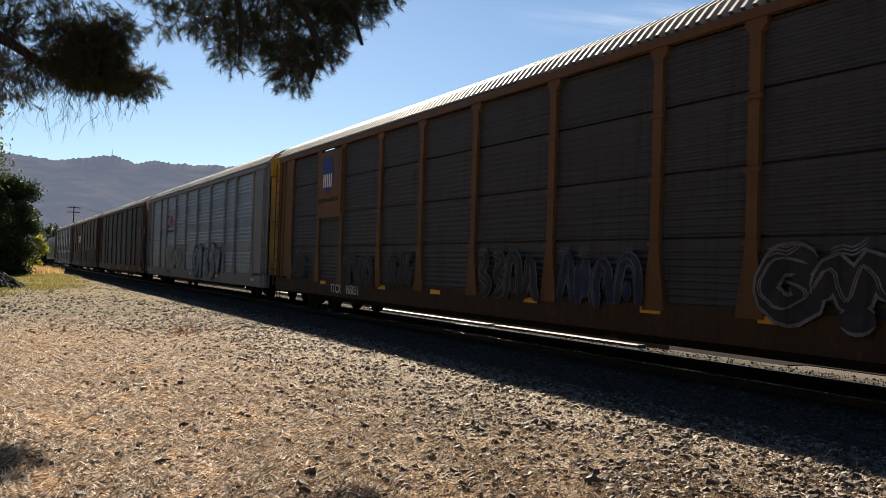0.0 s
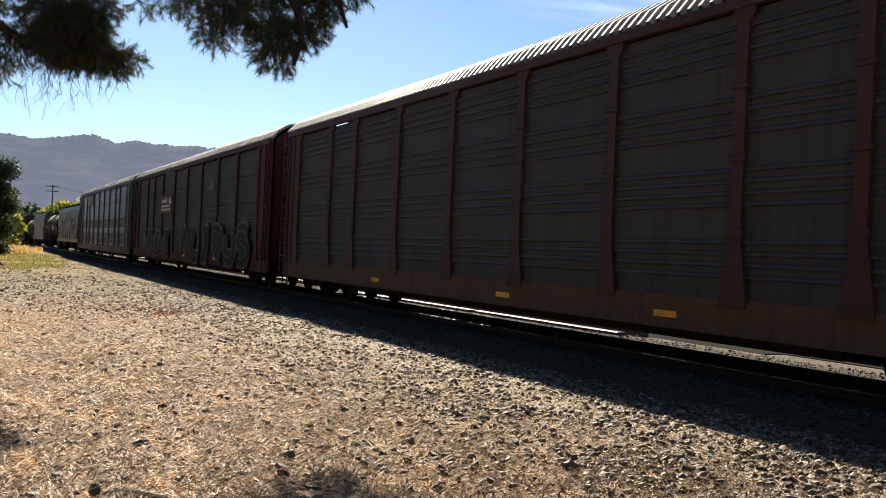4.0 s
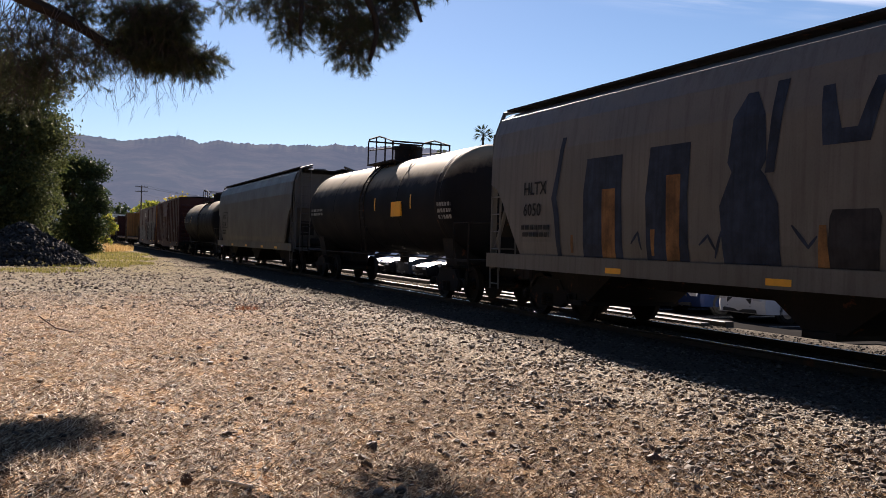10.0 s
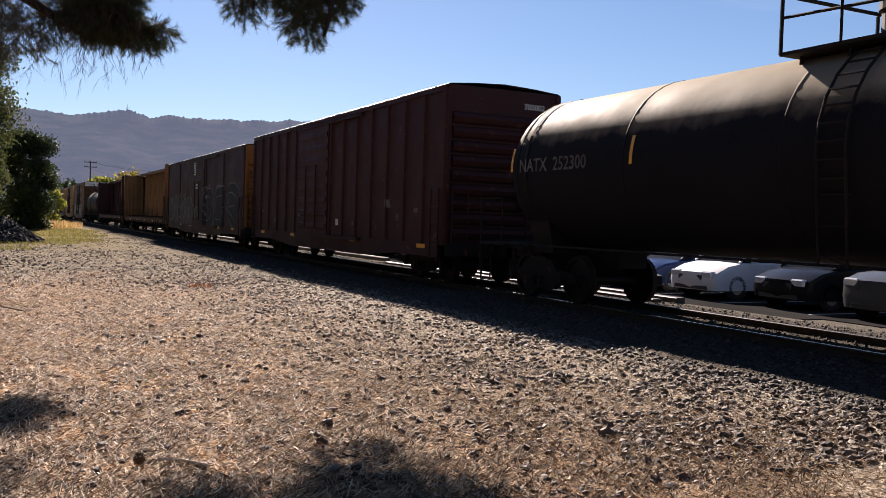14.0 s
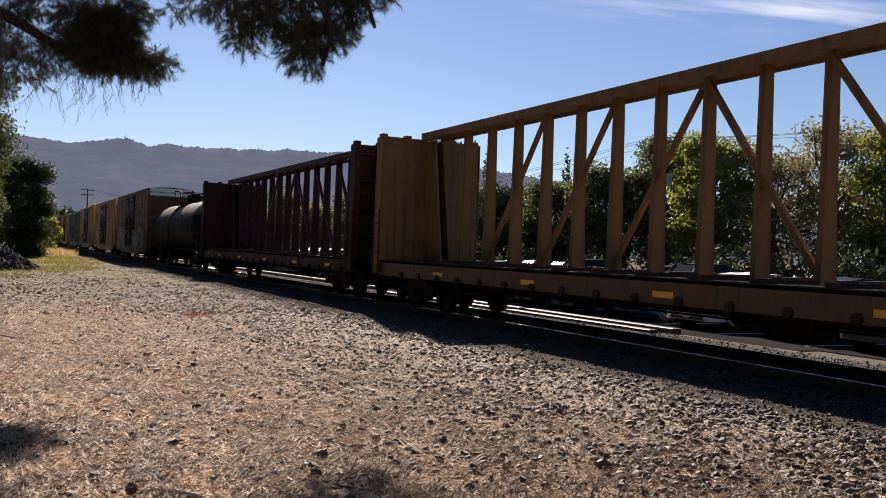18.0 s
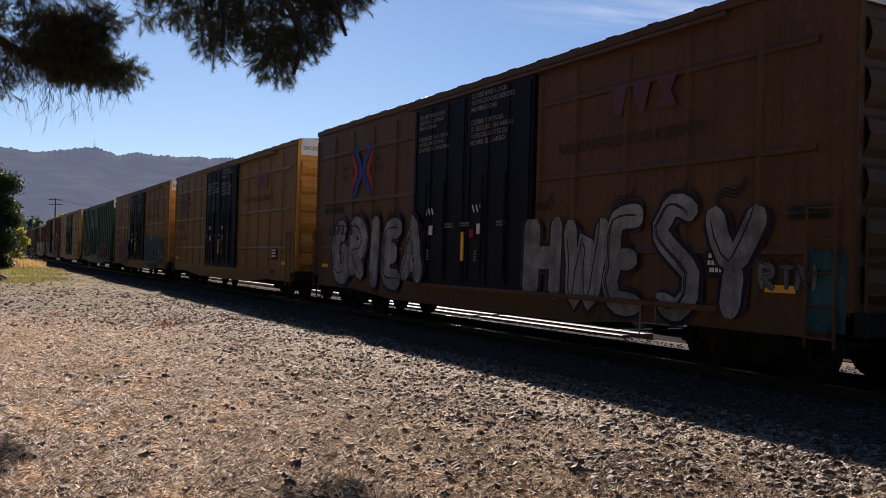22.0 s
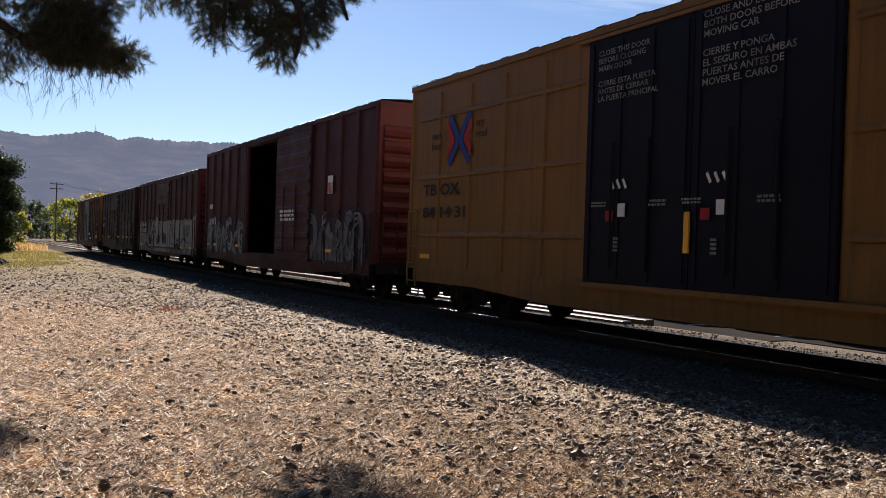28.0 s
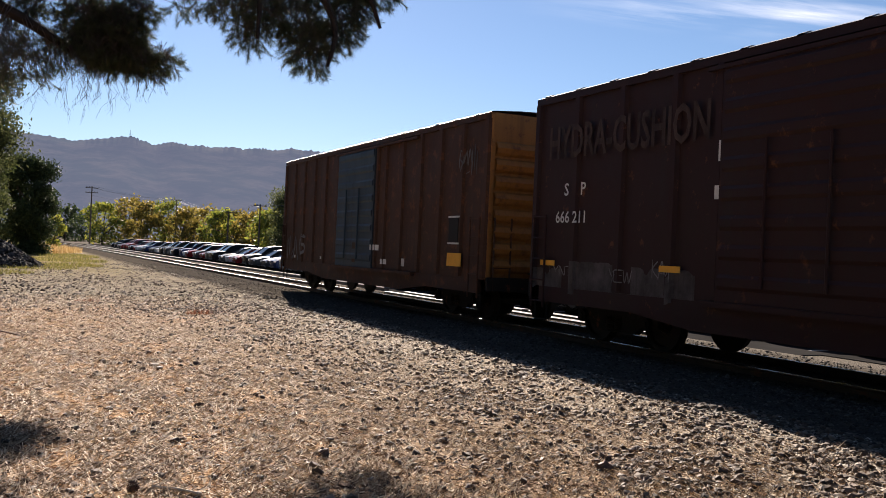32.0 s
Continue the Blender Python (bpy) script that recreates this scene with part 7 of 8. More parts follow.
# -- box wagons --
def boxcar(label, front, rear, skin, end_skin, eave, ribs, door, door_m, roof_m, grid=False, open_door=False, white_top=False, end_ribs=9):
    """ribs: spacing of the side posts; door: (near end, far end) along the wagon; eave: height of the side."""
    w, L = wagon("box_wagon", label, front, rear)
    z0 = 0.95
    t = 0.06
    d0, d1 = door
    for sx in (-1, 1):
        s = Shape()
        xo, xi = sx * HALF, sx * (HALF - t)
        a, b = sorted((xo, xi))
        part("side_wall", Shape().box(a, b, 0, d0, z0, eave), skin, w)
        part("side_wall", Shape().box(a, b, d1, L, z0, eave), skin, w)
        part("door_header", Shape().box(a, b, d0, d1, eave - 0.25, eave), skin, w)
        part("door_threshold", Shape().box(a, b, d0, d1, z0, z0 + 0.08), skin, w)
        bay = [y for y in np.arange(0.06, d0 - 0.2, ribs)] + [d0 - 0.1] + [y for y in np.arange(L - 0.06, d1 + 0.2, -ribs)] + [d1 + 0.1]
        if grid:
            rm = Shape().prism([(-0.07, 0.0), (0.07, 0.0), (0.04, -0.038), (-0.04, -0.038)], "z", z0 + 0.06, eave - 0.3).mesh("side_post", skin)
        else:
            rm = Shape().prism([(-0.1, 0.0), (0.1, 0.0), (0.06, -0.06), (-0.06, -0.06)], "z", z0 + 0.04, eave - 0.12).mesh("side_post", skin)
        rot = radians(-90 if sx < 0 else 90)
        for y in bay:
            part("side_post", rm, parent=w, at=(xo, y, 0)).rotation_euler = (0, 0, rot)
        if grid:
            for z in (z0 + 0.75, z0 + 2.05, z0 + 3.4):
                for p, q in ((0.5, d0 - 0.1), (d1 + 0.1, L - 0.5)):
                    part("horizontal_rail", Shape().prism([(xo, z - 0.02), (xo + sx * 0.042, z), (xo + sx * 0.042, z + 0.05), (xo, z + 0.11)], "y", p, q), skin, w)
        part("eave_rail", Shape().box(*sorted((xo, xo + sx * 0.05)), 0, L, eave - 0.12, eave), skin, w)
        part("side_sill", Shape().box(*sorted((sx * (HALF - 0.1), sx * (HALF + 0.03))), 0.3, L - 0.3, 0.66, z0).prism(
            [(2.9, 0.67), (L * 0.3, 0.5), (L * 0.7, 0.5), (L - 2.9, 0.67)], "x", *sorted((sx * (HALF - 0.08), sx * (HALF + 0.02)))), skin, w)
        if open_door and sx < 0:
            shift = d0 - d1
            parts = [(d0 - (d1 - d0) * 0.92, d0 - 0.02)]
        else:
            parts = [(d0, (d0 + d1) / 2 - 0.01), ((d0 + d1) / 2 + 0.01, d1)] if d1 - d0 > 3.5 else [(d0, d1)]
        for p, q in parts:
            dr = part("door", Shape().box(*sorted((xo + sx * 0.02, xo + sx * 0.09)), p, q, z0 + 0.02, eave - 0.22), door_m, w)
            if d1 - d0 > 3.5 and not open_door:
                for yy in np.linspace(p + 0.12, q - 0.12, 4):
                    part("door_rib", Shape().box(*sorted((xo + sx * 0.09, xo + sx * 0.115)), yy - 0.03, yy + 0.03, z0 + 0.1, eave - 0.3), door_m, dr)
            else:
                for zz in np.arange(z0 + 0.2, eave - 0.35, 0.42):
                    part("door_rib", Shape().prism([(xo + sx * 0.09, zz), (xo + sx * 0.12, zz + 0.05), (xo + sx * 0.12, zz + 0.17), (xo + sx * 0.09, zz + 0.22)], "y", p + 0.06, q - 0.06), door_m, dr)
            for yy in (p + (q - p) * 0.35, p + (q - p) * 0.7):
                part("locking_bar", Shape().cyl((xo + sx * 0.14, yy, z0 + 0.25), (xo + sx * 0.14, yy, z0 + 2.3), 0.025, 6), door_m, dr)
        for k, za, zz in ((0.14, z0 - 0.06, z0 + 0.02), (0.12, eave - 0.22, eave - 0.16)):
            part("door_track", Shape().box(*sorted((xo, xo + sx * k)), max(0.4, d0 - (d1 - d0) * 0.95), min(L - 0.4, d1 + 0.3), za, zz), skin, w)
    part("floor", Shape().box(-HALF + 0.06, HALF - 0.06, 0.05, L - 0.05, z0, z0 + 0.08).box(-0.32, 0.32, 0.05, L - 0.05, 0.66, z0), STEEL_DARK, w)
    for y, d in ((0.0, -1), (L, 1)):
        s = Shape().box(-HALF + 0.001, HALF - 0.001, *sorted((y, y - d * 0.06)), z0, eave + 0.02)
        part("end_wall", s, end_skin, w)
        n = end_ribs
        h = (eave - 0.55 - z0 - 0.15) / n
        for k in range(n):
            zz = z0 + 0.15 + k * h
            rb = Shape().grid([[(x, y + d * q, zz + r) for x in (-HALF + 0.12, HALF - 0.12)] for q, r in
                               ((0.0, 0.0), (0.08, h * 0.16), (0.13, h * 0.45), (0.08, h * 0.74), (0.0, h * 0.86))])
            part("end_rib", rb, end_skin, w)
        for px in (-HALF, HALF - 0.1):
            part("corner_post", Shape().box(px, px + 0.1, *sorted((y, y + d * 0.05)), z0 - 0.2, eave), end_skin, w)
        if white_top:
            part("end_header", Shape().box(-HALF + 0.1, HALF - 0.1, *sorted((y + d * 0.04, y + d * 0.06)), eave - 0.48, eave + 0.06), HEADER_WHITE, w, "white painted band at the top of the end")
            if d < 0:
                lettering("excess_height_sign", "EXCESS HEIGHT CAR", 0.17, BLACK_MARK, w, (-HALF + 0.16, y - 0.064, eave - 0.3), "end")
        ladder(w, -HALF - 0.1, y - d * 0.35, 0.55, 2.3, skin)
        ladder(w, -HALF + 0.35, y + d * 0.1, 0.7, 2.3, skin, "x")
        part("end_step", Shape().tube([(-HALF, y - d * 0.15, 0.68), (-HALF, y - d * 0.15, 0.32), (-HALF, y - d * 0.55, 0.32), (-HALF, y - d * 0.55, 0.68)], 0.02), STEEL_DARK, w)
        part("end_sill", Shape().box(-HALF, HALF, *sorted((y, y + d * 0.12)), 0.72, z0 + 0.06), STEEL_DARK, w)
        if d < 0:
            hw = Shape().tube([(0.62 + 0.28 * math.cos(q), y - 0.28, 2.05 + 0.28 * math.sin(q)) for q in np.linspace(0, 2 * math.pi, 17)], 0.02)
            for q in np.linspace(0, math.pi, 4)[:3]:
                hw.cyl((0.62 - 0.28 * math.cos(q), y - 0.28, 2.05 - 0.28 * math.sin(q)), (0.62 + 0.28 * math.cos(q), y - 0.28, 2.05 + 0.28 * math.sin(q)), 0.014, 5)
            hw.cyl((0.62, y, 2.05), (0.62, y - 0.3, 2.05), 0.04, 8)
            hw.cyl((0.62, y - 0.12, 0.9), (0.62, y - 0.12, 2.05), 0.02, 6)
            part("hand_brake_wheel", hw, STEEL_DARK, w)
            part("brake_box", Shape().slab(0.4, 0.85, y - 0.2, y - 0.02, 1.85, 2.25, 0.03), STEEL_DARK, w)
            part("crossover_step", Shape().box(-0.5, 1.2, y - 0.5, y - 0.05, 1.1, 1.14), STEEL_DARK, w)
    # roof: shallow gable of ribbed panels
    rows, y = [], 0.0
    rp = [(-HALF - 0.06, eave + 0.005), (-HALF + 0.05, eave + 0.05), (-0.8, eave + 0.11), (0, eave + 0.15), (0.8, eave + 0.11), (HALF - 0.05, eave + 0.05), (HALF + 0.06, eave + 0.005)]
    while y < L - 0.2:
        for dy, k in ((0.0, 0), (0.5, 0), (0.53, 0.018), (0.62, 0.018), (0.65, 0)):
            rows.append([(px, min(y + dy, L), pz + k) for px, pz in rp])
        y += 1.0
    rows.append([(px, L, pz) for px, pz in rp])
    rf = Shape().grid(rows)
    rf.grid([[(px, q, eave - 0.02) for px in (HALF - 0.02, -HALF + 0.02)] for q in (0.03, L - 0.03)])
    part("roof", rf, roof_m, w)
    add_bogie(w, 2.1)
    add_bogie(w, L - 2.1)
    couplers(w, L)
    brake_gear(w, L)
    return w, L


def ribbed(L, door, ribs, deep=0.06, half=0.1):
    """The outer face of a ribbed flank, as spray paint finds it."""
    d0, d1 = door
    bay = [y for y in np.arange(0.06, d0 - 0.2, ribs)] + [d0 - 0.1] + [y for y in np.arange(L - 0.06, d1 + 0.2, -ribs)] + [d1 + 0.1]

    def surf(y, z):
        if d0 < y < d1:
            return -HALF - 0.125
        k = min(abs(y - q) for q in bay)
        return -HALF - 0.004 - deep * max(0.0, min(1.0, (half - k) / 0.04))
    return surf


OXIDE = paint("oxide_red_paint", (0.047, 0.0108, 0.0115), 0.55, 0, 0.4, 0.2)
OXIDE_DARK = paint("dark_oxide_paint", (0.031, 0.0135, 0.0135), 0.6, 0, 0.5, 0.12)
OXIDE_DULL = paint("dull_oxide_paint", (0.04, 0.0115, 0.0115), 0.6, 0, 0.5, 0.2)
# Lighter copy of the oxide for wagon ends: bounced light put into the colour.
OXIDE_END_LIT = paint("bounce_lit_oxide_end", (0.09, 0.02, 0.018), 0.55, 0, 0.35, 0.1)
PURPLE_BROWN = paint("purple_brown_paint", (0.045, 0.019, 0.02), 0.55, 0, 0.4, 0.1)
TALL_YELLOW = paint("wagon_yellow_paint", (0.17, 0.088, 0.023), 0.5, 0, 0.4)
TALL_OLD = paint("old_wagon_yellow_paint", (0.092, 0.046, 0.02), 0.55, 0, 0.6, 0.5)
# End copy of the wagon yellow, brightened for light bounced between wagons.
TALL_END_LIT = paint("bounce_lit_yellow_end", (0.5, 0.24, 0.05), 0.5, 0, 0.25)
DOOR_BLACK = paint("black_door_paint", (0.009, 0.0105, 0.0175), 0.5, 0, 0.08)
DOOR_BLACK.node_tree.nodes["Principled BSDF"].inputs["Specular IOR Level"].default_value = 0.08
GREEN = paint("green_wagon_paint", (0.015, 0.065, 0.042), 0.5, 0, 0.4, 0.1)
ROOF_DARK = paint("dirty_roof", (0.16, 0.15, 0.14), 0.5, 0.4, 0.5)
ROOF_PALE = paint("pale_metal_roof", (0.2, 0.195, 0.19), 0.45, 0.5, 0.4)
BLUE_DOOR = paint("faded_blue_door", (0.035, 0.055, 0.075), 0.5, 0, 0.5)
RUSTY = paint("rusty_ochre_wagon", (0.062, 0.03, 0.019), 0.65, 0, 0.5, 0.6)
# Ochre for wagon ends, with the warm bounced light painted in.
OCHRE_END_LIT = paint("bounce_lit_ochre_end", (0.3, 0.135, 0.035), 0.6, 0, 0.4, 0.4)


def patches(wagon, L, rr, surf, n, z0, z1, mats):
    for k in range(n):
        y, z = rr.uniform(1.0, L - 1.0), rr.uniform(z0, z1)
        a, b = rr.uniform(0.15, 0.4), rr.uniform(0.08, 0.2)
        part("stencil_patch", Shape().grid([[(surf(yy, zz) - 0.004, yy, zz) for zz in (z, z + b)] for yy in np.linspace(y, y + a, 7)]), rr.choice(mats), wagon)


def tall_box(label, front, rear, skin, end_skin, seed, number="", big=None):
    L = rear - front
    door = (L / 2 - 2.45, L / 2 + 2.45)
    w, L = boxcar(label, front, rear, skin, end_skin, 5.22, 1.35, door, DOOR_BLACK, ROOF_PALE, grid=True, white_top=True, end_ribs=6)
    rr = random.Random(seed)
    xs = -HALF - 0.042
    xd = -HALF - 0.122
    lettering("door_notice", "CLOSE AND LOCK\nBOTH DOORS BEFORE\nMOVING CAR", 0.14, SPRAY_WHITE, w, (xd - 0.003, door[0] + 2.25, 4.85), squeeze=1.15)
    lettering("door_notice", "CIERRE Y PONGA\nEL SEGURO EN AMBAS\nPUERTAS ANTES DE\nMOVER EL CARRO", 0.14, SPRAY_WHITE, w, (xd - 0.003, door[0] + 2.25, 4.3), squeeze=1.15)
    if number.startswith("67"):
        lettering("door_notice", "CLOSE THIS DOOR BEFORE\nCLOSING MAIN DOOR\nCIERRE ESTA PUERTA ANTES DE\nCERRAR LA PUERTA PRINCIPAL", 0.125, SPRAY_WHITE, w, (xd - 0.003, door[1] - 0.3, 4.4), squeeze=1.1)
    else:
        lettering("door_notice", "CLOSE THIS DOOR\nBEFORE CLOSING\nMAIN DOOR", 0.125, SPRAY_WHITE, w, (xd - 0.003, door[1] - 0.3, 4.7), squeeze=1.15)
        lettering("door_notice", "CIERRE ESTA PUERTA\nANTES DE CERRAR\nLA PUERTA PRINCIPAL", 0.125, SPRAY_WHITE, w, (xd - 0.003, door[1] - 0.3, 4.2), squeeze=1.15)
    for yb in (door[0] + 1.9, door[1] - 0.9):
        part("door_plate", Shape().box(xd - 0.01, xd, yb - 0.17, yb, 2.05, 2.26), WHITE_MARK, w)
        part("door_plate", Shape().box(xd - 0.01, xd, yb + 0.12, yb + 0.3, 1.98, 2.15), RED_MARK, w, "small red plate")
        fl = Shape()
        for k in range(3):
            fl.prism([(yb - 0.2 + k * 0.15, 2.52), (yb - 0.12 + k * 0.15, 2.66), (yb - 0.08 + k * 0.15, 2.63), (yb - 0.16 + k * 0.15, 2.49)], "x", xd - 0.006, xd)
        part("door_symbols", fl, WHITE_MARK, w)
        bars("door_stencil", w, xd, yb + 0.7, 2.3, 0.4, 0.1, 2, SPRAY_WHITE, rr)
        bars("door_stencil", w, xd, yb - 0.7, 2.3, 0.4, 0.12, 2, SPRAY_WHITE, rr)
        bars("door_stencil", w, xd, yb + 0.1, 1.72, 0.12, 0.25, 4, SPRAY_WHITE, rr)
    part("latch", Shape().box(xd - 0.03, xd, (door[0] + door[1]) / 2 - 0.05, (door[0] + door[1]) / 2 + 0.05, 1.5, 2.1), YELLOW_MARK, w)
    # crossed emblem near the rear, with two small words, and the owner's sign near the front
    cy, cz, q = big if big else (L - 2.35, 3.8, 0.5)
    for k in (-1, 1):
        part("blue_chevron", Shape().prism([(cy + k * q * u, cz + q * v) for u, v in ((1.0, 0.95), (0.75, 1.15), (0.06, 0.3), (0.004, 0.0), (0.06, -0.3), (0.75, -1.15), (1.0, -0.95), (0.38, -0.2), (0.3, 0.0), (0.38, 0.2))], "x", xs - 0.006, xs), BLUE_MARK, w)
        part("red_chevron", Shape().prism([(cy + k * q * u, cz + q * v) for u, v in ((1.06, 0.86), (0.46, 0.18), (0.37, 0.0), (0.46, -0.18), (1.06, -0.86), (1.06, -0.35), (0.78, 0.0), (1.06, 0.35))], "x", xs - 0.006, xs), RED_MARK, w)
    lettering("emblem_word", "next\nload", 0.24, BLACK_MARK, w, (xs, cy + q + 0.75, cz + 0.08))
    lettering("emblem_word", "any\nroad", 0.24, BLACK_MARK, w, (xs, cy - q - 0.2, cz + 0.2))
    for k in range(3):
        oy = 4.5 - k * 0.54
        part("owner_emblem", Shape().prism([(oy, 4.4), (oy - 0.44, 4.4), (oy - 0.29, 3.9), (oy - 0.15, 3.9)] if k < 2 else
                                           [(oy, 4.4), (oy - 0.48, 4.4), (oy - 0.33, 4.15), (oy - 0.48, 3.9), (oy, 3.9), (oy - 0.15, 4.15)],
                                           "x", xs - 0.006, xs), MAROON_MARK, w)
    lettering("owner_slogan", "RAILCAR POOLING EXPERTS", 0.27, WORN_BLACK, w, (xs, 5.9, 3.42), squeeze=1.02)
    if big:
        bars("owner_mark", w, xs, L - 0.85, 2.9, 1.3, 0.26, 1, BLACK_MARK, rr)
    else:
        lettering("owner_mark", "TB OX", 0.36, BLACK_MARK, w, (xs - 0.004, L - 0.75, 2.62), squeeze=1.55, bold=0.02)
    if number:
        lettering("wagon_number", number, 0.4 if big else 0.34, BLACK_MARK, w, (xs - (0.05 if big else 0.004), L - (1.25 if big else 0.75), 2.12), squeeze=1.5 if big else 1.7, bold=0.02)
    part("data_plate", Shape().box(xs - 0.01, xs, 1.75, 2.3, 1.35, 1.75), BLACK_MARK, w)
    bars("data_plate_text", w, xs - 0.011, 2.25, 1.7, 0.45, 0.3, 3, WHITE_MARK, rr)
    yellow_marks(w, [L - 0.9, 1.0], 1.2, xs)
    bars("end_stencil", w, -HALF - 0.04, 0.9, 2.3, 0.6, 0.2, 2, BLACK_MARK, rr)
    return w, L, door


# oxide box wagon with wide ribs
door = (8.2, 11.2)
w, L = boxcar("dark oxide red box wagon with wide side ribs", 220.66, 238.31, OXIDE_DULL, OXIDE_DULL, 4.72, 1.15, door, OXIDE_DULL, ROOF_DARK)
patches(w, L, rnd, ribbed(L, door, 1.15), 10, 1.2, 1.9, [WHITE_MARK, SPRAY_GREY])
lettering("end_number", "700002", 0.2, WHITE_MARK, w, (0.5, -0.064, 4.3), "end")
yellow_marks(w, [1.2, 6, 12, 16], 0.85, -HALF - 0.031)

# smooth purple brown wagon with a big outlined tag
door = (8.2, 11.4)
w, L = boxcar("purple brown box wagon with large white outlined graffiti", 239.9, 259.45, PURPLE_BROWN, OCHRE_END_LIT, 4.55, 4.0, door, PURPLE_BROWN, ROOF_DARK)
sf = ribbed(L, door, 4.0)
lettering("wagon_number", "50   589", 0.3, SPRAY_WHITE, w, (-HALF - 0.06, 17.7, 1.75))
spray(w, L - 0.5, 11.9, 0.75, 2.6, sf, sprayed("sprayed_hazy_grey", (0.1, 0.1, 0.105)), SPRAY_WHITE, 61, 5, SPRAY_GREY, 0.19, False, "MIEKO")
spray(w, 8.8, 1.0, 0.75, 2.9, sf, SPRAY_DARK, SPRAY_WHITE, 63, 4, None, 0.19, False, "SER")
spray(w, 11.2, 9.4, 1.3, 2.0, sf, SPRAY_GREY, SPRAY_DARK, 67, 3)
bars("data_block", w, -HALF - 0.13, 10.8, 4.25, 0.6, 0.7, 6, WHITE_MARK, rnd)
bars("data_block", w, -HALF - 0.13, 10.2, 3.1, 0.5, 0.3, 2, WHITE_MARK, rnd)
yellow_marks(w, [2.0, 5.0, 12.0, 15.0], 0.85, -HALF - 0.031)


# -- centre-beam flat wagons --
def centrebeam(label, front, rear, skin, dark, worn):
    w, L = wagon("centrebeam_flat_wagon", label, front, rear)
    zd, zt = 1.2, 4.66
    for sx in (-1, 1):
        part("side_sill", Shape().box(*sorted((sx * 1.3, sx * 1.42)), 0.2, L - 0.2, 0.8, zd), worn, w)
    part("deck", Shape().box(-1.42, 1.42, 0.2, L - 0.2, zd - 0.05, zd + 0.02), dark, w)
    part("centre_sill", Shape().box(-0.35, 0.35, 0.1, L - 0.1, 0.62, zd - 0.05), STEEL_DARK, w)
    ys = list(np.arange(1.9, L - 1.8, 1.245))
    rz = Shape().box(-1.45, 1.45, -0.05, 0.05, zd + 0.02, zd + 0.09).mesh("deck_riser", dark)
    for y in ys:
        part("deck_riser", rz, parent=w, at=(0, y, 0))
    for y, d in ((0.0, 1), (L, -1)):
        s = Shape().box(-1.5, 1.5, *sorted((y + d * 0.35, y + d * 0.42)), zd, 4.62)
        part("bulkhead", s, skin, w, "solid steel bulkhead at the wagon end")
        for x in (-1.42, -0.7, 0.0, 0.7, 1.42):
            part("bulkhead_post", Shape().prism([(y + d * 0.35, zd), (y, zd), (y + d * 0.12, 4.7), (y + d * 0.35, 4.7)], "x", x - 0.08, x + 0.08), skin, w)
        for z in (1.9, 2.7, 3.5, 4.3):
            part("bulkhead_stiffener", Shape().box(-1.4, 1.4, *sorted((y + d * 0.16, y + d * 0.36)), z, z + 0.09), skin, w)
        for sx in (-1, 1):
            part("bulkhead_wing", Shape().prism([(y + d * 0.42, zd), (y + d * 1.5, zd), (y + d * 0.9, 4.5), (y + d * 0.42, 4.6)], "x", *sorted((sx * 0.1, sx * 0.16))), skin, w)
            part("bulkhead_side", Shape().box(*sorted((sx * 1.503, sx * 1.53)), *sorted((y + d * 0.05, y + d * 0.45)), 0.85, 4.6), skin, w)
        ladder(w, -1.56, y + d * 0.25, 0.5, 2.6, dark)
    post = Shape().prism([(-0.17, zd), (0.17, zd), (0.14, 2.2), (0.1, zt), (-0.1, zt), (-0.14, 2.2)], "y", -0.055, 0.055)
    pm = post.mesh("beam_post", skin)
    for y in ys:
        part("beam_post", pm, parent=w, at=(0, y, 0))
    for k in range(1, len(ys) - 2, 2):
        y0, y1 = (ys[k], ys[k + 2]) if ys[k + 1] < L / 2 else (ys[k + 2], ys[k])
        dg = Shape().prism([(y0 - 0.065, zd + 0.05), (y0 + 0.065, zd + 0.05), (y1 + 0.065, zt - 0.05), (y1 - 0.065, zt - 0.05)], "x", -0.1, -0.02)
        part("diagonal_brace", dg, skin, w)
    part("top_chord", Shape().prism([(-0.3, zt - 0.06), (-0.27, zt - 0.06), (-0.27, zt), (0.27, zt), (0.27, zt - 0.06), (0.3, zt - 0.06), (0.34, zt - 0.06), (0.34, zt + 0.13), (-0.34, zt + 0.13), (-0.34, zt - 0.06)], "y", 0.4, L - 0.4), skin, w)
    wn = Shape().cyl((-1.48, 0, 0.86), (-1.36, 0, 0.86), 0.08, 10).mesh("strap_winch", dark)
    for y in np.arange(1.2, L - 1, 1.05):
        part("strap_winch", wn, parent=w, at=(0, y, 0))
    add_bogie(w, 2.2)
    add_bogie(w, L - 2.2)
    couplers(w, L)
    brake_gear(w, L)
    yellow_marks(w, [2.5, 6.0, 10.0, 14.0, 18.0], 0.9, -1.42)
    return w, L


CB_YELLOW = paint("weathered_yellow_steel", (0.19, 0.103, 0.038), 0.6, 0, 0.7, 0.4)
CB_RED = paint("dark_red_wagon_steel", (0.03, 0.0075, 0.008), 0.6, 0, 0.45, 0.2)
centrebeam("yellow centre-beam flat wagon, empty, with steel bulkheads", 260.94, 282.84, CB_YELLOW, STEEL_BROWN, paint("worn_yellow_sill", (0.12, 0.075, 0.04), 0.7, 0, 0.6, 0.6))
w, L = centrebeam("dark red centre-beam flat wagon, empty, with steel bulkheads", 284.4, 306.36, CB_RED, STEEL_BROWN, CB_RED)
bars("warning_text", w, -1.51, 0.42, 4.55, 0.35, 0.12, 1, WHITE_MARK, rnd)

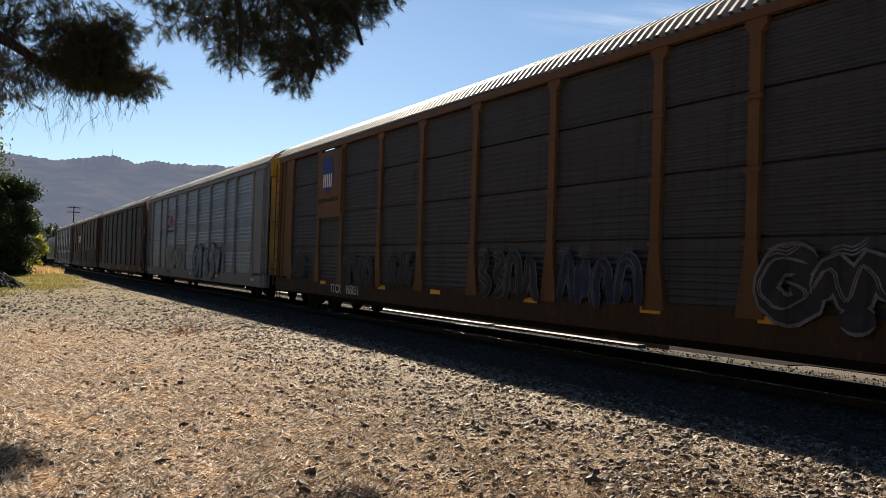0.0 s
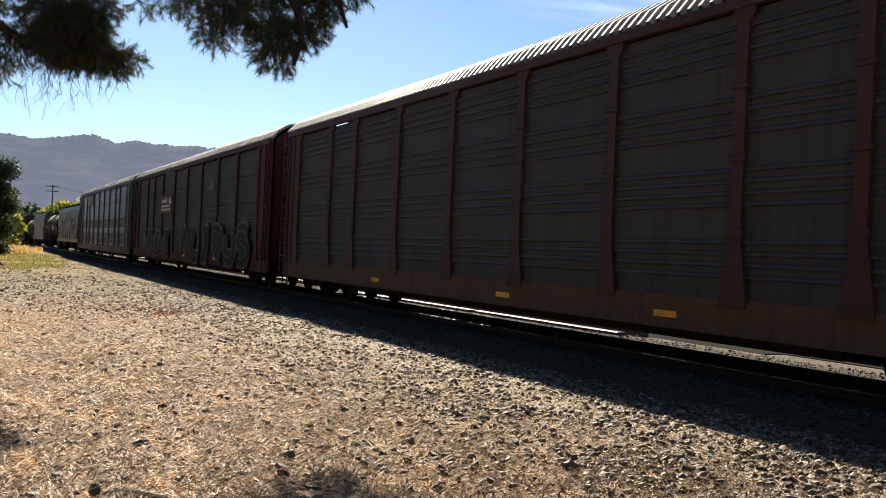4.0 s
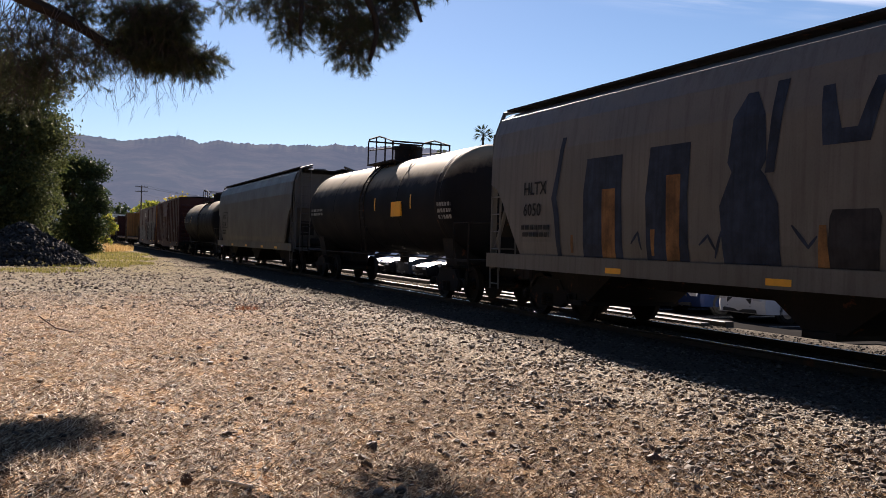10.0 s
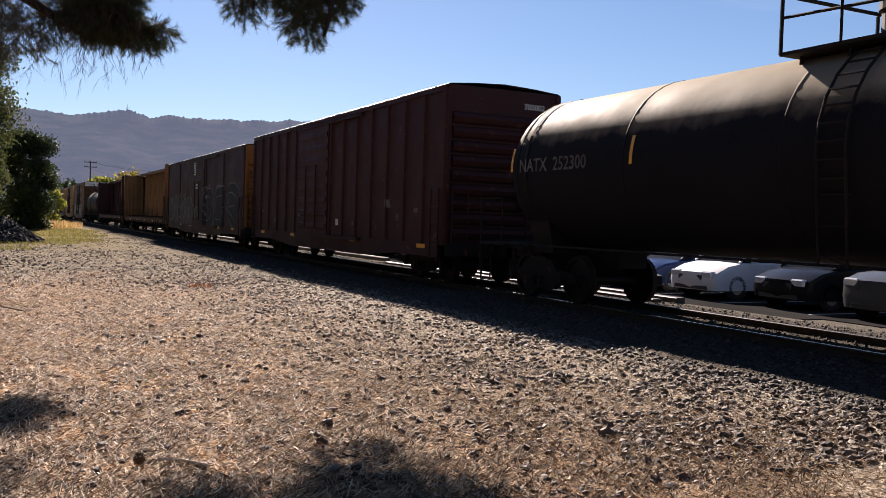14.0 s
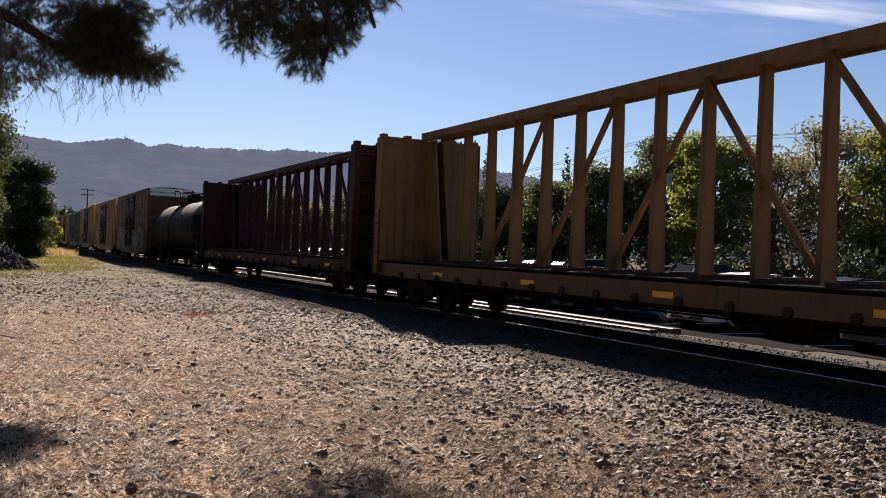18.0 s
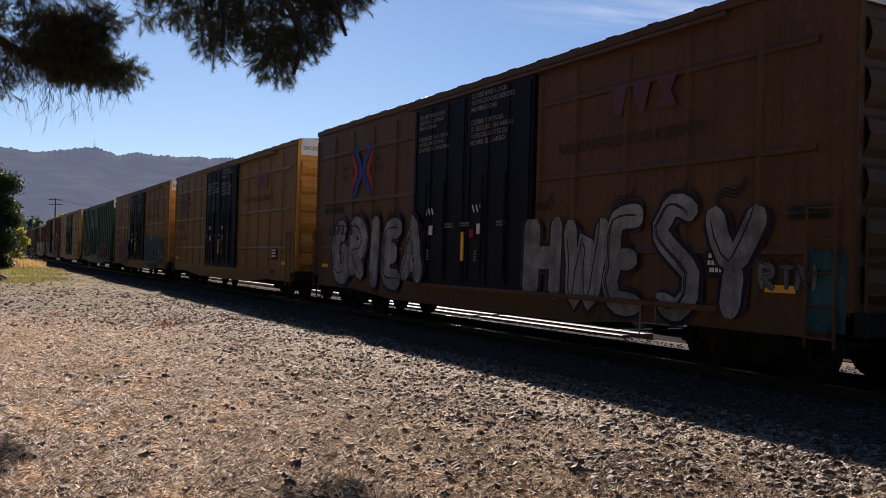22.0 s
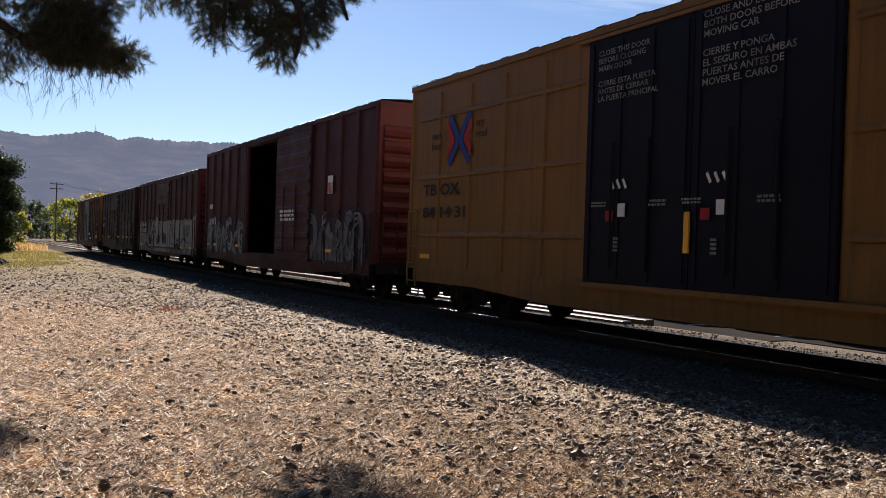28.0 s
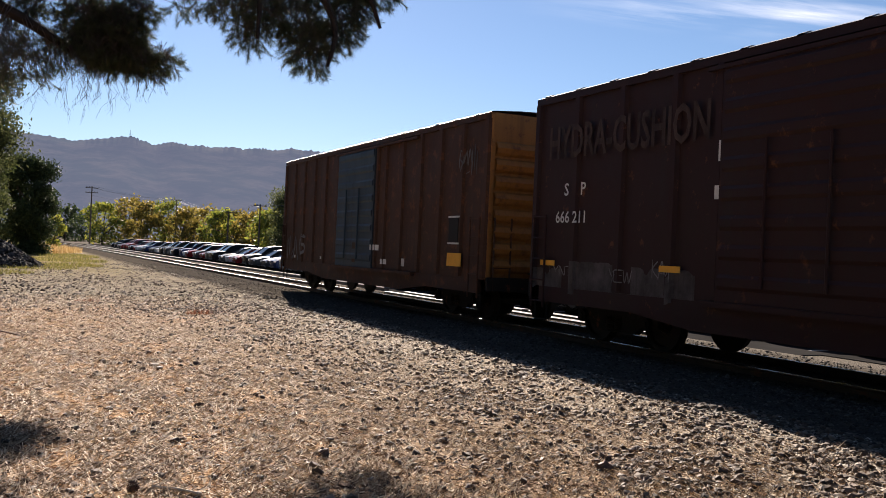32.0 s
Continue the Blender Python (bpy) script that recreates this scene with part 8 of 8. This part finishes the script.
# -- tall yellow box wagons and their green neighbour --
flat = lambda y, z: -HALF - 0.05
FADED = sprayed("faded_ochre_letters", (0.066, 0.042, 0.034))
w, L, d = tall_box("tall yellow box wagon with black doors and silver graffiti", 324.93, 343.11, TALL_OLD, TALL_OLD, 1, "667326", (14.72, 3.82, 0.62))
sf = lambda y, z: -HALF - (0.13 if d[0] < y < d[1] else 0.045)
spray(w, 6.8, 1.2, 0.7, 2.55, sf, SPRAY_WHITE, SPRAY_BLACK, 73, 6, SPRAY_PURPLE, 0.15, True, "HWESY")
spray(w, 1.35, 0.45, 1.2, 1.6, sf, SPRAY_GREY, SPRAY_DARK, 75, 3, None, 0.13, False, "RTM")
spray(w, 16.5, 10.9, 0.75, 2.6, lambda y, z: sf(y, z) - 0.03, SPRAY_WHITE, SPRAY_BLACK, 74, 3, SPRAY_PURPLE, 0.2, False, "GRIEA")
part("teal_panel", Shape().box(-HALF - 0.047, -HALF - 0.043, 0.03, 0.6, 0.75, 1.75), SPRAY_TEAL, w, "teal sprayed corner patch")
w, L, d = tall_box("tall yellow box wagon with black doors, clean flanks", 345.03, 363.42, TALL_YELLOW, TALL_END_LIT, 2, "67 26 80")
w, L, d = tall_box("tall yellow box wagon with black doors and teal graffiti", 365.15, 383.61, TALL_YELLOW, TALL_END_LIT, 3, "66 10 4")
sf = lambda y, z: -HALF - (0.13 if d[0] < y < d[1] else 0.045)
spray(w, 6.6, 0.9, 0.7, 2.45, sf, SPRAY_TEAL, SPRAY_BLACK, 81, 7, SPRAY_GREY, 0.16, True, "RUSEY")
spray(w, L - 2.4, 11.6, 0.65, 2.2, sf, SPRAY_PINK, SPRAY_PURPLE, 83, 8, SPRAY_DARK, 0.13)
door = (6.7, 11.5)
w, L = boxcar("tall green box wagon with ribbed sides and graffiti along the foot", 385.41, 403.34, GREEN, GREEN, 5.12, 0.95, door, GREEN, ROOF_PALE, white_top=True, end_ribs=6)
sf = ribbed(L, door, 0.95)
spray(w, L - 0.9, 11.8, 0.8, 2.2, sf, SPRAY_GREY, SPRAY_PURPLE, 91, 7, None, 0.13)
spray(w, 6.6, 1.8, 0.75, 2.1, sf, SPRAY_PINK, SPRAY_BLACK, 93, 7, SPRAY_GREY, 0.14)
patches(w, L, rnd, sf, 4, 3.4, 4.2, [GREEN, SPRAY_TEAL])
w, L, d = tall_box("tall yellow box wagon with black doors and pale end", 405.32, 423.91, TALL_YELLOW, TALL_END_LIT, 4, "84 14 31")

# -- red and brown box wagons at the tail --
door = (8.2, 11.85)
w, L = boxcar("oxide red box wagon with its sliding door standing open", 425.86, 444.17, OXIDE, OXIDE_END_LIT, 5.18, 1.22, door, OXIDE, ROOF_PALE, open_door=True)
sf = ribbed(L, door, 1.22)
spray(w, L - 0.3, 12.1, 0.75, 2.35, sf, SPRAY_WHITE, SPRAY_BLUE, 101, 7, SPRAY_DARK, 0.15)
spray(w, 5.2, 0.6, 0.7, 2.3, sf, SPRAY_GREY, SPRAY_BLACK, 103, 6, SPRAY_BLUE, 0.17)
part("shield", Shape().box(-HALF - 0.07, -HALF - 0.062, 2.98, 3.38, 2.9, 3.42), WHITE_MARK, w, "small striped shield")
st = Shape()
for k in range(4):
    st.box(-HALF - 0.075, -HALF - 0.071, 3.0 + k * 0.1, 3.05 + k * 0.1, 2.92, 3.22)
part("shield_stripes", st, RED_MARK, w)
lettering("wagon_number", "36 91 2", 0.36, WHITE_MARK, w, (-HALF - 0.065, 17.45, 2.1))
bars("owner_mark", w, -HALF - 0.063, 17.45, 2.95, 0.5, 0.3, 1, WHITE_MARK, rnd)
bars("data_block", w, -HALF - 0.13, 7.6, 2.5, 1.6, 0.4, 3, WHITE_MARK, rnd)
yellow_marks(w, [17.6, 16.4, 13.0, 7.6, 3.2], 1.2, -HALF - 0.065)

door = (6.3, 9.4)
w, L = boxcar("red box wagon painted white along its lower half", 445.82, 461.15, OXIDE, OXIDE_END_LIT, 4.62, 1.2, door, OXIDE, ROOF_DARK)
sf = ribbed(L, door, 1.2)
wash = Shape()
rr = random.Random(12)
tops = [2.42 + 0.22 * noise.noise((k * 0.11, 1.5, 0)) + 0.16 * noise.noise((k * 0.45, 4.5, 0)) for k in range(120)]
ysw = np.linspace(0.2, L - 0.2, 240)
wash.grid([[(sf(y, z) - 0.003, y, z) for z in (0.72, 1.2, 1.8, tops[k // 2])] for k, y in enumerate(ysw)])
part("white_wash", wash, paint("thin_white_spray", (0.25, 0.245, 0.24), 0.6, 0, 0.45), w, "thin white sprayed band with an uneven upper edge")
part("sill_wash", Shape().box(-HALF - 0.036, -HALF - 0.032, 0.35, L - 0.35, 0.68, 0.92), paint("dirty_white_spray", (0.14, 0.135, 0.13), 0.7, 0, 0.9), w)
sf2 = lambda y, z: sf(y, z) - 0.004
WASH_LINES = [
    [(3.2, 1.88), (2.73, 2.38), (2.25, 2.5), (1.78, 2.4), (1.31, 2.05)], [(6.01, 2.4), (5.63, 2.26), (5.29, 1.5), (5.72, 1.88), (5.98, 2.15)], [(5.65, 2.4), (5.25, 2.5), (4.8, 2.4), (4.19, 2.36)],
    [(4.7, 1.63), (4.37, 1.32), (3.62, 1.45), (4.26, 1.15), (4.52, 1.24)], [(2.8, 2.2), (2.86, 1.82), (2.69, 1.51), (2.15, 1.29), (1.69, 1.23), (1.7, 1.45)], [(2.41, 2.04), (2.17, 1.82), (1.99, 1.62), (2.24, 1.7), (2.41, 1.88)],
    [(4.01, 1.85), (3.47, 2.14), (2.82, 2.4)], [(3.51, 1.22), (3.01, 1.44), (2.3, 1.43)], [(14.0, 2.3), (14.4, 2.2), (14.71, 1.97)], [(12.53, 1.42), (11.58, 1.34), (11.72, 1.65)],
]
WASH_LINES += [
    [(14.85, 2.2), (14.27, 2.4), (13.95, 2.1), (14.44, 1.69), (14.88, 1.95)], [(13.35, 2.55), (12.52, 2.6), (12.03, 2.5), (11.93, 2.22)], [(13.52, 1.36), (12.68, 1.6), (12.19, 1.5), (12.27, 1.15), (12.88, 1.11)],
    [(11.3, 2.5), (11.06, 2.4), (11.46, 2.28), (11.22, 2.06)], [(10.72, 2.5), (10.46, 2.42), (10.77, 2.24)], [(10.34, 2.5), (10.0, 2.3)], [(10.86, 1.91), (11.44, 1.26), (11.58, 0.84)],
    [(12.88, 1.11), (12.37, 0.96), (11.75, 1.06), (11.35, 0.9), (10.34, 0.92)], [(14.78, 1.49), (14.05, 1.43), (13.53, 1.59)], [(10.87, 1.55), (10.38, 1.78), (9.99, 1.7)], [(10.64, 2.13), (10.31, 2.02), (10.07, 1.79), (10.29, 1.51), (10.52, 1.26)]]
WASH_LINES += [[(10.62, 2.4), (10.43, 1.47)], [(7.13, 2.35), (7.54, 2.04), (7.29, 1.66), (6.94, 1.71)], [(9.98, 1.96), (9.41, 1.87), (9.3, 1.59)], [(6.01, 1.56), (5.68, 1.19), (5.21, 1.1)], [(8.57, 2.23), (7.92, 2.13), (8.21, 1.78), (7.56, 1.36)]]
for k, pts in enumerate(WASH_LINES):
    sprayed_lines(w, [pts], {1: 0.045, 3: 0.045, 7: 0.045, 13: 0.06, 14: 0.07, 15: 0.06, 16: 0.09, 17: 0.06}.get(k, 0.028), sf2, SPRAY_BLACK)
for k, (a, b, c, d, m) in enumerate([(9.1, 8.2, 1.1, 1.6, SPRAY_DARK), (7.6, 6.5, 1.1, 1.7, SPRAY_DARK), (14.5, 13.8, 1.1, 1.4, SPRAY_ORANGE), (11.6, 10.9, 1.15, 1.4, SPRAY_ORANGE), (12.7, 11.4, 0.84, 1.0, SPRAY_BLACK), (5.0, 3.6, 0.85, 1.15, SPRAY_DARK), (3.0, 1.6, 1.5, 2.1, SPRAY_GREY)]):
    smear(w, a, b, c, d, sf, m, k + 3, 0.0045)
part("number_patch", Shape().box(-HALF - 0.075, -HALF - 0.07, 12.1, 13.9, 1.68, 2.42), BLACK_MARK, w)
lettering("wagon_number", "IA   NR\n214 987", 0.34, WHITE_MARK, w, (-HALF - 0.077, 13.75, 2.08))
yellow_marks(w, [14.2, 11.5, 3.0, 1.0], 0.95, -HALF - 0.07)

door = (6.9, 9.9)
w, L = boxcar("dark brown box wagon with faded lettering and white smears", 462.91, 477.83, OXIDE_DARK, OXIDE_DARK, 4.55, 1.3, door, OXIDE_DARK, ROOF_PALE)
sf = ribbed(L, door, 1.3)
lettering("faded_name", "HYDRA-CUSHION", 0.85, FADED, w, (-HALF - 0.066, L - 0.5, 3.35), squeeze=0.62, bold=0.02)
bars("faded_name", w, -HALF - 0.064, 5.6, 4.2, 3.4, 0.62, 1, FADED, rnd, piece=(0.07, 0.1))
bars("faded_name", w, -HALF - 0.064, 4.2, 3.5, 2.8, 0.5, 1, FADED, rnd, piece=(0.09, 0.13))
lettering("wagon_number", "666 211", 0.3, WHITE_MARK, w, (-HALF - 0.065, 14.1, 2.15))
lettering("owner_mark", "S    P", 0.32, WHITE_MARK, w, (-HALF - 0.065, 13.85, 2.65))
part("placard_holder", Shape().box(-HALF - 0.08, -HALF - 0.062, 9.6, 9.95, 3.0, 3.3), WHITE_MARK, w)
part("placard_holder", Shape().box(-HALF - 0.08, -HALF - 0.062, 9.7, 10.0, 2.45, 2.65), WHITE_MARK, w)
TAG_GREY = sprayed("sprayed_thin_grey", (0.2, 0.195, 0.2))
VEIL = sprayed("worn_spray_veil", (0.085, 0.075, 0.077))
for k, (a, b, c, d) in enumerate([(5.4, 4.75, 2.75, 3.15), (5.35, 4.8, 2.45, 2.7), (4.5, 3.95, 2.75, 3.1), (3.75, 3.3, 2.8, 3.05), (3.7, 3.35, 2.5, 2.72), (2.95, 2.3, 2.75, 2.98), (1.05, 0.5, 2.75, 3.1), (5.4, 4.9, 1.95, 2.2), (4.5, 4.0, 1.9, 2.08), (5.35, 4.85, 1.45, 1.75),
                                  (4.5, 4.1, 1.5, 1.85), (3.6, 3.3, 1.5, 1.7), (2.9, 2.4, 2.0, 2.2), (1.2, 0.6, 1.85, 2.05), (1.0, 0.6, 1.3, 1.4), (12.5, 11.9, 1.1, 1.35), (11.4, 10.9, 1.2, 1.5), (14.4, 13.6, 1.2, 1.4)]):
    scrawl(w, a, b, c, d, sf, TAG_GREY, 400 + k)
for k, (a, b, c, d) in enumerate([(5.55, 4.65, 1.0, 2.42), (4.55, 3.85, 1.0, 2.4), (3.75, 3.1, 1.3, 2.42), (3.0, 2.2, 1.7, 2.5), (2.15, 1.5, 1.2, 2.35), (13.6, 12.4, 0.85, 1.45), (11.9, 10.4, 0.85, 1.4), (14.8, 13.9, 0.9, 1.3)]):
    smear(w, a, b, c, d, sf, VEIL, 50 + k)
    if a < 6:
        r = (a - b) / 2
        s = Shape()
        ribbon(s, [(a, c)] + [(b + r + r * math.cos(q), d - 0.5 * r + 0.75 * r * math.sin(q)) for q in np.linspace(0, math.pi, 7)] + [(b, c + 0.3)], 0.015, 0.006, sf)
        part("tag_arch", s, TAG_GREY, w)
part("green_patch", Shape().grid([[(sf(y, z) - 0.004, y, z) for z in (1.68, 1.86)] for y in (0.75, 0.85, 0.97)]), sprayed("sprayed_green", (0.012, 0.075, 0.014)), w)
for y0, y1, z0, z1 in ((0.98, 0.56, 1.4, 1.68), (0.3, 0.08, 1.72, 1.92)):
    part("data_frame", Shape().box(-HALF - 0.07, -HALF - 0.066, y1, y0, z0, z0 + 0.02).box(-HALF - 0.07, -HALF - 0.066, y1, y0, z1 - 0.02, z1).box(-HALF - 0.07, -HALF - 0.066, y1, y1 + 0.02, z0, z1).box(-HALF - 0.07, -HALF - 0.066, y0 - 0.02, y0, z0, z1), WHITE_MARK, w)
yellow_marks(w, [14.3, 10.9, 6.3, 4.2, 2.6, 0.8], 1.35, -HALF - 0.068)

door = (6.35, 9.3)
w, L = boxcar("rusty ochre box wagon with a faded blue door", 479.73, 494.93, RUSTY, OCHRE_END_LIT, 4.55, 1.12, door, BLUE_DOOR, ROOF_DARK, end_ribs=8)
sf = ribbed(L, door, 1.12)
spray(w, 1.4, 0.5, 3.2, 4.0, sf, SPRAY_GREY, RUSTY, 131, 3, None, 0.07)
spray(w, L - 0.4, 12.6, 1.0, 1.9, sf, SPRAY_GREY, RUSTY, 133, 3, None, 0.07)
patches(w, L, rnd, sf, 9, 0.95, 1.5, [SPRAY_GREY, WHITE_MARK, RUSTY])
part("data_plate", Shape().box(-HALF - 0.075, -HALF - 0.062, 1.2, 1.65, 1.75, 2.3), BLACK_MARK, w)
part("frame_of_plate", Shape().box(-HALF - 0.07, -HALF - 0.062, 1.15, 1.7, 1.7, 1.74).box(-HALF - 0.07, -HALF - 0.062, 1.15, 1.7, 2.31, 2.35), WHITE_MARK, w)
part("yellow_patch", Shape().box(-HALF - 0.07, -HALF - 0.062, 1.0, 1.7, 1.2, 1.5), YELLOW_MARK, w)


# ---- what moves: the train rolls past, its wheelsets turning ----
def travel(t):
    return 14.416 * t + 0.0019 * t * t


def motions():
    for ob, front in TRAIN:
        walk(ob, [(t, pose(TRACK_X, front - travel(t), RAIL_TOP)) for t in range(33)])
    for k, dy in enumerate((-0.89, 0.89)):
        lead = WHEELSETS[k][0]
        walk(lead, [(i / 30, Matrix.Translation((0, dy, RAD)) @ Matrix.Rotation(travel(i / 30) / RAD, 4, "X")) for i in range(961)])
        keys = lead.animation_data
        for ob in WHEELSETS[k][1:]:
            # all wheelsets roll alike: one set of keys serves them
            ob.rotation_mode = "QUATERNION"
            ob.animation_data_create()
            ob.animation_data.action = keys.action
            ob.animation_data.action_slot = keys.action_slot


motions()
